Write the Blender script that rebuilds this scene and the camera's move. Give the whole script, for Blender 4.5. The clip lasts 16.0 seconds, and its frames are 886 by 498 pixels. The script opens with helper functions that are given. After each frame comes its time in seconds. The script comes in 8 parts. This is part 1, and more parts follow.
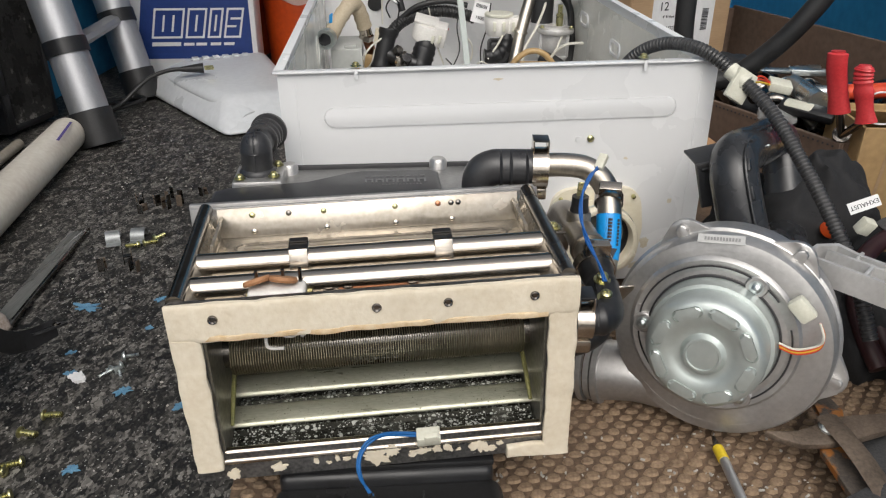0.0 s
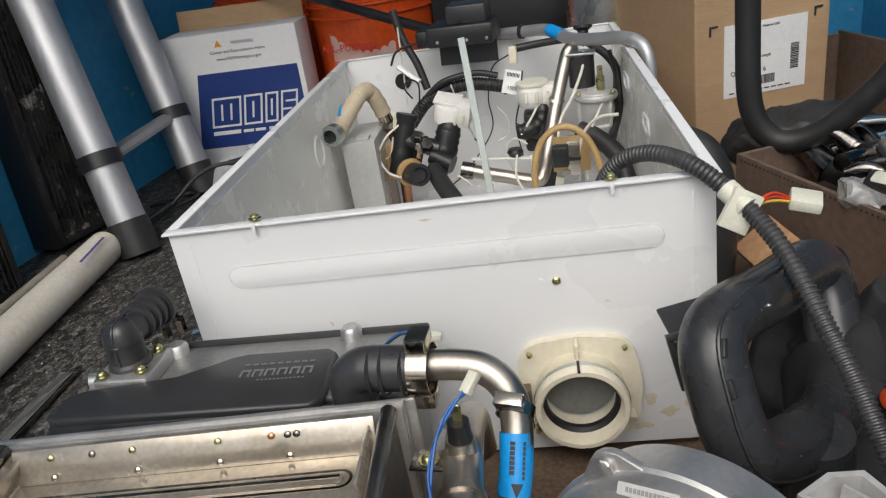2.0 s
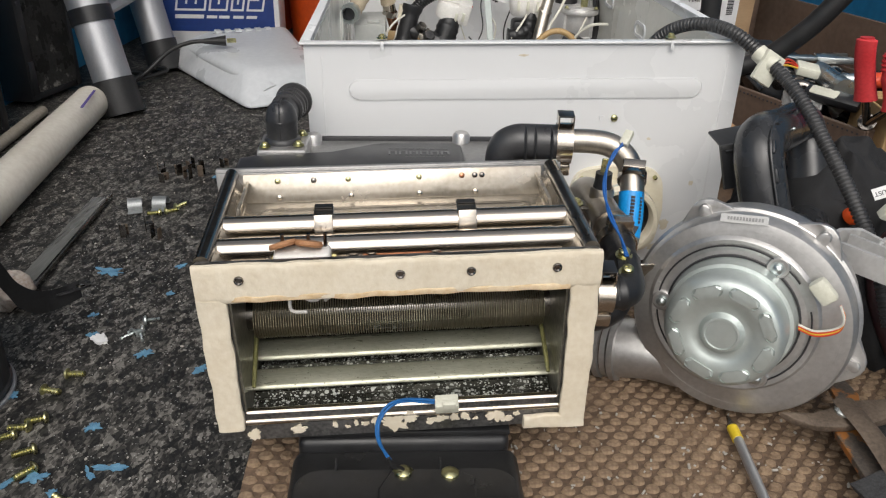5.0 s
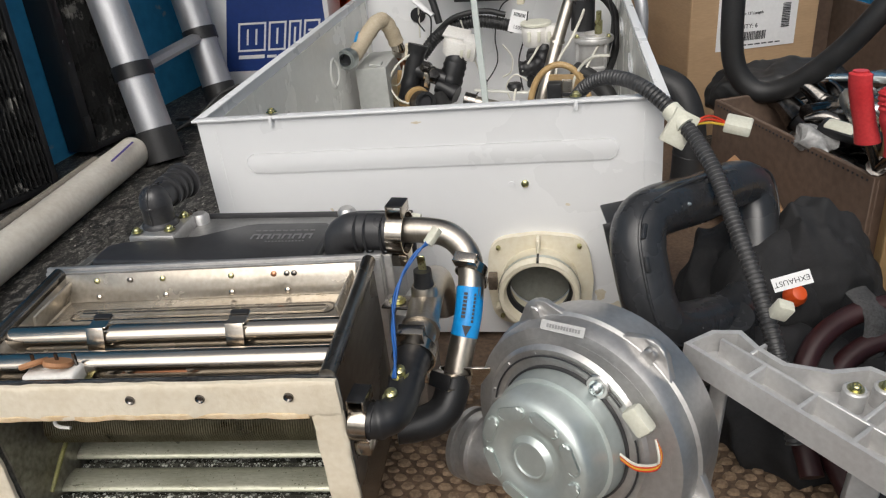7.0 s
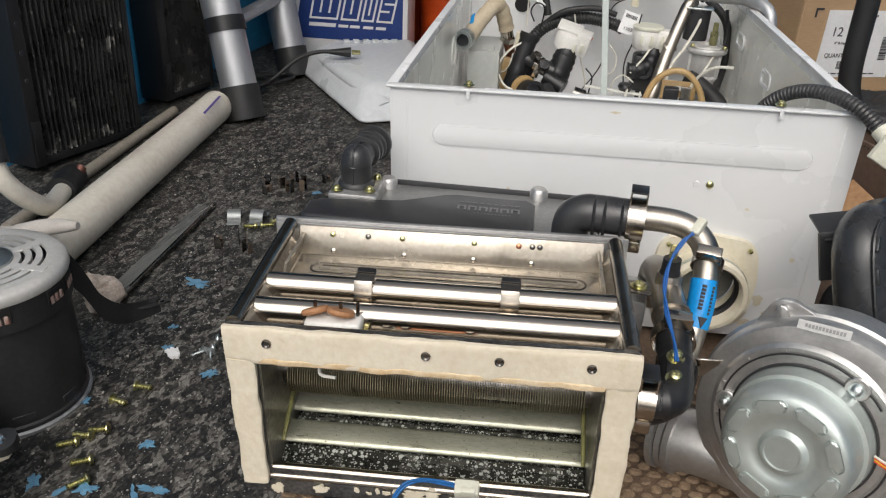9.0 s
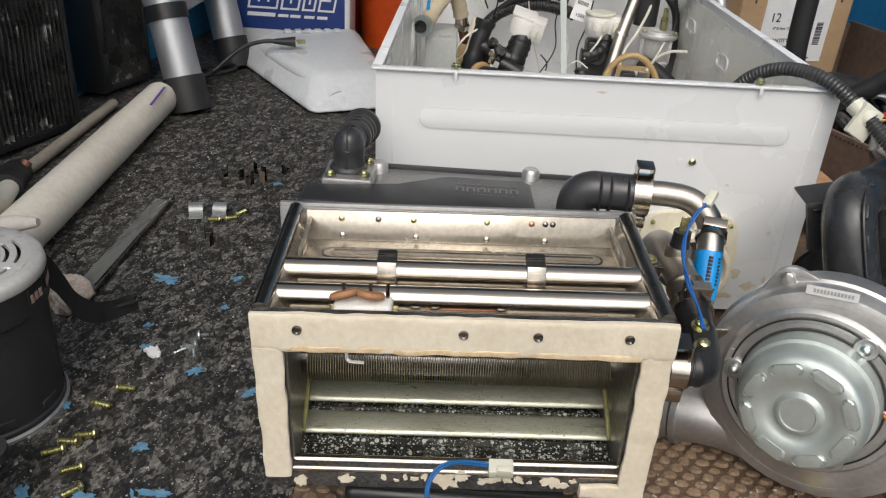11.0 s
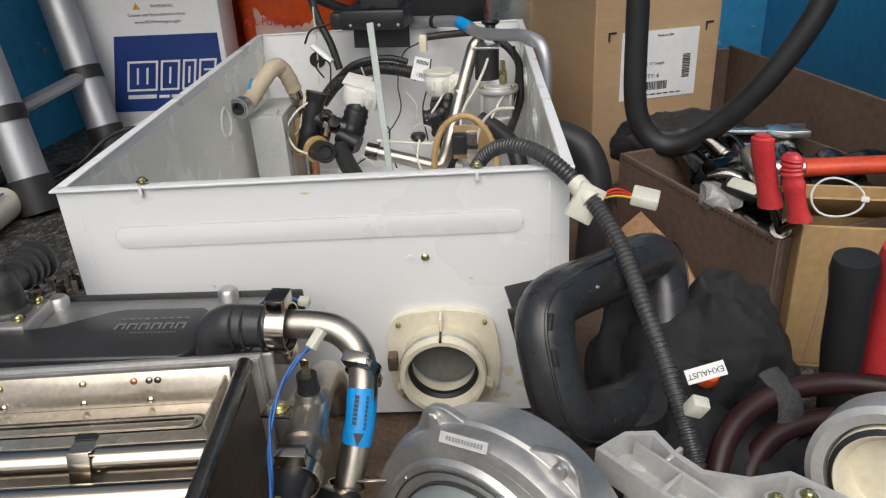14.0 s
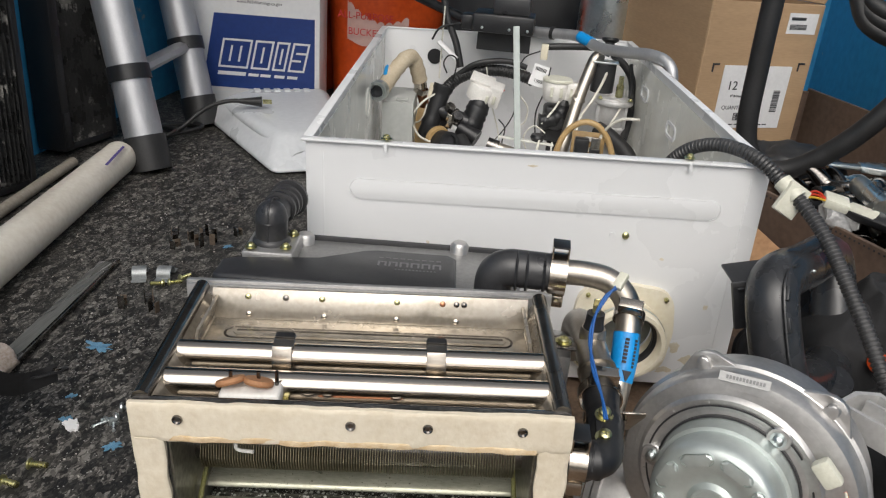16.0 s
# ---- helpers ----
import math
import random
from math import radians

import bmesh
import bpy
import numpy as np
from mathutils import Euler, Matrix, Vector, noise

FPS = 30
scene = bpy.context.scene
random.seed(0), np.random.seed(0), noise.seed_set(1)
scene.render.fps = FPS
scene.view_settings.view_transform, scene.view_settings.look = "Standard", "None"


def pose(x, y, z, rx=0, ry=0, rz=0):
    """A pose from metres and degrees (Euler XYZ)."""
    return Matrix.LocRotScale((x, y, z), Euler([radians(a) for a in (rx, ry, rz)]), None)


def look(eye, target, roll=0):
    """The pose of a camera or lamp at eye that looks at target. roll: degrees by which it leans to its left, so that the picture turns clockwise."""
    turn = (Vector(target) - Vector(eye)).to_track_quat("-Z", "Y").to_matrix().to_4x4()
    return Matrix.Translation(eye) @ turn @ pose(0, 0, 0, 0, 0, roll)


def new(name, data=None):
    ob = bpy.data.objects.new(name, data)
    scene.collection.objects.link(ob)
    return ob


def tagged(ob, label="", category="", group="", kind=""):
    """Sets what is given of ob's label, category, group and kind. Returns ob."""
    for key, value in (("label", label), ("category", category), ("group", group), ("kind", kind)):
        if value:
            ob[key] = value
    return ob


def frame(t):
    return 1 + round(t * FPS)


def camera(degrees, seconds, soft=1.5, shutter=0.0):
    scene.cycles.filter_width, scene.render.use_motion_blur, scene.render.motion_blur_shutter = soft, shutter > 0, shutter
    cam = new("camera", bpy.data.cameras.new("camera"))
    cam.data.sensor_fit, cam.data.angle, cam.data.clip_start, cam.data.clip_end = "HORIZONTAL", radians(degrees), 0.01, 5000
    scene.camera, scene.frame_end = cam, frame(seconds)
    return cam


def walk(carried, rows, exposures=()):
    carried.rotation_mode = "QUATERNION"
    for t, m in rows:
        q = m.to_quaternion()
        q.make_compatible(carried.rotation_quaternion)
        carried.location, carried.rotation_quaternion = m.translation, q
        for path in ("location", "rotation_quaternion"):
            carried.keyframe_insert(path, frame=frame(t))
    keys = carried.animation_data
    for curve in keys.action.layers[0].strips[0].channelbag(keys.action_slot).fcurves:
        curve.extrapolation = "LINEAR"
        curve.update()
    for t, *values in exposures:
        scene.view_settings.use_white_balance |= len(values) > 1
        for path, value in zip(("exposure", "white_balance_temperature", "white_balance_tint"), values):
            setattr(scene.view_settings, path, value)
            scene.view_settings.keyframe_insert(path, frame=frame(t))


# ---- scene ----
cam = camera(60.3, 16.0, soft=1.2)
PATH = [
    (0.0, (0.029, 0.045, 0.437), (-0.013, 1.84, -0.444), 0.5),
    (0.25, (0.0186, 0.0457, 0.4411), (-0.0253, 1.8444, -0.4327), 0.35),
    (0.5, (0.013, 0.049, 0.445), (-0.03, 1.852, -0.42), 0.1),
    (0.75, (0.0176, 0.0574, 0.4481), (-0.0067, 1.8673, -0.4028), -0.31),
    (1.0, (0.035, 0.074, 0.452), (0.014, 1.89, -0.385), -1.1),
    (1.25, (0.0732, 0.1036, 0.4593), (0.0125, 1.924, -0.3699), -2.68),
    (1.5, (0.121, 0.144, 0.467), (-0.023, 1.961, -0.356), -4.6),
    (1.75, (0.1774, 0.2037, 0.4734), (-0.1216, 2.0025, -0.3406), -6.78),
    (2.0, (0.22, 0.255, 0.478), (-0.251, 2.023, -0.331), -8.5),
    (2.25, (0.2182, 0.268, 0.4799), (-0.3999, 1.9864, -0.333), -8.89),
    (2.5, (0.196, 0.258, 0.478), (-0.535, 1.926, -0.348), -8.3),
    (2.75, (0.1662, 0.2257, 0.4691), (-0.6153, 1.8578, -0.3854), -6.64),
    (3.0, (0.131, 0.185, 0.459), (-0.652, 1.798, -0.427), -4.4),
    (3.25, (0.0963, 0.1512, 0.4545), (-0.6362, 1.7743, -0.4544), -1.91),
    (3.5, (0.064, 0.121, 0.45), (-0.587, 1.768, -0.477), 0.4),
    (3.75, (0.0378, 0.0964, 0.4403), (-0.5187, 1.7703, -0.5002), 1.94),
    (4.0, (0.018, 0.077, 0.431), (-0.436, 1.779, -0.517), 2.9),
    (4.25, (0.0059, 0.0638, 0.4265), (-0.3494, 1.7894, -0.5201), 3.18),
    (4.5, (0.002, 0.054, 0.425), (-0.256, 1.8, -0.515), 3.0),
    (4.75, (0.008, 0.0429, 0.4275), (-0.1573, 1.8054, -0.5034), 2.44),
    (5.0, (0.022, 0.037, 0.43), (-0.051, 1.812, -0.489), 1.8),
    (5.2, (0.038, 0.04, 0.429), (0.041, 1.822, -0.479), 1.5),
    (5.35, (0.0531, 0.045, 0.429), (0.0887, 1.8289, -0.4728), 1.2),
    (5.5, (0.071, 0.052, 0.43), (0.118, 1.835, -0.467), 0.8),
    (5.7, (0.0999, 0.064, 0.4336), (0.1259, 1.8408, -0.4587), -0.03),
    (5.9, (0.132, 0.078, 0.439), (0.106, 1.845, -0.451), -1.0),
    (6.1, (0.166, 0.093, 0.4458), (0.0626, 1.8483, -0.4449), -1.97),
    (6.3, (0.199, 0.108, 0.453), (0.003, 1.85, -0.44), -2.9),
    (6.5, (0.2282, 0.122, 0.4598), (-0.0664, 1.8494, -0.4363), -3.73),
    (6.7, (0.252, 0.134, 0.466), (-0.138, 1.847, -0.434), -4.4),
    (6.85, (0.2647, 0.141, 0.47), (-0.1866, 1.8443, -0.4336), -4.77),
    (7.0, (0.273, 0.146, 0.473), (-0.23, 1.841, -0.434), -5.0),
    (7.15, (0.2765, 0.1481, 0.4746), (-0.2651, 1.8378, -0.4346), -5.09),
    (7.3, (0.275, 0.148, 0.475), (-0.292, 1.834, -0.436), -5.0),
    (7.5, (0.265, 0.145, 0.474), (-0.314, 1.827, -0.44), -4.5),
    (7.75, (0.2382, 0.1364, 0.4722), (-0.3453, 1.8153, -0.4451), -3.5),
    (8.0, (0.204, 0.125, 0.471), (-0.37, 1.805, -0.449), -2.3),
    (8.25, (0.1699, 0.1121, 0.4721), (-0.3783, 1.8005, -0.4485), -1.11),
    (8.5, (0.135, 0.1, 0.473), (-0.371, 1.8, -0.45), 0.2),
    (8.7, (0.108, 0.093, 0.472), (-0.352, 1.802, -0.457), 1.4),
    (8.9, (0.0832, 0.087, 0.4711), (-0.337, 1.8035, -0.4622), 2.4),
    (9.1, (0.061, 0.082, 0.47), (-0.325, 1.805, -0.466), 3.2),
    (9.35, (0.0372, 0.0767, 0.4682), (-0.314, 1.8078, -0.4686), 3.88),
    (9.6, (0.018, 0.073, 0.466), (-0.305, 1.811, -0.47), 4.3),
    (9.85, (0.0038, 0.0714, 0.463), (-0.2966, 1.8145, -0.471), 4.54),
    (10.1, (-0.005, 0.071, 0.46), (-0.286, 1.818, -0.472), 4.6),
    (10.3, (-0.0075, 0.0708, 0.4584), (-0.2734, 1.8205, -0.4734), 4.53),
    (10.5, (-0.007, 0.071, 0.457), (-0.257, 1.823, -0.475), 4.4),
    (10.65, (-0.0054, 0.0714, 0.4559), (-0.2414, 1.8251, -0.4762), 4.31),
    (10.8, (-0.002, 0.072, 0.455), (-0.223, 1.827, -0.478), 4.2),
    (11.0, (0.006, 0.073, 0.454), (-0.194, 1.829, -0.482), 4.0),
    (11.25, (0.0174, 0.0755, 0.4569), (-0.1458, 1.8335, -0.482), 3.77),
    (11.5, (0.028, 0.077, 0.459), (-0.098, 1.837, -0.482), 3.5),
    (11.75, (0.0347, 0.0741, 0.4526), (-0.064, 1.8344, -0.4909), 3.15),
    (12.0, (0.04, 0.071, 0.447), (-0.039, 1.832, -0.497), 2.7),
    (12.25, (0.0425, 0.0704, 0.4513), (-0.0247, 1.8351, -0.4877), 2.11),
    (12.5, (0.051, 0.073, 0.458), (-0.015, 1.842, -0.474), 1.4),
    (12.75, (0.0752, 0.0791, 0.4607), (-0.0036, 1.8506, -0.4652), 0.56),
    (13.0, (0.111, 0.093, 0.465), (0.008, 1.867, -0.453), -0.3),
    (13.15, (0.1377, 0.1075, 0.4703), (0.0167, 1.8843, -0.4406), -0.73),
    (13.3, (0.168, 0.126, 0.477), (0.023, 1.905, -0.426), -1.2),
    (13.5, (0.213, 0.157, 0.488), (0.022, 1.936, -0.404), -2.0),
    (13.75, (0.2523, 0.192, 0.49), (0.0085, 1.9715, -0.3879), -2.56),
    (14.0, (0.275, 0.217, 0.488), (-0.015, 1.997, -0.376), -2.7),
    (14.25, (0.2835, 0.2254, 0.4919), (-0.0471, 2.0044, -0.3589), -2.49),
    (14.5, (0.276, 0.222, 0.496), (-0.083, 2.001, -0.343), -1.9),
    (14.75, (0.2479, 0.208, 0.4974), (-0.1208, 1.9906, -0.3317), -0.87),
    (15.0, (0.21, 0.187, 0.497), (-0.15, 1.975, -0.325), 0.4),
    (15.25, (0.1718, 0.1616, 0.4952), (-0.1545, 1.9563, -0.3249), 1.79),
    (15.5, (0.133, 0.136, 0.491), (-0.149, 1.938, -0.329), 3.1),
    (15.75, (0.0971, 0.1171, 0.4828), (-0.1432, 1.9256, -0.3362), 3.97),
    (16.0, (0.062, 0.1, 0.473), (-0.136, 1.915, -0.345), 4.7),
]
walk(cam, [(t, look(eye, target, roll)) for t, eye, target, roll in PATH])

# ---- world and light ----
world = bpy.data.worlds.new("overcast_sky")
scene.world = world
world.use_nodes = True
wn = world.node_tree.nodes
sky = wn.new("ShaderNodeTexSky")
sky.sky_type = "NISHITA"
sky.sun_disc = False
sky.sun_elevation, sky.sun_rotation = radians(48), radians(168)
sky.air_density, sky.dust_density, sky.ozone_density = 1.0, 6.0, 1.0
grey = wn.new("ShaderNodeHueSaturation")  # cloud cover: the sky nearly grey
grey.inputs["Saturation"].default_value = 0.3
world.node_tree.links.new(sky.outputs[0], grey.inputs["Color"])
world.node_tree.links.new(grey.outputs[0], wn["Background"].inputs[0])
wn["Background"].inputs[1].default_value = 0.122
sun = new("sun", bpy.data.lights.new("sun", "SUN"))
sun.data.energy, sun.data.angle, sun.data.color = 1.53, radians(55), (1.0, 0.945, 0.87)
sun.matrix_world = look((-0.6, -1.85, 2.9), (0.1, 0.7, 0))

# ---- materials ----
MATS = {}


def material(name, base, rough=0.5, metal=0.0, dark=None, scale=40.0, amount=0.5, bump=0.0, bump_scale=400.0, stretch=(1, 1, 1), rough_var=0.1, spec=0.5, transmission=0.0, coat=0.0, wear=None, wear_scale=18.0, wear_cut=0.62):
    """Principled surface with colour varied at two scales, varied gloss, fine relief and optional worn patches."""
    m = bpy.data.materials.new(name)
    m.use_nodes = True
    n, l = m.node_tree.nodes, m.node_tree.links
    p = n["Principled BSDF"]
    p.inputs["Metallic"].default_value = metal
    p.inputs["Specular IOR Level"].default_value = spec
    p.inputs["Transmission Weight"].default_value = transmission
    p.inputs["Coat Weight"].default_value = coat
    tc, mp = n.new("ShaderNodeTexCoord"), n.new("ShaderNodeMapping")
    mp.inputs["Scale"].default_value = stretch
    l.new(tc.outputs["Object"], mp.inputs[0])
    big, fine = n.new("ShaderNodeTexNoise"), n.new("ShaderNodeTexNoise")
    big.inputs["Scale"].default_value, fine.inputs["Scale"].default_value = scale, scale * 9
    big.inputs["Detail"].default_value, fine.inputs["Detail"].default_value = 5, 3
    for tex in (big, fine):
        l.new(mp.outputs[0], tex.inputs["Vector"])
    add = n.new("ShaderNodeMath")
    add.operation = "ADD"
    l.new(big.outputs[0], add.inputs[0])
    l.new(fine.outputs[0], add.inputs[1])
    ramp = n.new("ShaderNodeMapRange")
    ramp.inputs["From Min"].default_value, ramp.inputs["From Max"].default_value = 0.7, 1.3
    l.new(add.outputs[0], ramp.inputs["Value"])
    mix = n.new("ShaderNodeMix")
    mix.data_type = "RGBA"
    d = dark if dark else tuple(c * (1 - 0.35 * amount) for c in base)
    mix.inputs["A"].default_value, mix.inputs["B"].default_value = (*d, 1), (*base, 1)
    l.new(ramp.outputs[0], mix.inputs["Factor"])
    colour = mix.outputs["Result"]
    if wear:
        wt = n.new("ShaderNodeTexNoise")
        wt.inputs["Scale"].default_value, wt.inputs["Detail"].default_value, wt.inputs["Roughness"].default_value = wear_scale, 8, 0.65
        l.new(tc.outputs["Object"], wt.inputs["Vector"])
        wr = n.new("ShaderNodeMapRange")
        wr.inputs["From Min"].default_value, wr.inputs["From Max"].default_value = wear_cut, wear_cut + 0.06
        l.new(wt.outputs[0], wr.inputs["Value"])
        wm = n.new("ShaderNodeMix")
        wm.data_type = "RGBA"
        wm.inputs["B"].default_value = (*wear, 1)
        l.new(wr.outputs[0], wm.inputs["Factor"])
        l.new(colour, wm.inputs["A"])
        colour = wm.outputs["Result"]
    l.new(colour, p.inputs["Base Color"])
    rr = n.new("ShaderNodeMapRange")
    rr.inputs["To Min"].default_value, rr.inputs["To Max"].default_value = max(0.02, rough - rough_var), min(1, rough + rough_var)
    l.new(big.outputs[0], rr.inputs["Value"])
    rr.inputs["From Min"].default_value, rr.inputs["From Max"].default_value = 0.3, 0.7
    l.new(rr.outputs[0], p.inputs["Roughness"])
    if bump:
        bt = n.new("ShaderNodeTexNoise")
        bt.inputs["Scale"].default_value, bt.inputs["Detail"].default_value = bump_scale, 4
        l.new(mp.outputs[0], bt.inputs["Vector"])
        bn = n.new("ShaderNodeBump")
        bn.inputs["Strength"].default_value, bn.inputs["Distance"].default_value = bump, 0.001
        l.new(bt.outputs[0], bn.inputs["Height"])
        l.new(bn.outputs[0], p.inputs["Normal"])
    MATS[name] = m
    return m


def fleck_material(name, tones, scale, stretch=(1, 1, 1), rough=0.7, bump=0.4):
    """Chips of several tones pressed together: cells of two sizes, bent by noise."""
    m = bpy.data.materials.new(name)
    m.use_nodes = True
    n, l = m.node_tree.nodes, m.node_tree.links
    p = n["Principled BSDF"]
    tc, mp = n.new("ShaderNodeTexCoord"), n.new("ShaderNodeMapping")
    mp.inputs["Scale"].default_value = stretch
    l.new(tc.outputs["Object"], mp.inputs[0])
    wob = n.new("ShaderNodeTexNoise")
    wob.inputs["Scale"].default_value, wob.inputs["Detail"].default_value = scale * 1.3, 4
    l.new(mp.outputs[0], wob.inputs["Vector"])
    mad = n.new("ShaderNodeVectorMath")
    mad.operation = "MULTIPLY_ADD"
    s = 0.55 / scale
    mad.inputs[1].default_value = (s, s, s)
    l.new(wob.outputs["Color"], mad.inputs[0])
    l.new(mp.outputs[0], mad.inputs[2])
    cells = []
    for k in (1.0, 3.1):
        v = n.new("ShaderNodeTexVoronoi")
        v.inputs["Scale"].default_value = scale * k
        l.new(mad.outputs[0], v.inputs["Vector"])
        cells.append(v)
    bw = n.new("ShaderNodeSeparateColor")
    l.new(cells[0].outputs["Color"], bw.inputs[0])
    bw2 = n.new("ShaderNodeSeparateColor")
    l.new(cells[1].outputs["Color"], bw2.inputs[0])
    mixv = n.new("ShaderNodeMix")
    mixv.data_type = "FLOAT"
    mixv.inputs["Factor"].default_value = 0.5
    l.new(bw.outputs[0], mixv.inputs["A"])
    l.new(bw2.outputs[0], mixv.inputs["B"])
    ramp = n.new("ShaderNodeValToRGB")
    e = ramp.color_ramp.elements
    e[0].position, e[0].color = 0.2, (*tones[0], 1)
    e[1].position, e[1].color = 0.95, (*tones[-1], 1)
    for i, tone in enumerate(tones[1:-1]):
        q = e.new(0.2 + 0.72 * (i + 1) / (len(tones) - 1))
        q.color = (*tone, 1)
    l.new(mixv.outputs["Result"], ramp.inputs[0])
    # a little pale grit
    grit = n.new("ShaderNodeTexVoronoi")
    grit.inputs["Scale"].default_value = 420
    l.new(tc.outputs["Object"], grit.inputs["Vector"])
    gs = n.new("ShaderNodeSeparateColor")
    l.new(grit.outputs["Color"], gs.inputs[0])
    near = n.new("ShaderNodeMath")
    near.operation = "LESS_THAN"
    near.inputs[1].default_value = 0.28
    l.new(grit.outputs["Distance"], near.inputs[0])
    rare = n.new("ShaderNodeMath")
    rare.operation = "GREATER_THAN"
    rare.inputs[1].default_value = 0.86
    l.new(gs.outputs[0], rare.inputs[0])
    both = n.new("ShaderNodeMath")
    both.operation = "MULTIPLY"
    l.new(near.outputs[0], both.inputs[0])
    l.new(rare.outputs[0], both.inputs[1])
    gm = n.new("ShaderNodeMix")
    gm.data_type = "RGBA"
    gm.inputs["B"].default_value = (0.3, 0.3, 0.28, 1)
    l.new(both.outputs[0], gm.inputs["Factor"])
    l.new(ramp.outputs[0], gm.inputs["A"])
    l.new(gm.outputs["Result"], p.inputs["Base Color"])
    p.inputs["Roughness"].default_value = rough
    bn = n.new("ShaderNodeBump")
    bn.inputs["Strength"].default_value, bn.inputs["Distance"].default_value = bump, 0.002
    l.new(mixv.outputs["Result"], bn.inputs["Height"])
    l.new(bn.outputs[0], p.inputs["Normal"])
    MATS[name] = m
    return m


RUBBER = fleck_material("rebond_rubber", [(0.006, 0.006, 0.0062), (0.016, 0.0155, 0.0145), (0.046, 0.0435, 0.039), (0.112, 0.105, 0.095), (0.23, 0.22, 0.20)], 150, (1.0, 0.6, 1), 0.58)
MAT_BROWN = material("worn_brown_mat", (0.19, 0.125, 0.08), 0.75, 0, (0.07, 0.045, 0.03), 25, 1, 0.5, 900)
MAT_TAN = material("worn_mat_tops", (0.33, 0.235, 0.15), 0.7, 0, (0.15, 0.10, 0.064), 45, 1, 0.4, 900)
WHITE = material("white_enamel", (0.73, 0.735, 0.74), 0.30, 0, (0.72, 0.725, 0.728), 7, 0.3, 0.03, 300, wear=(0.60, 0.56, 0.48), wear_scale=130, wear_cut=0.80)
BAFFLE = material("grey_baffle_paint", (0.44, 0.45, 0.43), 0.4, 0, (0.37, 0.38, 0.36), 14, 0.4, 0.05, 300)
INNER = material("case_inner_coating", (0.75, 0.745, 0.69), 0.24, 0, (0.69, 0.685, 0.63), 14, 0.4, 0.05, 300)
STEEL = material("stainless_steel", (0.58, 0.53, 0.465), 0.20, 1, (0.46, 0.41, 0.35), 30, 0.5, 0.03, 500, (0.15, 2, 2), 0.07)
PIPE_STEEL = material("satin_stainless", (0.50, 0.46, 0.405), 0.36, 1, (0.40, 0.36, 0.31), 26, 0.6, 0.05, 500, (2, 2, 0.5), 0.08)
STEEL_PLATE = material("stained_stainless_sheet", (0.53, 0.485, 0.42), 0.22, 0.65, (0.37, 0.33, 0.27), 30, 0.8, 0.25, 45, (1, 1, 1), 0.08)
# polished steel; the dark surroundings it mirrors are put into its base colour
RAIL_STEEL = material("reflection_darkened_steel", (0.25, 0.235, 0.215), 0.26, 0.95, (0.13, 0.12, 0.108), 18, 0.8, 0.06, 120, (1, 0.4, 1), 0.06)
STEEL_DARK = material("heat_tinted_steel", (0.30, 0.28, 0.26), 0.22, 1, (0.10, 0.095, 0.09), 22, 1, 0.05, 200)


def spotted_material(name, base, dark, spot, rough, metal, scale, most=0.45, share=0.35, stretch=(1, 1, 1)):
    """Dull metal under round spots of dried scale, of two sizes and in drifts."""
    m = material(name, base, rough, metal, dark, 55, 1, 0.12, 300, stretch)
    n, l = m.node_tree.nodes, m.node_tree.links
    p = n["Principled BSDF"]
    under = p.inputs["Base Color"].links[0].from_socket
    tc = n.new("ShaderNodeTexCoord")
    drift = n.new("ShaderNodeTexNoise")
    drift.inputs["Scale"].default_value, drift.inputs["Detail"].default_value = scale * 0.16, 3
    l.new(tc.outputs["Object"], drift.inputs["Vector"])
    total = None
    for k in (1.0, 2.3):
        v = n.new("ShaderNodeTexVoronoi")
        v.inputs["Scale"].default_value = scale * k
        l.new(tc.outputs["Object"], v.inputs["Vector"])
        c = n.new("ShaderNodeSeparateColor")
        l.new(v.outputs["Color"], c.inputs[0])
        size = n.new("ShaderNodeMath")
        size.operation = "MULTIPLY"
        l.new(c.outputs[0], size.inputs[0])
        size.inputs[1].default_value = most
        near = n.new("ShaderNodeMath")
        near.operation = "LESS_THAN"
        l.new(v.outputs["Distance"], near.inputs[0])
        l.new(size.outputs[0], near.inputs[1])
        pick = n.new("ShaderNodeMath")
        pick.operation = "ADD"
        l.new(c.outputs[1], pick.inputs[0])
        l.new(drift.outputs[0], pick.inputs[1])
        keep = n.new("ShaderNodeMath")
        keep.operation = "GREATER_THAN"
        keep.inputs[1].default_value = 1.5 - share
        l.new(pick.outputs[0], keep.inputs[0])
        both = n.new("ShaderNodeMath")
        both.operation = "MULTIPLY"
        l.new(near.outputs[0], both.inputs[0])
        l.new(keep.outputs[0], both.inputs[1])
        if total is None:
            total = both
        else:
            top = n.new("ShaderNodeMath")
            top.operation = "MAXIMUM"
            l.new(total.outputs[0], top.inputs[0])
            l.new(both.outputs[0], top.inputs[1])
            total = top
    mix = n.new("ShaderNodeMix")
    mix.data_type = "RGBA"
    mix.inputs["B"].default_value = (*spot, 1)
    l.new(total.outputs[0], mix.inputs["Factor"])
    l.new(under, mix.inputs["A"])
    l.new(mix.outputs["Result"], p.inputs["Base Color"])
    back = n.new("ShaderNodeMapRange")
    back.inputs["To Min"].default_value, back.inputs["To Max"].default_value = metal, 0.0
    l.new(total.outputs[0], back.inputs["Value"])
    l.new(back.outputs[0], p.inputs["Metallic"])
    return m


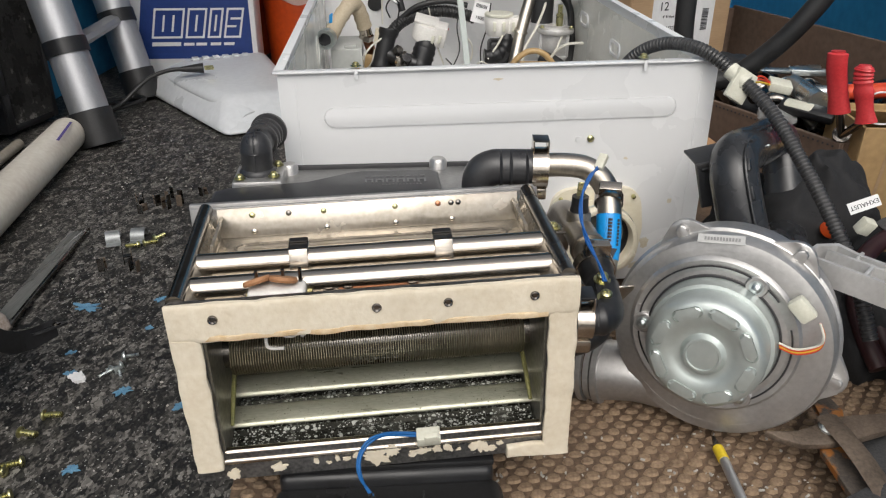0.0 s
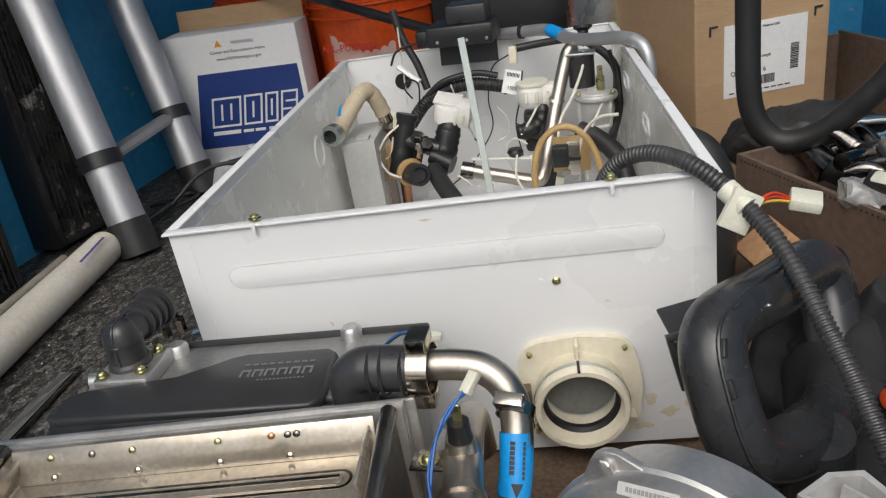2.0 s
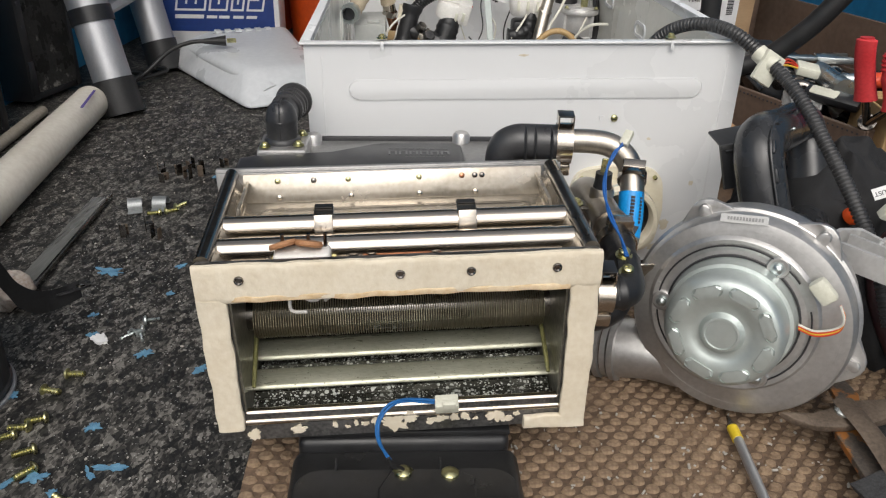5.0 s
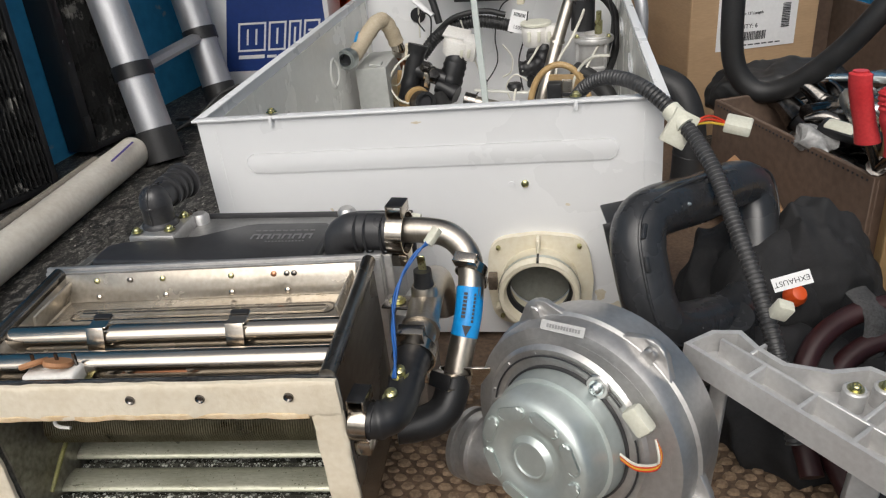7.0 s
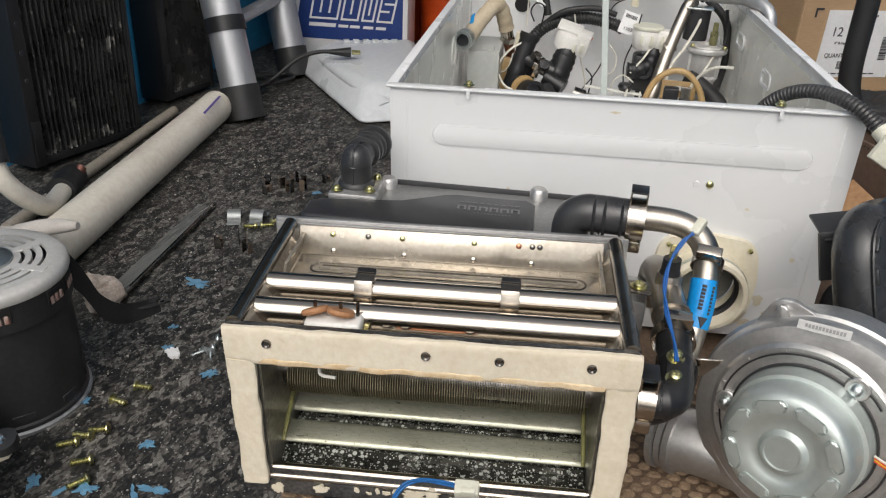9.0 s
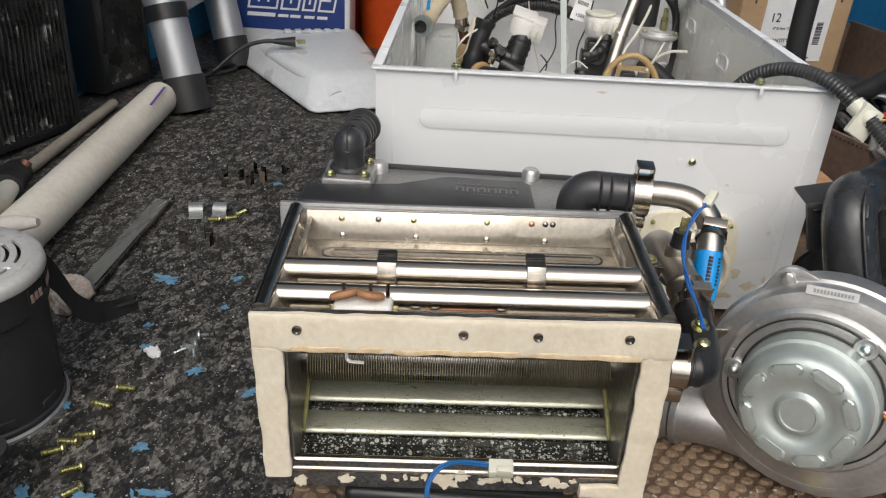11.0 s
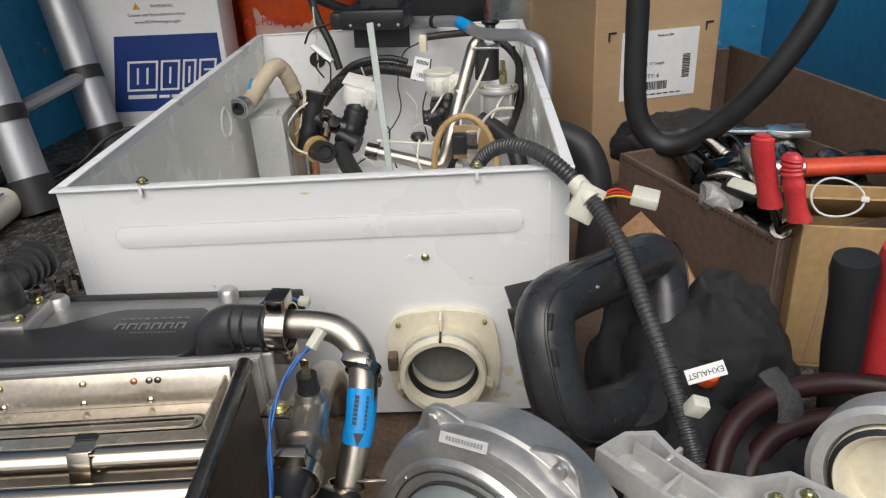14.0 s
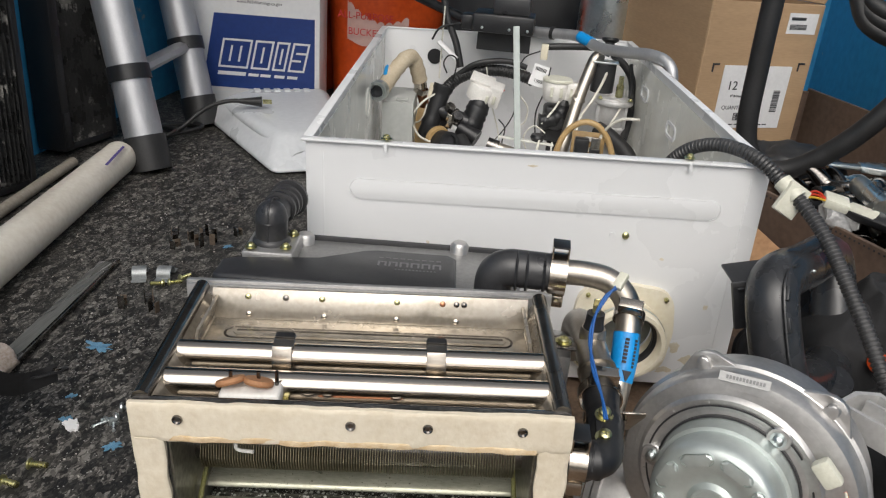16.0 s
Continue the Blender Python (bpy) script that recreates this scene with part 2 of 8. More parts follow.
LIME = spotted_material("scaled_steel", (0.10, 0.10, 0.085), (0.035, 0.035, 0.03), (0.40, 0.41, 0.38), 0.25, 0.6, 330, 0.55, 0.60)
SAGE = spotted_material("limescaled_steel", (0.55, 0.55, 0.45), (0.36, 0.36, 0.27), (0.20, 0.20, 0.145), 0.34, 0.5, 420, 0.35, 0.22, (0.4, 1.5, 1.5))
SCRATCHED = material("scratched_flange_steel", (0.24, 0.235, 0.23), 0.35, 0.8, (0.07, 0.07, 0.07), 40, 1, 0.2, 300, wear=(0.55, 0.53, 0.50), wear_scale=120, wear_cut=0.66)
FIN = material("fin_metal", (0.48, 0.44, 0.31), 0.35, 0.85, (0.22, 0.195, 0.12), 60, 1)
FIN_BROWN = material("heat_browned_fins", (0.40, 0.29, 0.19), 0.4, 0.8, (0.18, 0.12, 0.075), 60, 1)
CAST = material("cast_aluminium", (0.57, 0.56, 0.55), 0.42, 0.85, (0.46, 0.452, 0.442), 28, 0.5, 0.12, 700, wear=(0.42, 0.42, 0.41), wear_scale=30, wear_cut=0.66)
CAN = material("zinc_motor_can", (0.58, 0.63, 0.61), 0.42, 0.7, (0.50, 0.55, 0.53), 18, 0.5, 0.03, 300)
CAST_DARK = material("dull_aluminium", (0.36, 0.358, 0.352), 0.42, 0.75, (0.27, 0.268, 0.262), 28, 0.5, 0.12, 700)
PLATE = material("zinc_plated_steel", (0.66, 0.70, 0.70), 0.30, 0.95, (0.52, 0.56, 0.56), 18, 0.5, 0.04, 300)
ALU = material("brushed_aluminium", (0.52, 0.525, 0.54), 0.5, 0.8, (0.42, 0.425, 0.44), 20, 0.4, 0.05, 600, (6, 6, 0.2))
BLACK = material("black_plastic", (0.017, 0.0175, 0.019), 0.40, 0, (0.010, 0.010, 0.011), 30, 1, 0.06, 500)
BLACK_SOFT = material("black_rubber_hose", (0.022, 0.022, 0.023), 0.5, 0, (0.015, 0.015, 0.015), 40, 1, 0.08, 500)
MOTOR_BLACK = material("worn_black_enamel", (0.030, 0.030, 0.032), 0.42, 0, (0.019, 0.019, 0.020), 24, 0.8, 0.05, 400, wear=(0.13, 0.13, 0.13), wear_scale=40, wear_cut=0.74)
CONDUIT = material("grey_black_conduit", (0.060, 0.060, 0.061), 0.38, 0, (0.04, 0.04, 0.041), 30, 0.6, 0.05, 400)
CHAMBER = material("hot_stainless_wall", (0.44, 0.42, 0.36), 0.36, 0.8, (0.18, 0.17, 0.14), 26, 1, 0.1, 200)
CAPM = material("bare_die_cast", (0.66, 0.645, 0.62), 0.40, 0.35, (0.56, 0.545, 0.52), 26, 0.5, 0.05, 500)
GREY_DARK = material("charcoal_plastic", (0.034, 0.034, 0.036), 0.36, 0, (0.025, 0.025, 0.027), 30, 0.6, 0.03, 600)
GASKET = material("ceramic_fibre_gasket", (0.71, 0.645, 0.525), 0.9, 0, (0.62, 0.54, 0.41), 22, 0.8, 0.5, 260, wear=(0.55, 0.36, 0.2), wear_scale=26, wear_cut=0.74)
SCORCH = material("scorched_gasket", (0.66, 0.54, 0.37), 0.9, 0, (0.52, 0.36, 0.19), 30, 1, 0.5, 260)
CREAM = material("aged_cream_plastic", (0.74, 0.695, 0.57), 0.42, 0, (0.65, 0.585, 0.44), 25, 0.6, 0.03, 300, wear=(0.36, 0.19, 0.06), wear_scale=34, wear_cut=0.72)
PVC = material("dusty_pvc", (0.72, 0.68, 0.60), 0.45, 0, (0.60, 0.55, 0.47), 16, 0.5, 0.05, 300, wear=(0.35, 0.31, 0.26), wear_scale=40, wear_cut=0.7)
BLUE_WALL = material("blue_paint", (0.045, 0.30, 0.55), 0.4, 0, (0.028, 0.21, 0.42), 5, 1, 0.08, 120, wear=(0.30, 0.34, 0.38), wear_scale=22, wear_cut=0.665)
CARDBOARD = material("cardboard", (0.46, 0.31, 0.18), 0.8, 0, (0.38, 0.25, 0.14), 8, 0.5, 0.1, 350, (1, 1, 6))
CAST_PALE = material("pale_cast_aluminium", (0.60, 0.595, 0.585), 0.45, 0.45, (0.50, 0.49, 0.48), 28, 0.5, 0.10, 600, wear=(0.42, 0.41, 0.40), wear_scale=34, wear_cut=0.68)
CARD_DARK = material("oily_cardboard", (0.165, 0.110, 0.080), 0.75, 0, (0.100, 0.066, 0.048), 10, 0.8, 0.1, 300, wear=(0.17, 0.12, 0.09), wear_scale=35, wear_cut=0.66)
TANCARD = material("tan_cardboard", (0.50, 0.33, 0.15), 0.75, 0, (0.38, 0.24, 0.11), 12, 0.6, 0.1, 250)
BOXWHITE = material("printed_white_card", (0.72, 0.72, 0.72), 0.55, 0, (0.66, 0.66, 0.67), 12, 0.3)
NAVY = material("navy_print", (0.015, 0.045, 0.20), 0.45, 0, (0.012, 0.035, 0.16), 12, 0.3)
INK = material("black_ink", (0.03, 0.03, 0.035), 0.6)
PAPER = material("label_paper", (0.78, 0.78, 0.78), 0.6, 0, (0.7, 0.7, 0.7), 20, 0.3)
BLUE_TAPE = material("blue_label", (0.005, 0.30, 0.72), 0.4, 0, (0.004, 0.22, 0.58), 40, 0.4)
ORANGE = material("orange_plastic", (0.70, 0.10, 0.015), 0.4, 0, (0.52, 0.06, 0.01), 9, 0.6)
RED = material("red_handle", (0.66, 0.055, 0.06), 0.38, 0, (0.50, 0.03, 0.035), 40, 0.6, 0.04, 300)
WOOD = material("raw_timber", (0.46, 0.27, 0.14), 0.65, 0, (0.30, 0.16, 0.08), 14, 1, 0.1, 200, (1, 1, 8))
CLOTH = material("black_cloth", (0.018, 0.018, 0.0195), 0.85, 0, (0.011, 0.011, 0.012), 50, 1, 0.4, 1800)
HOSE_GREY = material("charcoal_rubber_hose", (0.040, 0.040, 0.042), 0.36, 0, (0.026, 0.026, 0.028), 40, 0.8, 0.06, 500)
WEB = material("black_webbing", (0.066, 0.066, 0.068), 0.85, 0, (0.022, 0.022, 0.022), 60, 1, 0.6, 1100)
RAG = material("dirty_white_rag", (0.52, 0.49, 0.46), 0.95, 0, (0.45, 0.41, 0.37), 30, 1, 0.7, 700)
BRASS = material("yellow_zinc", (0.62, 0.60, 0.34), 0.3, 1, (0.46, 0.43, 0.22), 90, 0.7)
RUST = material("rusty_steel", (0.22, 0.17, 0.13), 0.5, 0.6, (0.11, 0.085, 0.065), 40, 1, 0.3, 500, wear=(0.38, 0.16, 0.05), wear_scale=24, wear_cut=0.64)
COPPER = material("copper", (0.62, 0.30, 0.18), 0.35, 1, (0.35, 0.16, 0.09), 60, 1)
CERAMIC = material("white_ceramic", (0.78, 0.76, 0.72), 0.5)
BROWN_DISC = material("terracotta_disc", (0.42, 0.21, 0.10), 0.7, 0, (0.3, 0.14, 0.06), 80, 0.7)
NYLON = material("white_nylon", (0.66, 0.655, 0.56), 0.45, 0, (0.56, 0.55, 0.45), 50, 0.5)
WIRE_BLUE = material("blue_wire", (0.015, 0.10, 0.34), 0.4)
LEAD_BLUE = material("bright_blue_wire", (0.012, 0.115, 0.34), 0.4)
WIRE_RED = material("red_wire", (0.6, 0.05, 0.02), 0.4)
WIRE_YELLOW = material("yellow_wire", (0.7, 0.45, 0.05), 0.4)
WIRE_WHITE = material("white_wire", (0.68, 0.66, 0.58), 0.45)
TAN_TUBE = material("tan_silicone", (0.44, 0.30, 0.14), 0.4, 0, (0.34, 0.22, 0.09), 30, 0.6)
TAPE_BEIGE = material("beige_insulation", (0.50, 0.43, 0.32), 0.7, 0, (0.4, 0.33, 0.23), 40, 0.8, 0.2, 300)
FROST = material("frosted_green_plastic", (0.42, 0.46, 0.44), 0.35, 0, (0.35, 0.39, 0.37), 20, 0.3)
COIL_BLACK = material("black_coil_fins", (0.060, 0.060, 0.060), 0.3, 0.3, (0.02, 0.02, 0.02), 26, 1, 0.3, 220, wear=(0.33, 0.32, 0.30), wear_scale=22, wear_cut=0.585)
BLUE_SCRAP = material("blue_paint_scrap", (0.16, 0.33, 0.47), 0.6, 0, (0.06, 0.17, 0.29), 120, 1)
MAROON = material("maroon_hose", (0.035, 0.010, 0.011), 0.45, 0, (0.022, 0.007, 0.007), 30, 0.6)
YELLOW_CLEAR = material("yellow_acetate", (0.62, 0.56, 0.03), 0.15, 0, (0.5, 0.44, 0.02), 20, 0.3, coat=0.5)
FILM = material("clear_film", (0.38, 0.38, 0.37), 0.14, 0, (0.2, 0.2, 0.2), 20, 0.3, 0.6, 60)


# ---- builders ----
def thing(name, m, label="", category="", group="", kind=""):
    ob = new(name)
    ob.empty_display_size = 0.02
    ob.matrix_world = m
    return tagged(ob, label, category, group, kind)


def finish(bm, mat, name, smooth=40):
    bm.normal_update()
    me = bpy.data.meshes.new(name)
    bm.to_mesh(me)
    bm.free()
    me.materials.append(mat)
    if smooth:
        me.polygons.foreach_set("use_smooth", [True] * len(me.polygons))
        me.set_sharp_from_angle(angle=radians(smooth))
    me.update()
    return me


def part(name, bm, mat, parent=None, label="", smooth=40):
    ob = new(name, finish(bm, mat, name, smooth))
    if parent is not None:
        ob.parent = parent
    if label:
        ob["label"] = label
    return ob


def solo(name, bm, mat, m, label, category, group="", kind="", smooth=40):
    """A thing made of one mesh, built about its own base."""
    ob = part(name, bm, mat, smooth=smooth)
    ob.matrix_world = m
    return tagged(ob, label, category, group, kind)


def B():
    return bmesh.new()


def box(bm, size, m=Matrix(), bevel=0.0, seg=2):
    """A box about the pose's origin, its edges rounded."""
    r = bmesh.ops.create_cube(bm, size=1.0, matrix=m @ Matrix.Diagonal((*size, 1)))
    if bevel:
        edges = {e for v in r["verts"] for e in v.link_edges}
        bmesh.ops.bevel(bm, geom=list(edges), offset=bevel, segments=seg, affect="EDGES", profile=0.5)
    return bm


def span(bm, lo, hi, bevel=0.0, seg=2, m=Matrix()):
    c = [(a + b) / 2 for a, b in zip(lo, hi)]
    return box(bm, [abs(b - a) for a, b in zip(lo, hi)], m @ Matrix.Translation(c), bevel, seg)


def lathe(bm, profile, m=Matrix(), n=48, close=False):
    """Turns (radius, z) points about z; a radius of 0 closes the end."""
    rings = []
    for r, z in profile:
        if r <= 1e-6:
            rings.append([bm.verts.new(m @ Vector((0, 0, z)))])
        else:
            rings.append([bm.verts.new(m @ Vector((r * math.cos(2 * math.pi * i / n), r * math.sin(2 * math.pi * i / n), z))) for i in range(n)])
    pairs = list(zip(rings, rings[1:])) + ([(rings[-1], rings[0])] if close else [])
    for a, b in pairs:
        for i in range(n):
            j = (i + 1) % n
            if len(a) == 1 and len(b) == 1:
                continue
            if len(a) == 1:
                bm.faces.new((a[0], b[i], b[j]))
            elif len(b) == 1:
                bm.faces.new((a[i], b[0], a[j]))
            else:
                bm.faces.new((a[i], b[i], b[j], a[j]))
    bmesh.ops.recalc_face_normals(bm, faces=bm.faces)
    return bm


def smooth_path(pts, n=8, loop=False):
    """A smooth line through the points."""
    p = [Vector(q) for q in pts]
    out = []
    k = len(p)
    for i in range(k if loop else k - 1):
        p0 = p[(i - 1) % k] if loop or i > 0 else p[0] * 2 - p[1]
        p1, p2 = p[i], p[(i + 1) % k]
        p3 = p[(i + 2) % k] if loop or i + 2 < k else p[-1] * 2 - p[-2]
        for s in range(n):
            t = s / n
            out.append(0.5 * ((2 * p1) + (p2 - p0) * t + (2 * p0 - 5 * p1 + 4 * p2 - p3) * t * t + (3 * p1 - p0 - 3 * p2 + p3) * t ** 3))
    if not loop:
        out.append(p[-1])
    return out


def sweep(bm, path, radius, n=12, loop=False, caps=True, squash=(1, 1), m=Matrix()):
    """A round section drawn along a line; radius is a number or a function of the way along, in metres."""
    path = [m @ Vector(q) for q in path]
    k = len(path)
    rings, up, way = [], None, 0.0
    for i, p in enumerate(path):
        a = path[(i - 1) % k] if loop or i else p
        b = path[(i + 1) % k] if loop or i + 1 < k else p
        d = (b - a).normalized()
        if up is None:
            up = d.orthogonal().normalized() if abs(d.z) > 0.95 else Vector((0, 0, 1))
        side = d.cross(up).normalized()
        up = side.cross(d).normalized()
        if i:
            way += (p - path[i - 1]).length
        r = radius(way) if callable(radius) else radius
        rings.append([bm.verts.new(p + side * (r * squash[0] * math.cos(2 * math.pi * j / n)) + up * (r * squash[1] * math.sin(2 * math.pi * j / n))) for j in range(n)])
    for a, b in list(zip(rings, rings[1:])) + ([(rings[-1], rings[0])] if loop else []):
        for i in range(n):
            j = (i + 1) % n
            bm.faces.new((a[i], a[j], b[j], b[i]))
    if caps and not loop:
        bm.faces.new(rings[0][::-1])
        bm.faces.new(rings[-1])
    bmesh.ops.recalc_face_normals(bm, faces=bm.faces)
    return bm


def tube(bm, path, r, wall=0.0015, n=20, m=Matrix()):
    """An open pipe with a wall, along a line."""
    path = [m @ Vector(q) for q in path]
    rings = []
    up = None
    for i, p in enumerate(path):
        a, b = path[max(i - 1, 0)], path[min(i + 1, len(path) - 1)]
        d = (b - a).normalized()
        if up is None:
            up = d.orthogonal().normalized()
        side = d.cross(up).normalized()
        up = side.cross(d).normalized()
        rings.append([[bm.verts.new(p + (side * math.cos(2 * math.pi * j / n) + up * math.sin(2 * math.pi * j / n)) * q) for j in range(n)] for q in (r, r - wall)])
    for a, b in zip(rings, rings[1:]):
        for k in (0, 1):
            for i in range(n):
                j = (i + 1) % n
                bm.faces.new((a[k][i], a[k][j], b[k][j], b[k][i]) if k == 0 else (a[k][j], a[k][i], b[k][i], b[k][j]))
    for e, o in ((rings[0], 1), (rings[-1], -1)):
        for i in range(n):
            j = (i + 1) % n
            bm.faces.new((e[0][i], e[1][i], e[1][j], e[0][j])[::o])
    return bm


def prism(bm, outline, depth, m=Matrix(), bevel=0.0, seg=2):
    """A closed outline in x, y drawn out along z."""
    lo = [bm.verts.new(m @ Vector((x, y, 0))) for x, y in outline]
    hi = [bm.verts.new(m @ Vector((x, y, depth))) for x, y in outline]
    k = len(lo)
    fs = [bm.faces.new(lo[::-1]), bm.faces.new(hi)]
    for i in range(k):
        fs.append(bm.faces.new((lo[i], lo[(i + 1) % k], hi[(i + 1) % k], hi[i])))
    if bevel:
        edges = list(fs[1].edges) + list(fs[0].edges)
        bmesh.ops.bevel(bm, geom=edges, offset=bevel, segments=seg, affect="EDGES", profile=0.5)
    bmesh.ops.recalc_face_normals(bm, faces=bm.faces)
    return bm


def rounded(w, h, r, n=5, x=0.0, y=0.0):
    """The outline of a rounded rectangle about x, y."""
    out = []
    for cx, cy, a0 in ((w / 2 - r, h / 2 - r, 0), (-w / 2 + r, h / 2 - r, 90), (-w / 2 + r, -h / 2 + r, 180), (w / 2 - r, -h / 2 + r, 270)):
        for i in range(n + 1):
            a = radians(a0 + 90 * i / n)
            out.append((x + cx + r * math.cos(a), y + cy + r * math.sin(a)))
    return out


def band(bm, outer, inner, depth, m=Matrix()):
    """A flat ring between two outlines of as many points, drawn out along z."""
    k = len(outer)
    v = [[bm.verts.new(m @ Vector((x, y, z))) for x, y in o] for z in (0, depth) for o in (outer, inner)]
    ol, il, oh, ih = v
    for i in range(k):
        j = (i + 1) % k
        bm.faces.new((oh[i], oh[j], ih[j], ih[i]))
        bm.faces.new((ol[j], ol[i], il[i], il[j]))
        bm.faces.new((ol[i], ol[j], oh[j], oh[i]))
        bm.faces.new((il[j], il[i], ih[i], ih[j]))
    bmesh.ops.recalc_face_normals(bm, faces=bm.faces)
    return bm


def circle(r, n=48, x=0.0, y=0.0):
    return [(x + r * math.cos(2 * math.pi * i / n), y + r * math.sin(2 * math.pi * i / n)) for i in range(n)]


def rough_up(bm, amount, scale, seed=0.0):
    """Pushes the points about by smooth noise."""
    for v in bm.verts:
        v.co += Vector(noise.noise_vector(v.co * scale + Vector((seed, seed * 2, 0)))) * amount
    return bm


def cut(bm, times=1):
    bmesh.ops.subdivide_edges(bm, edges=bm.edges[:], cuts=times, use_grid_fill=True)
    return bm


def screw(name, parent, m, r=0.004, mat=None, label="", length=0.002):
    """A pan-head screw with a washer and a crossed recess, its axis along z."""
    bm = lathe(B(), [(0, -length), (r * 1.5, -length), (r * 1.5, -length + 0.0006), (r, -length + 0.0006), (r, 0.0006), (r * 0.75, 0.0016), (r * 0.2, 0.002), (0, 0.0014)], m, 14)
    box(bm, (r * 1.1, r * 0.22, 0.0007), m @ Matrix.Translation((0, 0, 0.002)))
    box(bm, (r * 0.22, r * 1.1, 0.0007), m @ Matrix.Translation((0, 0, 0.002)))
    return part(name, bm, mat or BRASS, parent, label)


def text_mesh(s, size, depth=0.0003):
    """Lettering as a mesh, centred."""
    cu = bpy.data.curves.new("lettering", "FONT")
    cu.body, cu.size, cu.extrude, cu.align_x, cu.align_y = s, size, depth, "CENTER", "CENTER"
    ob = bpy.data.objects.new("lettering", cu)
    scene.collection.objects.link(ob)
    me = bpy.data.meshes.new_from_object(ob.evaluated_get(bpy.context.evaluated_depsgraph_get()))
    bpy.data.objects.remove(ob)
    return me


def letters(s, size, m, mat, parent, name="lettering"):
    me = text_mesh(s, size)
    me.materials.clear()
    me.materials.append(mat)
    ob = new(name, me)
    ob.parent = parent
    ob.matrix_local = m
    return ob


FACE = pose(0, 0, 0, 90)  # lettering upright on a wall that looks towards -y

# ---- the large structure: a painted vehicle bed ----
XL, XR, YN, YF, WALL_H = -0.84, 0.80, -0.35, 2.35, 1.3
floor = solo("floor", span(B(), (XL, YN, -0.03), (XR, YF, 0)), RUBBER, Matrix(), "black speckled rebond rubber floor with grey flecks", "floor", kind="structure", smooth=0)
ground = solo("ground", span(B(), (-60, -60, -0.95), (60, 60, -0.9)), material("asphalt", (0.06, 0.06, 0.06), 0.9, 0, (0.04, 0.04, 0.04), 4, 1, 0.5, 200), Matrix(), "grey asphalt ground below the bed", "ground", kind="structure", smooth=0)
bed = solo("bed_frame", span(B(), (XL - 0.03, YN, -0.9), (XR + 0.03, YF + 0.03, -0.032)), BLUE_WALL, Matrix(), "blue painted steel bed below the floor", "bed frame", kind="structure", smooth=0)
wall_l = solo("wall_west", span(B(), (XL - 0.03, YN, -0.03), (XL, YF, WALL_H)), BLUE_WALL, Matrix(), "scratched blue painted side wall", "wall", kind="structure", smooth=0)
wall_r = solo("wall_east", span(B(), (XR, YN, -0.03), (XR + 0.03, YF, 0.72)), BLUE_WALL, Matrix(), "scuffed blue painted side wall", "wall", kind="structure", smooth=0)
wall_b = solo("wall_north", span(B(), (XL - 0.03, YF, -0.03), (XR + 0.03, YF + 0.03, WALL_H)), BLUE_WALL, Matrix(), "blue painted front wall of the bed", "wall", kind="structure", smooth=0)
# unseen half roof, added to keep skylight off the inner left of the bed
roof = solo("shade_roof", span(B(), (XL, 1.12, 1.02), (0.28, YF, 1.05)), material("shade_roof_paint", (0.32, 0.33, 0.34), 0.6, 0, (0.26, 0.27, 0.28), 5, 0.5), Matrix(), "unseen pale grey half roof added to shade the inner bed", "roof", kind="structure", smooth=0)
# brown worn mat with staggered raised pads
MAT_Z = 0.022
MATP = pose(-0.135, 0.43, 0, 0, 0, 6.2)
mat = thing("floor_mat", MATP, "worn brown rubber mat with raised oval pads", "mat")
part("backing", span(B(), (0, -0.62, 0.0005), (0.60, 1.1, MAT_Z - 0.0035), 0.002), MAT_BROWN, mat)


def pads():
    vs, fs = [], []
    rnd = random.Random(4)
    px, py = 0.0155, 0.0105
    for j in range(-30, 32):
        for i in range(0, 40):
            cx, cy = 0.006 + (i + 0.5 * (j % 2)) * px, j * py * 0.5 * 1.6
            if cx > 0.59 or (0.115 < cx < 0.36 and -0.115 < cy < 0.047):
                continue
            a, b = 0.0062 * rnd.uniform(0.8, 1.1), 0.0040 * rnd.uniform(0.75, 1.1)
            h = MAT_Z - rnd.uniform(0, 0.0018)
            base = len(vs)
            for r, z in ((1.0, MAT_Z - 0.004), (0.72, h)):
                for k in range(8):
                    t = 2 * math.pi * k / 8
                    vs.append((cx + a * r * math.cos(t), cy + b * r * math.sin(t), z))
            for k in range(8):
                n = (k + 1) % 8
                fs.append((base + k, base + n, base + 8 + n, base + 8 + k))
            fs.append(tuple(base + 8 + k for k in range(8)))
    me = bpy.data.meshes.new("pad_layer")
    me.from_pydata(vs, [], fs)
    me.materials.append(MAT_TAN)
    ob = new("pad_layer", me)
    ob.parent = mat
    return tagged(ob, kind="stuff")


pads()
pad_meshes = []
for v in range(6):
    q = random.Random(v)
    a, c, h = 0.0062 * q.uniform(0.85, 1.1), 0.0040 * q.uniform(0.8, 1.1), q.uniform(0.0028, 0.0040)
    b = B()
    lo = [b.verts.new((a * math.cos(t) * q.uniform(0.93, 1.05), c * math.sin(t) * q.uniform(0.93, 1.05), 0)) for t in [2 * math.pi * k / 10 for k in range(10)]]
    hi = [b.verts.new((w.co.x * 0.74, w.co.y * 0.74, h)) for w in lo]
    for k in range(10):
        n = (k + 1) % 10
        b.faces.new((lo[k], lo[n], hi[n], hi[k]))
    b.faces.new(hi)
    pad_meshes.append(finish(b, MAT_TAN, "pad", 0))
q = random.Random(21)
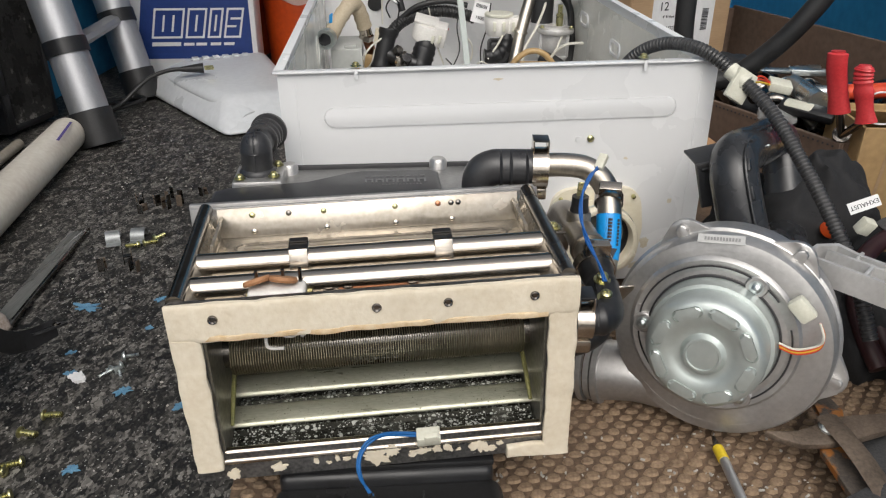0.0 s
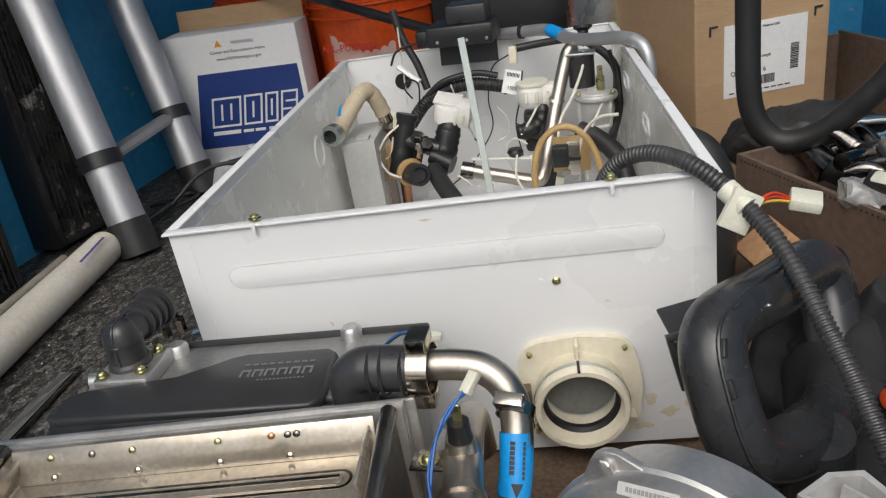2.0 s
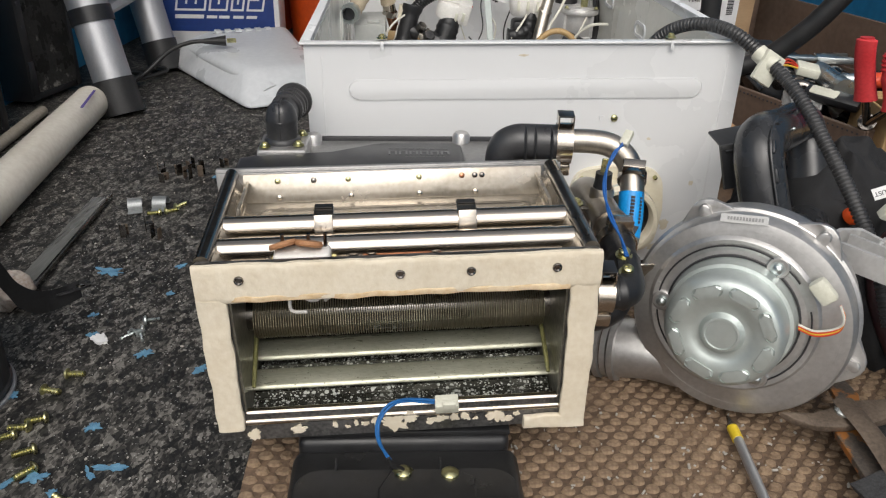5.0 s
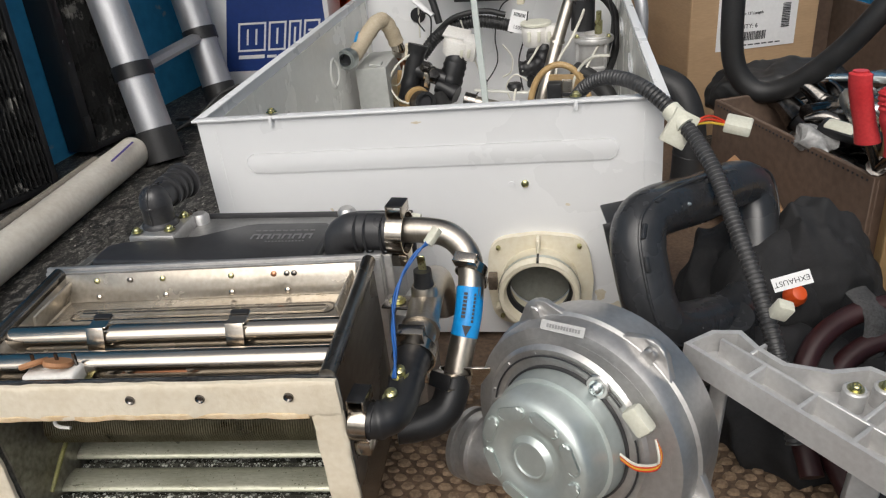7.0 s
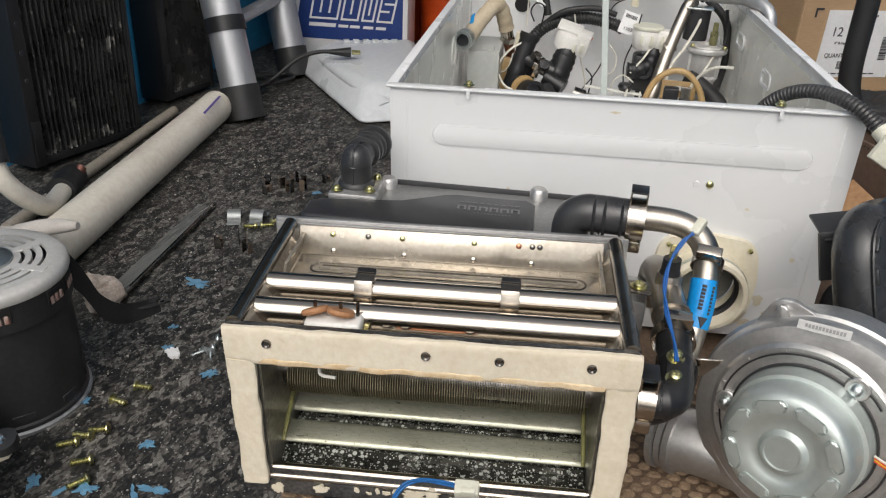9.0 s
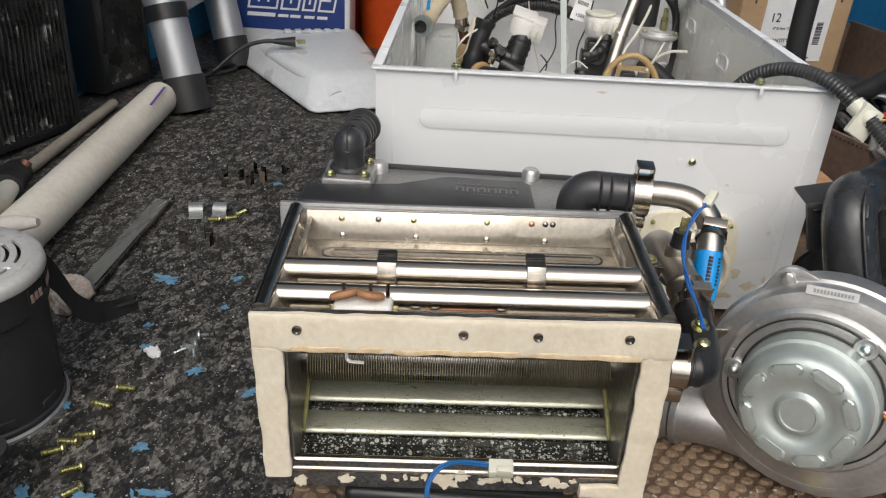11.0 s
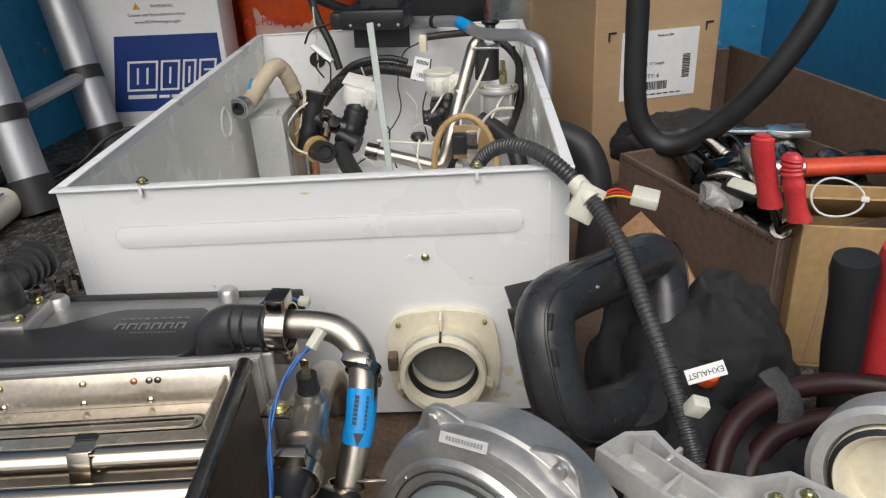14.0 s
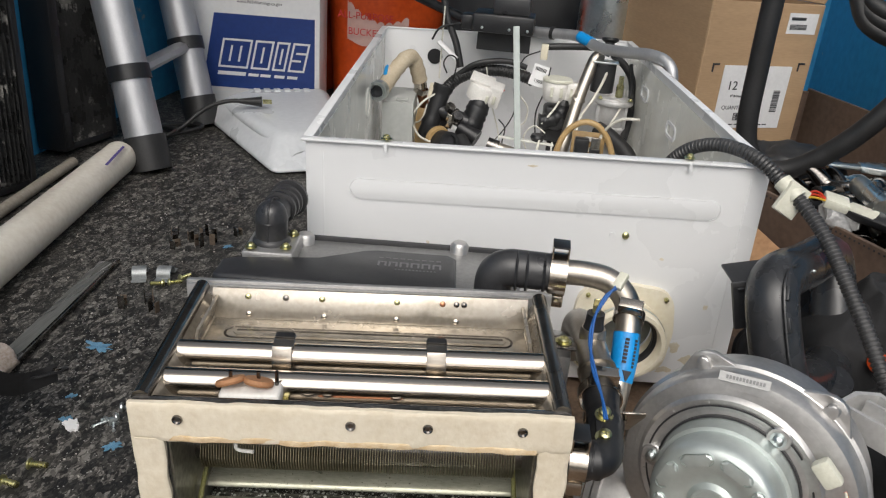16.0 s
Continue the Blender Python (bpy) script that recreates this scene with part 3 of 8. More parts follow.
for j in range(-30, 32):
    for i in range(0, 40):
        cx, cy = 0.006 + (i + 0.5 * (j % 2)) * 0.0155, j * 0.0084
        if 0.115 < cx < 0.36 and -0.115 < cy < 0.047:
            ob = new("pad", q.choice(pad_meshes))
            ob.parent = mat
            ob.location = (cx, cy, MAT_Z - 0.004)

# ---- the water heater case ----
CASE = pose(-0.1496, 0.7732, 0.264, 0.435, -1.1485, 6.17)
CW, CL, CH, CT = 0.438, 0.7065, 0.245, 0.0022
case = thing("heater_case", CASE, "white enamelled steel heater case, open on top and stripped", "heater case")
RX, RZ, RR = 0.323, -0.180, 0.036


def holed_panel(w, h, cx, cy, r, depth, n=64):
    """A sheet 0..w by 0..h with one round hole."""
    outer, inner = [], []
    for i in range(n):
        a = 2 * math.pi * (i + 0.5) / n
        c, s = math.cos(a), math.sin(a)
        ts = [q for q in ((w - cx) / c if c > 0 else -cx / c, (h - cy) / s if s > 0 else -cy / s)]
        t = min(ts)
        outer.append((cx + c * t, cy + s * t))
        inner.append((cx + c * r, cy + s * r))
    for px, py in ((0, 0), (w, 0), (w, h), (0, h)):
        k = min(range(n), key=lambda q: (outer[q][0] - px) ** 2 + (outer[q][1] - py) ** 2)
        outer[k] = (px, py)
    return band(B(), outer, inner, depth)


bm = holed_panel(CW, CH, RX, CH + RZ, RR, CT)
bm.transform(pose(0, CT, -CH, 90))
front = part("front_panel", bm, WHITE, case, smooth=30)
bm = prism(B(), rounded(0.357, 0.020, 0.0098, 8), 0.0019, pose(0.2205, 0.0005, -0.0455, 90), 0.0018, 4)
part("embossed_bar", bm, WHITE, front)
part("hole_plug", lathe(B(), [(0, 0.001), (0.0028, 0.001), (0.003, 0)], pose(0.300, -0.0002, -0.077, 90), 12), WHITE, front)
for x in (0.0165, CW - 0.0165):
    part("corner_fold", span(B(), (x - 0.0006, -0.0006, -CH + 0.01), (x + 0.0006, 0.0004, -0.012), 0.0003, 1), WHITE, front)
part("left_panel", span(B(), (0, CT, -CH), (CT, CL - CT, 0)), WHITE, case)
part("right_panel", span(B(), (CW - CT, CT, -CH), (CW, CL - CT, 0)), WHITE, case)
part("end_panel", span(B(), (0, CL - CT, -CH), (CW, CL, 0)), WHITE, case)
part("back_panel", span(B(), (CT, CT, -CH), (CW - CT, CL - CT, -CH + CT)), WHITE, case)
part("liner", span(B(), (CT, CT + 0.02, -CH + CT), (CT + 0.001, CL - CT - 0.012, -0.012)), INNER, case, "grey-green coated inner face")
part("liner", span(B(), (CW - CT - 0.001, CT + 0.02, -CH + CT), (CW - CT, CL - CT - 0.012, -0.012)), INNER, case, "grey-green coated inner face")
# rolled rim: an outer lip all round
part("rim", span(B(), (-0.004, -0.004, -0.0005), (CW + 0.004, 0.007, 0.0018), 0.0008), WHITE, case)
part("rim", span(B(), (-0.004, 0.007, -0.0005), (0.006, CL, 0.0018), 0.0008), WHITE, case)
part("rim", span(B(), (CW - 0.006, 0.007, -0.0005), (CW + 0.004, CL, 0.0018), 0.0008), WHITE, case)
part("rim", span(B(), (0.006, CL - 0.004, -0.0005), (CW - 0.006, CL + 0.002, 0.0018), 0.0008), WHITE, case)
for x in (0.076, 0.3615):
    screw("screw", case, pose(x, 0.004, 0.006), 0.0035)
    part("clip", span(B(), (x - 0.0016, -0.0050, -0.007), (x + 0.0016, -0.0042, 0.0028), 0.0004), WHITE, case)
screw("screw", case, pose(0.3127, -0.001, -0.077, 90), 0.0036)
# a round dark hole in the end panel and an embossed ring on the left side
part("hole", lathe(B(), [(0, 0), (0.0125, 0), (0.0135, 0.001)], pose(0.093, CL - CT - 0.0015, -0.045, 90), 24), BLACK, case, "round dark hole")
part("knockout", lathe(B(), [(0.024, 0), (0.022, 0.002), (0.019, 0.002), (0.017, 0)], pose(CT + 0.001, 0.45, -0.075, 0, 90), 32), INNER, case)
for y, z in ((0.34, -0.06), (0.52, -0.05)):
    out = rounded(0.05, 0.022, 0.010, 5)
    inn = rounded(0.042, 0.014, 0.0065, 5)
    part("grip_slot", band(B(), out, inn, 0.002, pose(CW - CT - 0.001, y, z, 90, 0, -90)), WHITE, case)

# flue collar on the front panel
collar = thing("flue_collar", CASE @ pose(RX, 0, RZ, 90) @ Matrix.Scale(1.22, 4), "aged cream plastic flue collar screwed to the case", "flue collar")
bm = B()
out, inn = [], []
for i in range(64):
    a = 2 * math.pi * i / 64
    c, s = math.cos(a), math.sin(a)
    r = 0.0430 + 0.0065 * max(0, math.cos(2 * (a - radians(45)))) ** 4 + 0.007 * max(0, math.cos(2 * (a - radians(135)))) ** 4
    out.append((r * c, r * s))
    inn.append((0.029 * c, 0.029 * s))
band(bm, out, inn, 0.006)
plate = part("plate", bm, CREAM, collar)
part("sleeve", lathe(B(), [(0.0265, 0.0), (0.0265, 0.029), (0.0280, 0.031), (0.0312, 0.031), (0.0322, 0.029), (0.0322, 0.020), (0.031, 0.018), (0.031, 0.004), (0.036, 0.004)], n=56), CREAM, collar)
part("damper", lathe(B(), [(0, -0.002), (0.0262, -0.002), (0.0262, -0.004), (0, -0.004)], n=40), material("grey_damper", (0.20, 0.205, 0.19), 0.5, 0, (0.14, 0.145, 0.13), 30, 0.6), collar, "grey damper disc inside the collar")
part("seal", lathe(B(), [(0.0266, 0.012), (0.0235, 0.014), (0.0235, 0.018), (0.0266, 0.020)], n=48), BLACK, collar, "black rubber seal")
for a in (90, 210, 330):
    part("rib", span(B(), (0.030, -0.0015, 0.0055), (0.042, 0.0015, 0.016), 0.0008, 1, pose(0, 0, 0, 0, 0, a)), CREAM, collar)
part("split", span(B(), (-0.0009, 0.0308, 0.019), (0.0009, 0.0328, 0.0314)), BLACK, collar)
part("split", span(B(), (-0.0009, -0.0328, 0.015), (0.0009, -0.0308, 0.0314)), BLACK, collar)
part("band_clamp", lathe(B(), [(0.0323, 0.0205), (0.0327, 0.0205), (0.0327, 0.0235), (0.0323, 0.0235)], n=48), PLATE, collar, "thin metal hose clamp")
part("clamp_housing", span(B(), (-0.040, 0.004, 0.016), (-0.033, 0.016, 0.026), 0.001), RUST, collar)
for a in (45, 135, 225):
    screw("screw", collar, pose(0.0455 * math.cos(radians(a)), 0.0455 * math.sin(radians(a)), 0.0070), 0.0020)

STAIN = material("rust_wash", (0.58, 0.50, 0.36), 0.5, 0, (0.66, 0.62, 0.52), 60, 1)
for k, (x, z, w, h) in enumerate(((0.382, -0.200, 0.006, 0.009), (0.398, -0.214, 0.010, 0.006), (0.376, -0.228, 0.012, 0.004), (0.413, -0.206, 0.003, 0.006), (0.405, -0.151, 0.003, 0.004), (0.120, -0.098, 0.002, 0.003), (0.352, -0.100, 0.003, 0.002), (0.215, -0.012, 0.006, 0.0015))):
    pts = [(w * math.cos(q) * (0.75 + 0.6 * noise.noise((q * 1.3, k * 7.1, 0))), h * math.sin(q) * (0.75 + 0.6 * noise.noise((q * 1.7, k * 3.3, 5)))) for q in [2 * math.pi * i / 18 for i in range(18)]]
    part("rust_stain", prism(B(), pts, 0.0002, pose(x, -0.0001, z, 90)), STAIN, front, "faint rust stain")

# ---- the primary heat exchanger ----
HX = pose(-0.1445, 0.4385, 0.0625, 0.6, -1.6, 8.2)
HW, HH, HD = 0.256, 0.1415, 0.135
hx = thing("heat_exchanger", HX, "stainless heat exchanger box with a cream gasket on a black housing", "heat exchanger")
T = 0.002
# gasket: top, two sides and the torn rest below


def long_bar(lo, hi, axis, k, seed):
    """A soft strip in k short lengths joined end to end, with wavering edges."""
    b = B()
    n = k + 1
    rings = []
    for i in range(n):
        t = i / k
        ring = []
        sec = rounded(1, 1, 0.22, 3)
        for u, v in sec:
            if axis == "x":
                p = Vector((lo[0] + (hi[0] - lo[0]) * t, (lo[1] + hi[1]) / 2 + u * (hi[1] - lo[1]), (lo[2] + hi[2]) / 2 + v * (hi[2] - lo[2])))
            else:
                p = Vector(((lo[0] + hi[0]) / 2 + u * (hi[0] - lo[0]), (lo[1] + hi[1]) / 2 + v * (hi[1] - lo[1]), lo[2] + (hi[2] - lo[2]) * t))
            p += Vector(noise.noise_vector(p * 75 + Vector((seed, 0, 0)))) * 0.0012
            ring.append(b.verts.new(p))
        rings.append(ring)
    m = len(rings[0])
    for a, c in zip(rings, rings[1:]):
        for i in range(m):
            j = (i + 1) % m
            b.faces.new((a[i], a[j], c[j], c[i]))
    b.faces.new(rings[0][::-1])
    b.faces.new(rings[-1])
    bmesh.ops.recalc_face_normals(b, faces=b.faces)
    return b


OB, OT, OLx, ORx = 0.022, 0.1155, 0.0185, 0.2375
gk = part("gasket", long_bar((0, -0.005, OT), (HW, 0.0, HH), "x", 50, 1), GASKET, hx, "cream ceramic fibre gasket, scorched along its inner edge")
part("gasket_side", long_bar((0.0005, -0.0048, 0.012), (OLx, 0, OT + 0.002), "z", 26, 2), GASKET, gk)
part("gasket_side", long_bar((ORx, -0.0048, -0.001), (HW, 0, OT + 0.002), "z", 26, 3), GASKET, gk)
part("gasket_corner", long_bar((0.212, -0.0046, -0.001), (ORx + 0.003, 0, 0.0095), "x", 8, 5), GASKET, gk)

def torn(x, z, w, h, seed):
    """A ragged remnant of gasket stuck to the flange."""
    pts = []
    for i in range(36):
        q = 2 * math.pi * i / 36
        d = Vector((math.cos(q), math.sin(q), seed * 1.7))
        k = 0.75 + 0.55 * noise.noise(d * 1.4) + 0.35 * noise.noise(d * 4.1) + 0.15 * noise.noise(d * 9)
        pts.append((w * k * math.cos(q), h * k * math.sin(q)))
    return prism(B(), pts, 0.0011, pose(x, -0.0004, z, 90))


for k, (x, z, w, h) in enumerate(((0.024, 0.005, 0.006, 0.005), (0.055, 0.0085, 0.006, 0.004), (0.079, 0.010, 0.0025, 0.003), (0.088, 0.008, 0.002, 0.0015), (0.094, 0.011, 0.002, 0.003), (0.100, 0.010, 0.003, 0.002), (0.107, 0.012, 0.0025, 0.004), (0.120, 0.009, 0.013, 0.009), (0.131, 0.013, 0.007, 0.005), (0.146, 0.009, 0.004, 0.003), (0.153, 0.0105, 0.006, 0.0035), (0.163, 0.011, 0.004, 0.004), (0.170, 0.0115, 0.004, 0.005), (0.178, 0.009, 0.002, 0.0015), (0.192, 0.0095, 0.008, 0.006), (0.200, 0.007, 0.006, 0.003), (0.207, 0.011, 0.003, 0.002))):
    part("gasket_scrap", torn(x, z, w, h, k), GASKET, gk, "torn scrap of gasket")
part("scorched_edge", long_bar((0.020, -0.0053, OT - 0.0004), (0.236, -0.001, OT + 0.0042), "x", 40, 8), SCORCH, gk, "brown scorched inner edge")
# steel flange behind the gasket
part("flange", band(B(), rounded(HW, HH, 0.004, 5, HW / 2, HH / 2), rounded(ORx - OLx, OT - OB, 0.003, 5, (ORx + OLx) / 2, (OT + OB) / 2), 0.0022, pose(0, 0.0024, 0, 90)), SCRATCHED, hx, "scratched dark steel flange")
for x in (0.0285, 0.1275, 0.172, 0.2268):
    part("bolt_hole", lathe(B(), [(0, -0.0003), (0.0016, -0.0003), (0.0024, 0.0008), (0.0029, 0.0006), (0.0031, -0.0006)], pose(x, -0.0057, 0.1315, 90), 18), STEEL_DARK, gk, "small bolt hole")
# inner walls
IL, IR = 0.020, 0.236
SZ = 0.137
part("side_wall", span(B(), (IL - T, 0.0024, 0.012), (IL, HD, SZ - 0.02)), CHAMBER, hx)
part("side_wall", span(B(), (IR, 0.0024, 0.012), (IR + T, HD, SZ - 0.02)), CHAMBER, hx)
part("bottom_wall", span(B(), (0.004, 0.0024, 0.0015), (HW - 0.004, HD, 0.0035)), STEEL_DARK, hx)
part("rear_wall", span(B(), (IL, HD - 0.004, 0.0035), (IR, HD - 0.002, 0.128)), STEEL_PLATE, hx)
# sloping floor spotted with scale, two flattened tubes across it
b = box(B(), (IR - IL - 0.001, 0.135, 0.002), pose((IL + IR) / 2, 0.068, 0.0145, 1.5), 0.0004, 1)
part("spotted_floor", b, LIME, hx, "dark steel floor spotted with white scale")
for y, z, r in ((0.070, 0.0265, 0.0095), (0.043, 0.0190, 0.0085), (0.104, 0.038, 0.013)):
    part("flat_tube", sweep(B(), [(IL, y, z), (IR, y, z)], r, 22, squash=(1.35, 0.50)), SAGE, hx, "limescaled flattened water tube")
for y, z in ((0.088, 0.031), (0.057, 0.0185), (0.026, 0.0175)):
    part("strip", box(B(), (IR - IL - 0.002, 0.005, 0.0015), pose((IL + IR) / 2, y, z, 25), 0.0005, 1), LIME, hx)
part("rear_step", box(B(), (IR - IL - 0.001, 0.002, 0.05), pose((IL + IR) / 2, 0.118, 0.055), 0.0004, 1), SAGE, hx)
part("front_roll", sweep(B(), [(0.012, 0.004, 0.0205), (0.240, 0.004, 0.0205)], 0.0035, 12), STEEL, hx, "bright rolled lower edge")
part("front_roll", sweep(B(), [(0.012, 0.001, 0.0155), (0.240, 0.001, 0.0155)], 0.0026, 12), STEEL, hx)
part("seam_bead", sweep(B(), smooth_path([(IR - 0.003, 0.02 + 0.018 * i, 0.030 + 0.011 * i + 0.001 * (i % 2)) for i in range(6)], 3), lambda s: 0.0014 + 0.0006 * math.sin(s * 900), 8), material("yellow_scale", (0.27, 0.26, 0.09), 0.5, 0.2, (0.12, 0.115, 0.05), 120, 1, 0.5, 600), hx, "yellow-green residue along the seam")
part("seam_bead", sweep(B(), smooth_path([(IL + 0.003, 0.02 + 0.018 * i, 0.030 + 0.011 * i + 0.001 * (i % 2)) for i in range(6)], 3), lambda s: 0.0014 + 0.0006 * math.sin(s * 900), 8), MATS["yellow_scale"], hx)


def finned(name, y, z, r, n, parent, mat=FIN):
    """A row of thin fins round a hidden core."""
    vs, fs = [], []
    k = 12
    for i in range(n):
        x = IL + 0.006 + (IR - IL - 0.012) * i / (n - 1)
        for w in (-0.00022, 0.00022):
            for j in range(k):
                a = 2 * math.pi * j / k
                vs.append((x + w, y + r * 1.15 * math.cos(a), z + r * math.sin(a)))
        b = len(vs) - 2 * k
        fs.append(tuple(range(b, b + k)))
        fs.append(tuple(range(b + 2 * k - 1, b + k - 1, -1)))
        for j in range(k):
            q = (j + 1) % k
            fs.append((b + j, b + k + j, b + k + q, b + q))
    me = bpy.data.meshes.new(name)
    me.from_pydata(vs, [], fs)
    me.materials.append(mat)
    ob = new(name, me)
    ob.parent = parent
    tagged(ob, "closely spaced metal fins", kind="stuff")
    part("fin_core", sweep(B(), [(IL, y, z), (IR, y, z)], r * 0.72, 16), STEEL_DARK, parent)


finned("fin_pack", 0.052, 0.0715, 0.0175, 120, hx)
finned("fin_pack", 0.090, 0.093, 0.0175, 120, hx, FIN_BROWN)
# igniter rods under the top
rod = smooth_path([(0.055, 0.022, 0.115), (0.055, 0.014, 0.101), (0.057, 0.0125, 0.0965), (0.0665, 0.0110, 0.0965)], 4)
part("igniter_rod", sweep(B(), rod, 0.0012, 8), CERAMIC, hx, "pale igniter rod")
part("igniter_rod", sweep(B(), smooth_path([(0.064, 0.020, 0.110), (0.066, 0.016, 0.1035), (0.073, 0.014, 0.1035), (0.076, 0.014, 0.108)], 4), 0.0012, 8), CERAMIC, hx)
part("igniter_rod", sweep(B(), [(0.078, 0.016, 0.1015), (0.088, 0.012, 0.1135)], 0.0012, 8), CERAMIC, hx)
# top: side rails darkened for what they reflect, bright tubes, shelf with rivets
for x, d in ((0.0130, -1), (HW - 0.0130, 1)):
    part("side_plate", box(B(), (0.002, HD - 0.006, 0.030), pose(x - d * 0.002, HD / 2, 0.1290, 2.6, d * 26), 0.0006, 1), STEEL_PLATE, hx, "slanting stained steel side plate")
    part("side_edge", sweep(B(), [(x + d * 0.0070, 0.002, 0.1405), (x + d * 0.0074, HD - 0.004, 0.1455)], 0.0052, 18), RAIL_STEEL, hx)
part("outer_side", span(B(), (HW - 0.006, 0.004, 0.004), (HW - 0.004, HD, 0.135)), RAIL_STEEL, hx, "dull polished outer side")
part("outer_side", span(B(), (0.004, 0.004, 0.004), (0.006, HD, 0.135)), STEEL_DARK, hx, "dark polished outer side")
part("top_lip", span(B(), (0.006, 0.003, 0.126), (HW - 0.006, 0.0075, 0.139), 0.001), STEEL_DARK, hx)
part("top_deck", span(B(), (0.012, 0.008, 0.122), (HW - 0.012, 0.078, 0.1245)), STEEL_PLATE, hx)
for y, z, r in ((0.030, 0.1335, 0.0085), (0.058, 0.136, 0.0085)):
    part("water_tube", sweep(B(), [(0.0050, y, z), (HW - 0.0050, y, z)], r, 28), STEEL, hx, "bright stainless water tube")
b = span(B(), (0.014, 0.074, 0.124), (HW - 0.014, 0.118, 0.1275), 0.001)
part("shelf", b, STEEL_PLATE, hx, "stained stainless shelf")
part("shelf_back", box(B(), (HW - 0.028, 0.0025, 0.022), pose(HW / 2, 0.1228, 0.137, -23), 0.0008), STEEL_PLATE, hx, "stained riveted back strip")
for x in (0.016, HW - 0.016):
    part("shelf_end", box(B(), (0.0025, 0.05, 0.018), pose(x, 0.100, 0.134, 0, 12 if x < 0.1 else -12), 0.0008), STEEL_PLATE, hx)
part("shelf_groove", prism(B(), rounded(0.19, 0.008, 0.0038, 5), 0.0012, pose(HW / 2 + 0.002, 0.098, 0.1275), 0.0006, 1), STEEL_PLATE, hx, "pressed groove")
# thin dark bands paint the shade in the groove's creases
part("crease_shade", band(B(), rounded(0.202, 0.0155, 0.0075, 6), rounded(0.1985, 0.0120, 0.0058, 6), 0.0005, pose(HW / 2 + 0.001, 0.0985, 0.1272)), STEEL_DARK, hx, "painted shade in the crease round the groove")
part("crease_shade", prism(B(), rounded(0.186, 0.0022, 0.0010, 3), 0.0004, pose(HW / 2 + 0.002, 0.0995, 0.1287)), STEEL_DARK, hx)
for x, z in ((0.040, 0), (0.067, 0), (0.093, 0), (0.147, 0), (0.180, 0), (0.190, 0), (0.1955, 0), (0.041, 1), (0.095, 1), (0.147, 1), (0.190, 1)):
    part("rivet", lathe(B(), [(0.0022, 0), (0.0020, 0.0009), (0.001, 0.0014), (0, 0.0015)], pose(x, 0.1233 - z * 0.0050, 0.1425 - z * 0.0112, 67), 12), (STEEL_DARK if x in (0.067, 0.190, 0.1955) else COPPER if x == 0.180 else BRASS) if not z else STEEL, hx)
for x in (0.078, 0.176):
    c = part("spring_clip", prism(B(), rounded(0.0135, 0.014, 0.0015, 3), 0.001, pose(x, 0.0605, 0.1455, 8), 0.0003, 1), STEEL, hx, "bright spring clip")
    part("clip_leg", box(B(), (0.0125, 0.001, 0.020), pose(x, 0.0485, 0.1375, -18), 0.0004), STEEL, c)
    part("clip_foot", box(B(), (0.0135, 0.008, 0.001), pose(x, 0.0425, 0.1285, 10), 0.0004), STEEL, c)
    # black plate paints the dark reflection along the clip's top edge
    part("clip_reflection", prism(B(), rounded(0.0125, 0.0045, 0.001, 3), 0.0008, pose(x, 0.0645, 0.1474, 8)), BLACK, c, "dark reflection painted on the clip's top")
# igniter block
ign = thing("igniter", HX @ pose(0.066, 0.017, 0.128), "white ceramic igniter block with two brown ceramic discs", "igniter")
part("block", span(B(), (-0.018, -0.008, 0.001), (0.018, 0.008, 0.0115), 0.0025, 3), CERAMIC, ign)
for x in (-0.012, 0.0045):
    d = part("disc", lathe(B(), [(0, -0.0015), (0.0084, -0.0015), (0.0092, 0), (0.0084, 0.002), (0, 0.0025)], pose(x, 0.001, 0.0150, -24, -16 if x < 0 else 10), 24), BROWN_DISC, ign, "brown ceramic disc")
    part("pin", sweep(B(), [(x, 0.001, 0.013), (x, 0.002, 0.022)], 0.0012, 8), STEEL_DARK, d)
part("pin", sweep(B(), [(0.0145, 0.004, 0.010), (0.0150, 0.004, 0.021)], 0.0012, 8), STEEL_DARK, ign)
part("bracket", span(B(), (-0.021, -0.0105, 0), (0.021, 0.0105, 0.0015), 0.0005), BRASS, ign)
for x in (0.098, 0.110, 0.152, 0.046):
    part("bolt", lathe(B(), [(0, 0.0045), (0.003, 0.0045), (0.0035, 0.001), (0.0052, 0.001), (0.0052, 0)], pose(x, 0.0165, 0.125), 12), STEEL_DARK, hx, "small hexagon bolt")
part("burner_strip", span(B(), (0.104, 0.013, 0.1248), (0.156, 0.020, 0.1262), 0.0005), COPPER, hx, "copper-coloured retaining strip")
# back flange: pressed grey plate
BF = pose(-0.1735, 0.566, 0.2105, 0, -1.0, 9.3)
bf = thing("flange_plate", BF, "grey pressed steel flange plate between two exchangers", "flange plate")
b = B()
span(b, (0, -0.001, -0.12), (0.264, 0.0025, 0.0), 0.0012)
part("plate", b, CAST, bf)
part("lip", span(B(), (-0.001, 0.0025, -0.13), (0.265, 0.007, 0.002), 0.0015), CAST, bf)
part("inner_lip", span(B(), (0.006, 0.011, -0.13), (0.270, 0.014, -0.003), 0.0015), CAST, bf)

# ---- the condensing exchanger behind it ----
NV = pose(-0.196, 0.615, 0.022, 0, 0, 7.0)
nv = thing("condensing_exchanger", NV, "grey aluminium condensing exchanger with a charcoal plastic cover", "heat exchanger")
NW, ND = 0.268, 0.108
part("body", span(B(), (0.030, 0.022, 0.03), (NW, ND - 0.004, 0.158), 0.008, 3), CAST_DARK, nv)
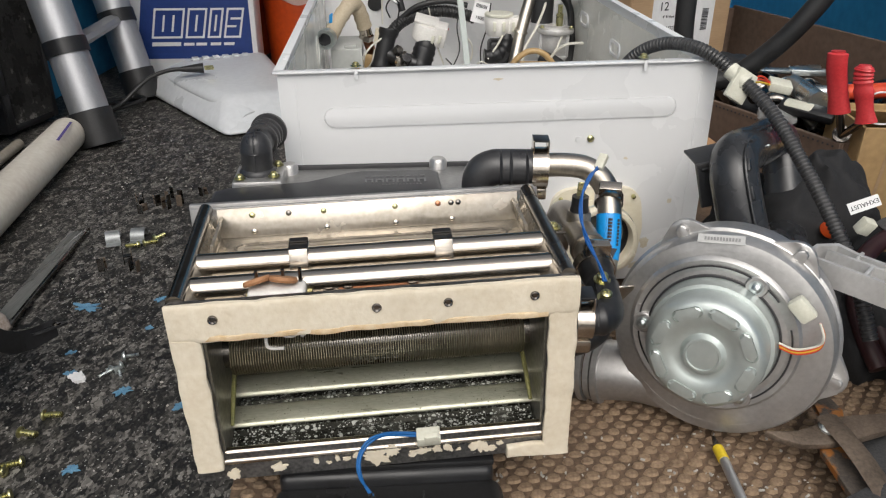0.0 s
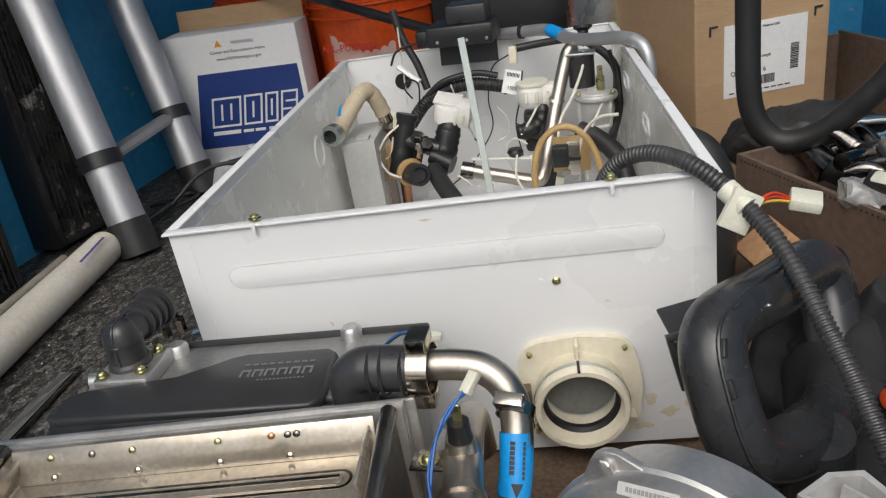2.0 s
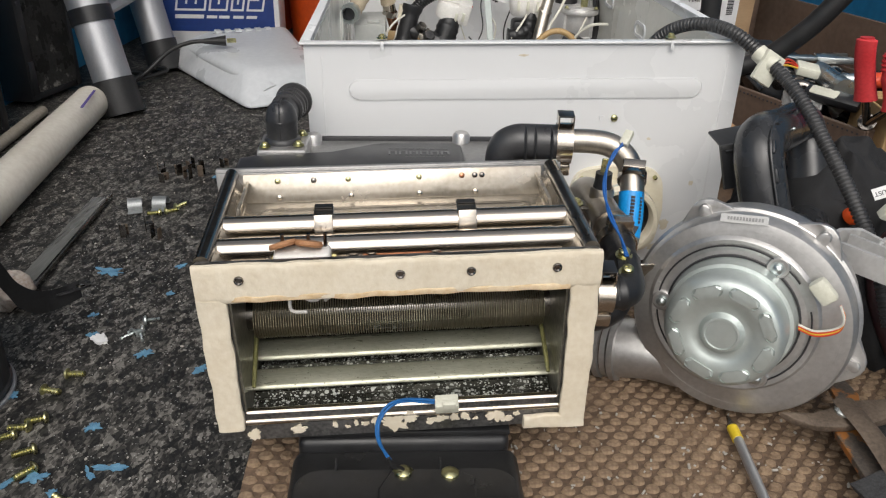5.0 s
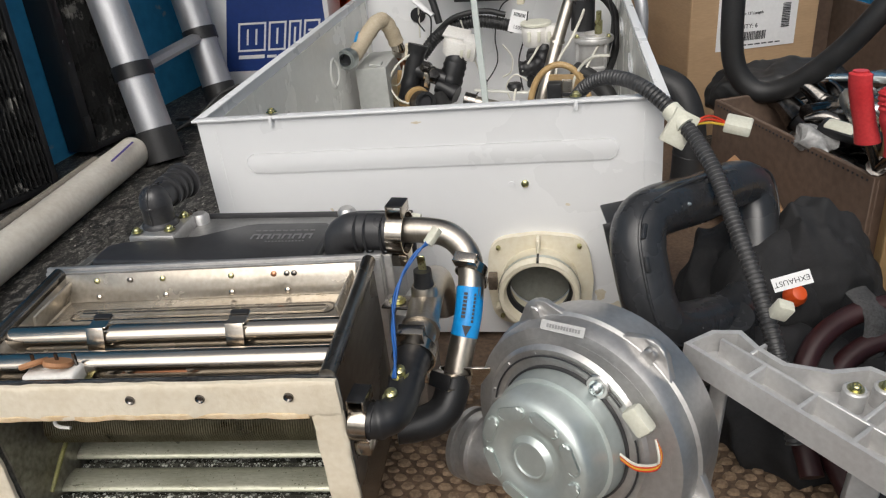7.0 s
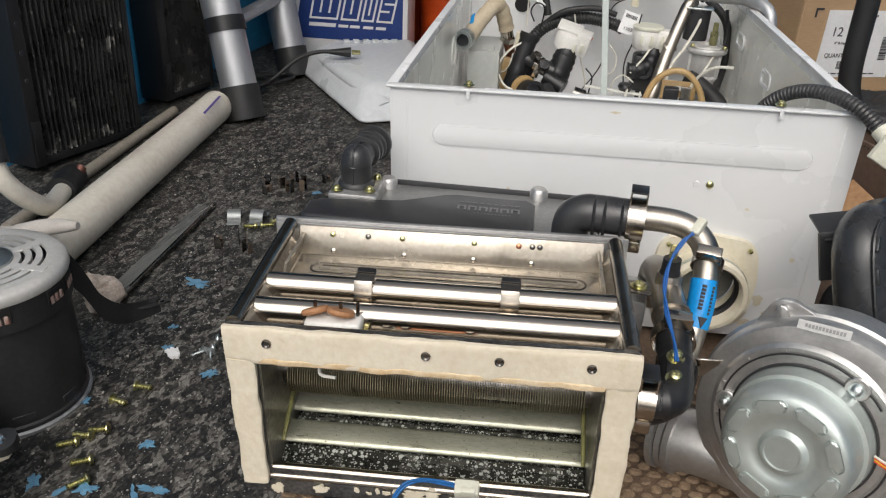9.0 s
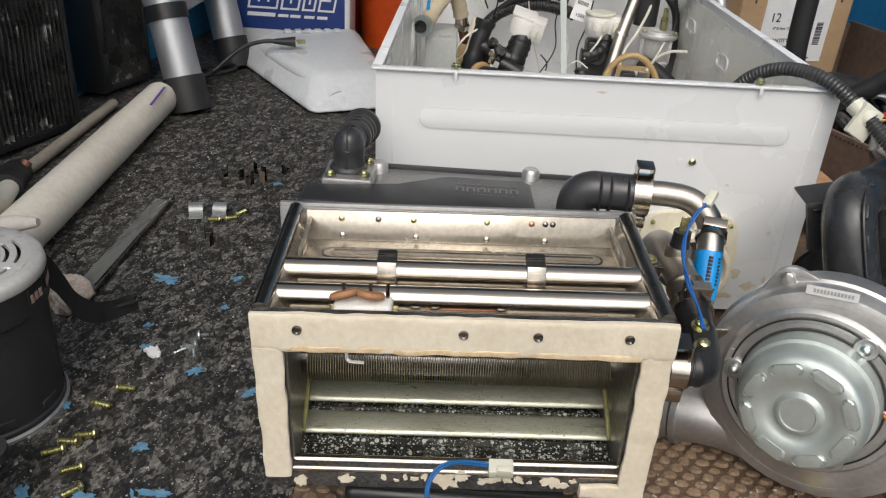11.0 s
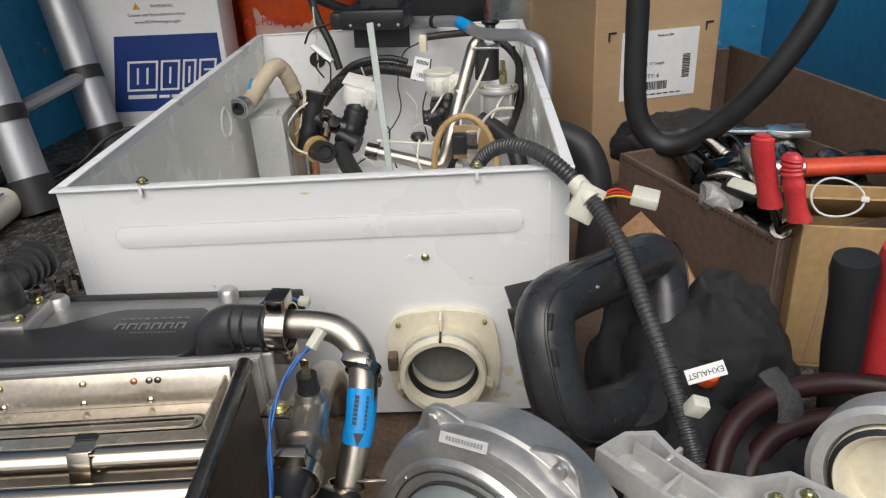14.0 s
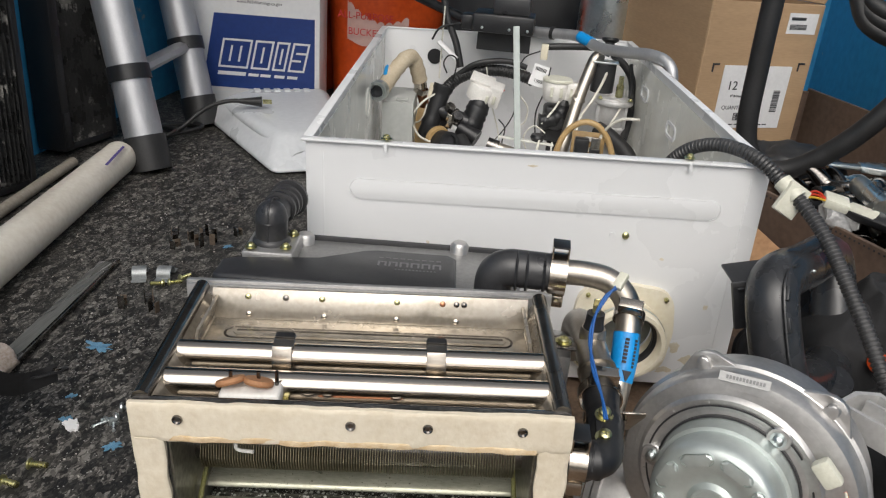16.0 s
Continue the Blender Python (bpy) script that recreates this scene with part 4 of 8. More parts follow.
part("lower_box", span(B(), (0.034, 0.028, 0.0), (NW - 0.008, ND - 0.006, 0.032), 0.004, 2), BLACK, nv)
part("deck", span(B(), (0.029, 0.02, 0.155), (NW + 0.001, ND - 0.005, 0.1615), 0.002, 2), CAST_DARK, nv)
# aluminium lip given the charcoal colour to paint it as shaded
part("shaded_seam_lip", span(B(), (0.078, ND - 0.0045, 0.120), (NW + 0.010, ND + 0.001, 0.1645), 0.002, 2), GREY_DARK, nv, "rolled seam along the back, its shade painted in")
cover = part("cover", prism(B(), [(0.022, 0.0), (0.205, 0.0), (0.212, 0.006), (0.212, 0.064), (0.205, 0.071), (0.142, 0.071), (0.130, 0.068), (0.096, 0.042), (0.028, 0.037), (0.016, 0.030), (0.016, 0.004)], 0.010, pose(0.002, 0.0, 0.161), 0.003, 3), GREY_DARK, nv, "charcoal plastic cover with embossed lettering bars")
part("cover_front", box(B(), (0.194, 0.010, 0.034), pose(0.115, 0.000, 0.150, -16), 0.004), BLACK, nv)
STRAP_GREY = material("faded_print_grey", (0.27, 0.27, 0.27), 0.6)
LG = material("grey_print", (0.17, 0.17, 0.175), 0.5)


def glyph_bars(parent, m, mat, w, h, n, stroke, depth=0.0006):
    """A row of plain bars standing for a wordmark."""
    b = B()
    step = w / n
    for i in range(n):
        x = -w / 2 + step * (i + 0.5)
        span(b, (x - step * 0.40, -h / 2, 0), (x - step * 0.40 + stroke, h / 2, depth), m=m)
        span(b, (x + step * 0.40 - stroke, -h / 2, 0), (x + step * 0.40, h / 2, depth), m=m)
        span(b, (x - step * 0.40 + stroke, h / 2 - stroke, 0), (x + step * 0.40 - stroke, h / 2, depth), m=m)
    return part("wordmark_bars", b, mat, parent, "plain bars of a wordmark", smooth=0)


CV = pose(0.002, 0.0, 0.161) @ Matrix.Translation((0, 0, 0.0101))
glyph_bars(cover, CV @ pose(0.172, 0.042, 0), LG, 0.056, 0.0085, 6, 0.0017)
b = B()
for i in range(9):
    span(b, (0.145 + 0.0062 * i, 0.0525, 0), (0.1490 + 0.0062 * i, 0.0542, 0.0005), m=CV)
for i in range(12):
    span(b, (0.160 + 0.003 * i, 0.0325, 0), (0.1615 + 0.003 * i, 0.0332, 0.0005), m=CV)
part("print_bars", b, LG, cover, smooth=0)
for x, y in ((0.217, ND - 0.008), (0.076, ND - 0.014)):
    part("boss", lathe(B(), [(0, 0.009), (0.006, 0.009), (0.0085, 0.006), (0.0085, -0.03), (0, -0.03)], pose(x, y, 0.162), 20), CAST, nv)
pl = part("port_plate", span(B(), (0.031, 0.042, 0.158), (0.075, 0.088, 0.1735), 0.003, 2), CAST, nv)
for x, y in ((0.038, 0.048), (0.067, 0.052), (0.068, 0.081)):
    screw("screw", pl, pose(x, y, 0.1765), 0.0034)
elb = thing("elbow_hose", NV @ pose(0.0517, 0.0665, 0.1725), "black rubber elbow hose with a ribbed end", "hose")
part("collar", lathe(B(), [(0.0135, 0.0), (0.0165, 0.0), (0.0165, 0.003), (0.0150, 0.005), (0.0135, 0.006)], n=28), HOSE_GREY, elb)
part("body", lathe(B(), [(0.0138, 0.002), (0.0138, 0.018), (0.0143, 0.0205), (0.0143, 0.0225), (0.0138, 0.0245), (0.0128, 0.0295), (0.0105, 0.0340), (0.0068, 0.0372), (0.0, 0.0386)], n=32), HOSE_GREY, elb)
AXE = Vector((0.14, 1.0, 0.0)).normalized()
part("branch", sweep(B(), [Vector((0, 0, 0.0245)), Vector((0, 0, 0.0245)) + AXE * 0.020, Vector((0, 0, 0.0245)) + AXE * 0.052], 0.0122, 24), HOSE_GREY, elb)
RT = AXE.to_track_quat("Z", "Y").to_matrix().to_4x4()
for k, r in enumerate((0.0148, 0.0150, 0.0152, 0.0172)):
    m = RT.copy()
    m.translation = Vector((0, 0, 0.0245)) + AXE * (0.021 + 0.0085 * k)
    part("ridge", lathe(B(), [(0.0120, -0.0022), (r, -0.0016), (r, 0.0016), (0.0120, 0.0022)], m, 32), HOSE_GREY, elb)
part("seam", sweep(B(), smooth_path([(0.0, -0.0139, 0.004), (0, -0.0139, 0.020), (0, -0.0112, 0.0335), (0, 0, 0.0388), (0.001, 0.012, 0.0370)], 6), 0.0008, 6), HOSE_GREY, elb)
part("seam", sweep(B(), smooth_path([(-0.0139, 0.0, 0.0215), (0, -0.0146, 0.0215), (0.0139, 0.0, 0.0215)], 6), 0.0008, 6), HOSE_GREY, elb)

# hose, clamp and bent stainless pipe
hose = thing("black_hose", Matrix(), "ribbed black rubber elbow hose", "hose")
hp = smooth_path([(0.0450, 0.640, 0.176), (0.0450, 0.640, 0.194), (0.0450, 0.640, 0.208), (0.0475, 0.6395, 0.2165), (0.0550, 0.639, 0.2210), (0.064, 0.639, 0.2218), (0.094, 0.639, 0.222)], 6)
part("body", sweep(B(), hp, 0.0148, 24), HOSE_GREY, hose)
for x in (0.062, 0.070, 0.083):
    part("ridge", lathe(B(), [(0.0150, -0.0012), (0.0165, 0), (0.0150, 0.0012)], pose(x, 0.638, 0.2185 if x < 0.06 else 0.2205, 0, 80 if x < 0.06 else 88), 28), HOSE_GREY, hose)


def hose_clip(m, r, w=0.013, name="hose_clip"):
    """A sprung clip: a band with two raised tabs."""
    c = thing(name, m, "bright sprung metal hose clip", "hose clip", "hose clips")
    part("clip_band", lathe(B(), [(r, -w / 2), (r + 0.001, -w / 2), (r + 0.001, w / 2), (r, w / 2)], n=32, close=True), STEEL, c)
    part("tab", span(B(), (-0.009, r, -w / 2), (0.009, r + 0.009, -w / 2 + 0.0012), 0.0004), STEEL, c)
    part("tab", span(B(), (-0.009, r, w / 2 - 0.0012), (0.009, r + 0.009, w / 2), 0.0004), STEEL, c)
    part("tab_bridge", span(B(), (-0.0085, r + 0.0078, -w / 2), (0.0085, r + 0.0092, w / 2), 0.0004), BLACK if w > 0.01 else STEEL, c)
    part("foot", span(B(), (-0.008, -r - 0.010, -w / 2), (0.008, -r, w / 2), 0.0015), STEEL, c)
    return c


hose_clip(pose(0.0935, 0.639, 0.222, 90, 0, 90), 0.0160)
pipe = thing("bent_pipe", Matrix(), "bent stainless steel pipe with a blue printed label", "pipe")
pp = smooth_path([(0.088, 0.639, 0.2235), (0.115, 0.639, 0.2245), (0.133, 0.637, 0.222), (0.146, 0.632, 0.212), (0.151, 0.625, 0.196), (0.1505, 0.610, 0.172), (0.1455, 0.590, 0.140), (0.142, 0.575, 0.112)], 7)
part("tube", sweep(B(), pp, 0.0098, 24), PIPE_STEEL, pipe)
lab = part("label", sweep(B(), smooth_path([(0.1509, 0.6205, 0.1885), (0.1505, 0.6100, 0.1720), (0.1484, 0.6010, 0.1575)], 6), 0.0102, 24, caps=False), BLUE_TAPE, pipe, "blue printed label")
axis = (Vector((0.1484, 0.6010, 0.1575)) - Vector((0.1509, 0.6205, 0.1885))).normalized()
b = B()
side = Vector((0.25, -0.82, 0.51)).normalized()
across = axis.cross(side).normalized()
LM = Matrix((axis, across, side)).transposed().to_4x4()
LM.translation = Vector((0.1501, 0.6105, 0.1728)) + side * 0.0098
for row, (y, s0, s1, h) in enumerate(((0.0035, -0.014, 0.004, 0.0028), (-0.0035, -0.014, 0.008, 0.0014))):
    q = s0
    while q < s1:
        span(b, (q, y - h / 2, -0.0006), (q + 0.0019, y + h / 2, 0.0012), m=LM)
        q += 0.0028
prism(b, [(0.010, -0.0035), (0.018, 0.0), (0.010, 0.0035)], 0.0014, LM)
part("print", b, INK, lab, "dark printed bars and an arrow")
hose_clip(pose(0.1508, 0.6268, 0.1990, 58, 0, 170), 0.0108, 0.008)
# black elbow fitting on the right of the exchanger, and the steel pipe behind it
fit = thing("elbow_fitting", Matrix(), "black plastic elbow fitting with yellow-zinc screws", "pipe fitting")
part("body", sweep(B(), smooth_path([(0.108, 0.483, 0.1715), (0.120, 0.4835, 0.172), (0.1285, 0.488, 0.1725), (0.1310, 0.502, 0.173), (0.130, 0.525, 0.177), (0.128, 0.552, 0.181)], 7), lambda s: 0.0112 + 0.0010 * (0.014 < s < 0.017) + 0.0010 * (0.050 < s < 0.054) + 0.001 * (s > 0.068), 24), BLACK, fit)
part("seam", sweep(B(), smooth_path([(0.121, 0.4722, 0.173), (0.121, 0.476, 0.1800), (0.1215, 0.484, 0.1835)], 5), 0.0008, 6), BLACK, fit)
part("screw_pad", box(B(), (0.011, 0.026, 0.006), pose(0.1285, 0.503, 0.1805, 12), 0.002, 2), BLACK, fit)
for p in ((0.1285, 0.4945, 0.1855), (0.1285, 0.5125, 0.1895)):
    screw("screw", fit, pose(*p, 12), 0.0040, length=0.004)
hose_clip(pose(0.1125, 0.4832, 0.1716, 90, 0, 92), 0.0118, 0.011)
hose_clip(pose(0.1285, 0.545, 0.1785, 100, 0, 4), 0.0140, 0.009)
low = thing("lower_elbow", Matrix(), "black plastic lower elbow under the bent pipe", "pipe fitting")
part("body", sweep(B(), smooth_path([(0.1432, 0.583, 0.136), (0.1425, 0.575, 0.124), (0.138, 0.564, 0.115), (0.126, 0.554, 0.112), (0.108, 0.546, 0.112)], 6), 0.0125, 20), BLACK, low)
hose_clip(pose(0.1435, 0.583, 0.132, 28, 0, 160), 0.0118, 0.011)
part("bracket_tab", box(B(), (0.020, 0.002, 0.022), pose(0.160, 0.588, 0.132, 20, 0, 10), 0.0006, 1), STEEL, low)
man = thing("manifold", Matrix(), "stainless manifold pipe with a brass sensor", "manifold")
part("pipe", sweep(B(), smooth_path([(0.128, 0.548, 0.180), (0.126, 0.572, 0.184), (0.122, 0.600, 0.186), (0.118, 0.630, 0.184), (0.116, 0.655, 0.170), (0.116, 0.665, 0.14)], 6), 0.0118, 20), PIPE_STEEL, man)
part("bead", sweep(B(), [(0.127, 0.5655, 0.1832), (0.1264, 0.569, 0.1837)], 0.0138, 20), PIPE_STEEL, man)
part("sensor_boss", lathe(B(), [(0, 0.012), (0.0085, 0.012), (0.0095, 0.009), (0.0095, 0)], pose(0.1225, 0.597, 0.190), 20), PIPE_STEEL, man)
part("bracket", span(B(), (0.092, 0.586, 0.186), (0.118, 0.604, 0.188), 0.0008), STEEL_DARK, man)
part("block", span(B(), (0.090, 0.612, 0.05), (0.112, 0.655, 0.165), 0.004), CAST, man)
screw("screw", man, pose(0.1025, 0.594, 0.1905), 0.0042)
part("sensor", lathe(B(), [(0, 0.012), (0.0065, 0.012), (0.0068, 0.004), (0.0075, 0)], pose(0.1225, 0.597, 0.202), 16), BLACK, man, "black sensor body")
part("terminal", box(B(), (0.006, 0.0012, 0.013), pose(0.1225, 0.597, 0.2195, 10), 0.0004, 1), BRASS, man, "brass sensor terminal")
wire = thing("sensor_wire", Matrix(), "blue twisted sensor wires with a white connector", "wire")
wp = [(0.1285, 0.503, 0.190), (0.1255, 0.517, 0.197), (0.1195, 0.535, 0.206), (0.1165, 0.551, 0.216), (0.1185, 0.567, 0.227), (0.1255, 0.580, 0.237), (0.1315, 0.586, 0.2415)]
for d in (-0.0009, 0.0009):
    part("strand", sweep(B(), smooth_path([(x + d * math.cos(i * 1.9), y, z + d * math.sin(i * 1.9)) for i, (x, y, z) in enumerate(wp)], 6), 0.0009, 6), WIRE_BLUE, wire)
part("connector", box(B(), (0.0065, 0.013, 0.005), pose(0.1345, 0.5905, 0.2445, 38, 0, -32), 0.0008), NYLON, wire, "white connector")

sw = thing("seam_wire", Matrix(), "dark blue leads with a small white plug behind the clip", "wire")
for i in range(2):
    part("strand", sweep(B(), smooth_path([(0.040, 0.7185, 0.187), (0.046, 0.717, 0.193 + 0.001 * i), (0.057, 0.715, 0.2005 + 0.0012 * i), (0.068, 0.714, 0.2015 + 0.001 * i), (0.078, 0.714, 0.1985 + 0.001 * i)], 6), 0.0010, 8), WIRE_BLUE if i else BLACK, sw)
part("plug_body", box(B(), (0.009, 0.007, 0.006), pose(0.0825, 0.714, 0.1985, 0, 8), 0.001), NYLON, sw, "small white plug")

# ---- the blower ----
BL = pose(0.2245, 0.5482, 0.1185, 83.87, -16.09, -25.5)
bl = thing("blower", BL, "cast aluminium blower with a zinc-plated motor can", "blower")
VX, VY, VR = 0.003, -0.005, 0.0835
V0 = Matrix.Translation((VX, VY, 0))
part("housing", lathe(B(), [(0.040, -0.004), (0.060, -0.005), (0.070, -0.0065), (0.078, -0.0078), (0.0805, -0.0085), (0.0825, -0.012), (0.0838, -0.018), (0.0838, -0.0225), (0.0862, -0.024), (0.0862, -0.028), (0.083, -0.030), (0.083, -0.055), (0.07, -0.062), (0, -0.062)], V0, 72), CAST, bl)
part("face_plate", lathe(B(), [(0.0495, -0.006), (0.0575, -0.0035), (0.0615, -0.003), (0.063, -0.0042), (0.0645, -0.006)], n=64), CAST, bl)
part("gap_ring", lathe(B(), [(0.0485, -0.002), (0.0500, -0.0022), (0.0500, -0.006)], n=64), GREY_DARK, bl)
part("face_step", lathe(B(), [(0.0715, -0.0075), (0.0724, -0.0068), (0.0736, -0.0070), (0.0745, -0.0085)], V0, 72), CAST, bl)
can = part("motor_can", lathe(B(), [(0.0485, -0.006), (0.0480, 0.0), (0.0472, 0.002), (0.0466, 0.010), (0.0440, 0.0108), (0.0436, 0.027), (0.0420, 0.0318), (0.0390, 0.0342), (0.035, 0.0350), (0.0265, 0.0348), (0.0225, 0.0330), (0.0190, 0.0318), (0.0165, 0.0320), (0.0148, 0.0340), (0.0135, 0.0358), (0.0118, 0.0360), (0.0112, 0.0348), (0.0, 0.0350)], n=64), CAN, bl, "silvery zinc-plated motor can")
for k in range(8):
    a = 45 * k + 12
    part("pressed_pad", prism(B(), [(q[0], q[1]) for q in rounded(0.0085, 0.0225, 0.0041, 5)], 0.0026, pose(0, 0, 0, 0, 0, a) @ Matrix.Translation((0.0335, 0, 0.0337)), 0.0023, 4), CAN, can)
for k in range(3):
    a = radians(47.2 + 120 * k)
    x, y = 0.0532 * math.cos(a), 0.0532 * math.sin(a)
    e = part("screw_ear", lathe(B(), [(0.0085, -0.006), (0.0085, -0.0028), (0.0075, -0.0018), (0, -0.0018)], pose(x, y, 0), 24), CAST, bl)
    screw("screw", e, pose(x, y, 0.0014), 0.0036, PLATE, length=0.003)
for a in (103, 44, -27, 200):
    q = radians(a)
    part("lug", prism(B(), [(-0.026, -0.004), (0.026, -0.004), (0.009, 0.010), (0.0055, 0.0125), (0, 0.0135), (-0.0055, 0.0125), (-0.009, 0.010)], 0.006, pose(VX, VY, 0) @ pose(0, 0, 0, 0, 0, a - 90) @ Matrix.Translation((0, 0.083, -0.029)), 0.0015, 2), CAST, bl)
    part("lug_pad", prism(B(), rounded(0.009, 0.019, 0.0043, 6), 0.007, pose(VX, VY, 0) @ pose(0, 0, 0, 0, 0, a - 90) @ Matrix.Translation((0, 0.0835, -0.026)), 0.0018, 3), CAST, bl)
# dark parting line round the motor seat
for a0, a1 in ((28, 41), (54, 160), (176, 262), (-70, 8)):
    part("parting_line", sweep(B(), [Vector((0.0570 * math.cos(radians(q)), 0.0570 * math.sin(radians(q)), -0.0026)) for q in range(a0, a1, 3)], 0.0007, 6), GREY_DARK, bl)
# outlet horn
op = smooth_path([(0.020, -0.064, -0.034), (-0.012, -0.064, -0.033), (-0.045, -0.056, -0.032), (-0.075, -0.046, -0.030), (-0.105, -0.042, -0.028)], 6)
part("outlet", sweep(B(), op, lambda s: 0.021 + 0.085 * max(0, s - 0.055), 28), CAST, bl, "flared cast outlet")
for k, r in enumerate((0.030, 0.028, 0.030)):
    part("outlet_ring", lathe(B(), [(r - 0.004, -0.003), (r, -0.0025), (r, 0.0025), (r - 0.004, 0.003)], pose(-0.102 - 0.0068 * k, -0.0425 + 0.001 * k, -0.028, 0, 90, -8), 36), CAST, bl)
part("printed_label", box(B(), (0.034, 0.007, 0.0006), pose(0.0142, 0.0760, -0.0072, -28, 0, -8), 0.0002, 1), material("silver_label", (0.50, 0.50, 0.49), 0.5), bl, "small silver printed label")
b = B()
for i in range(12):
    span(b, (-0.012 + 0.0022 * i, -0.001, 0), (-0.0105 + 0.0022 * i, 0.0015, 0.0004), m=pose(0.0142, 0.0760, -0.0068, -28, 0, -8))
part("label_bars", b, STRAP_GREY, bl, smooth=0)
con = part("connector", box(B(), (0.019, 0.013, 0.010), pose(0.0663, 0.0237, 0.004, 0, 0, -58), 0.003, 2), NYLON, bl, "translucent white connector")
for i, wm in enumerate((WIRE_RED, WIRE_YELLOW, WIRE_RED, WIRE_WHITE)):
    part("lead", sweep(B(), smooth_path([(0.0485, -0.006 + 0.0012 * i, 0.004), (0.060, -0.010 + 0.0012 * i, 0.006), (0.0745, -0.006 + 0.001 * i, 0.007), (0.079, 0.004, 0.006 + 0.001 * i), (0.077, 0.014, 0.006)], 5), 0.0009, 6), wm, bl)
for i in range(4):
    a = radians(100 + 27 * i)
    part("face_tick", box(B(), (0.0016, 0.0032, 0.0012), pose(0.0592 * math.cos(a), 0.0592 * math.sin(a), -0.003, 0, 0, math.degrees(a))), CAST, bl, smooth=0)

# ---- black plastic exhaust duct and conduit ----
ex = thing("exhaust_duct", Matrix(), "black plastic looped exhaust duct leaning on the case", "duct")
EC = [Vector(p) for p in [(0.2735, 0.6941, 0.2101), (0.306, 0.7465, 0.2063), (0.3455, 0.7997, 0.189), (0.3602, 0.7921, 0.1486), (0.3545, 0.753, 0.1124), (0.3268, 0.7056, 0.1121), (0.2916, 0.6682, 0.1399), (0.2712, 0.6676, 0.1821)]]
EM = sum(EC, Vector()) / 8
EP = smooth_path([EM + (p - EM) * (0.965 if k % 2 else 1.07) for k, p in enumerate(EC)], 8, True)
EU = Vector((0.57, 0.82, 0)).normalized()
EP = [p + EU * (0.13 * EU.dot(p - Vector((0.2712, 0.6676, 0.16)))) for p in EP]
DUCT = material("matt_black_duct", (0.036, 0.037, 0.040), 0.29, 0, (0.024, 0.025, 0.027), 16, 1, 0.05, 500, rough_var=0.15)
DN = Vector((-0.80, 0.47, -0.38)).normalized()
loop = part("loop", sweep(B(), EP, 0.0208, 28, True), DUCT, ex)
mid = sum(EP, Vector()) / len(EP)
# moulding seam with small tabs on the outer side, and the dimples beside it
part("seam", sweep(B(), [mid + (p - mid) * (1 + 0.0172 / (p - mid).length) - DN * 0.0150 for p in EP], 0.0012, 6, True), DUCT, loop)
for i in (2, 8, 57, 61):
    p = EP[i % len(EP)]
    o = (p - mid).normalized()
    t = (EP[(i + 1) % len(EP)] - p).normalized()
    m = Matrix((t, o, -DN)).transposed().to_4x4()
    m.translation = p + o * 0.0143 - DN * 0.0165
    part("moulded_tab", box(B(), (0.012, 0.004, 0.004), m, 0.001), DUCT, loop)
for i in range(3, 64, 7):
    p = EP[i % len(EP)]
    part("pip", lathe(B(), [(0, 0.0006), (0.0007, 0.0005), (0.0009, 0)], Matrix.Translation(p - DN * 0.0207) @ (-DN).to_track_quat("Z", "Y").to_matrix().to_4x4(), 8), CONDUIT, loop)
screw("screw", ex, Matrix.Translation((EP[4].x, EP[4].y, EP[4].z)) @ Matrix.Translation(-DN * 0.0204) @ (-DN).to_track_quat("Z", "Y").to_matrix().to_4x4(), 0.0016, PLATE)
part("tail", sweep(B(), smooth_path([(0.340, 0.708, 0.122), (0.345, 0.715, 0.085), (0.350, 0.722, 0.045), (0.352, 0.724, 0.002)], 5), 0.023, 24), DUCT, ex)
# flat open-ended channel on the upper corner
part("channel_side", prism(B(), [(0.0, 0.0), (0.050, 0.007), (0.050, -0.034), (0.008, -0.040)], 0.003, pose(0.241, 0.705, 0.203, 78, 0, 14)), DUCT, ex)
part("channel_top", box(B(), (0.050, 0.034, 0.003), pose(0.266, 0.723, 0.2060, 14, -8, 16), 0.001), DUCT, ex)
# the lit upper rim, painted in a paler grey than the duct
part("lit_channel_lip", box(B(), (0.050, 0.003, 0.005), pose(0.266, 0.7080, 0.2055, 0, -8, 14), 0.001), CONDUIT, ex)


def conduit(name, pts, r, pitch, depth, mat, label, n=16):
    """A corrugated hose along a smooth line."""
    line = smooth_path(pts, 10)
    total = sum((b - a).length for a, b in zip(line, line[1:]))
    k = int(total / pitch * 4)
    fine, acc, i = [], 0.0, 0
    seg = [(b - a).length for a, b in zip(line, line[1:])]
    for s in range(k + 1):
        d = total * s / k
        while i < len(seg) - 1 and acc + seg[i] < d:
            acc += seg[i]
            i += 1
        fine.append(line[i].lerp(line[i + 1], min(1, (d - acc) / seg[i])))
    h = thing(name, Matrix(), label, "hose")
    part("corrugated_tube", sweep(B(), fine, lambda w: r - (depth if math.cos(2 * math.pi * w / pitch) < -0.2 else 0), n), mat, h)
    return h


cd = conduit("corrugated_conduit", [(0.190, 0.90, 0.200), (0.205, 0.870, 0.258), (0.232, 0.845, 0.283), (0.265, 0.815, 0.284), (0.298, 0.790, 0.262), (0.322, 0.755, 0.238), (0.340, 0.715, 0.205), (0.357, 0.678, 0.170), (0.372, 0.640, 0.130), (0.385, 0.610, 0.08)], 0.0067, 0.0038, 0.0011, CONDUIT, "black corrugated wiring conduit hanging over the case edge")
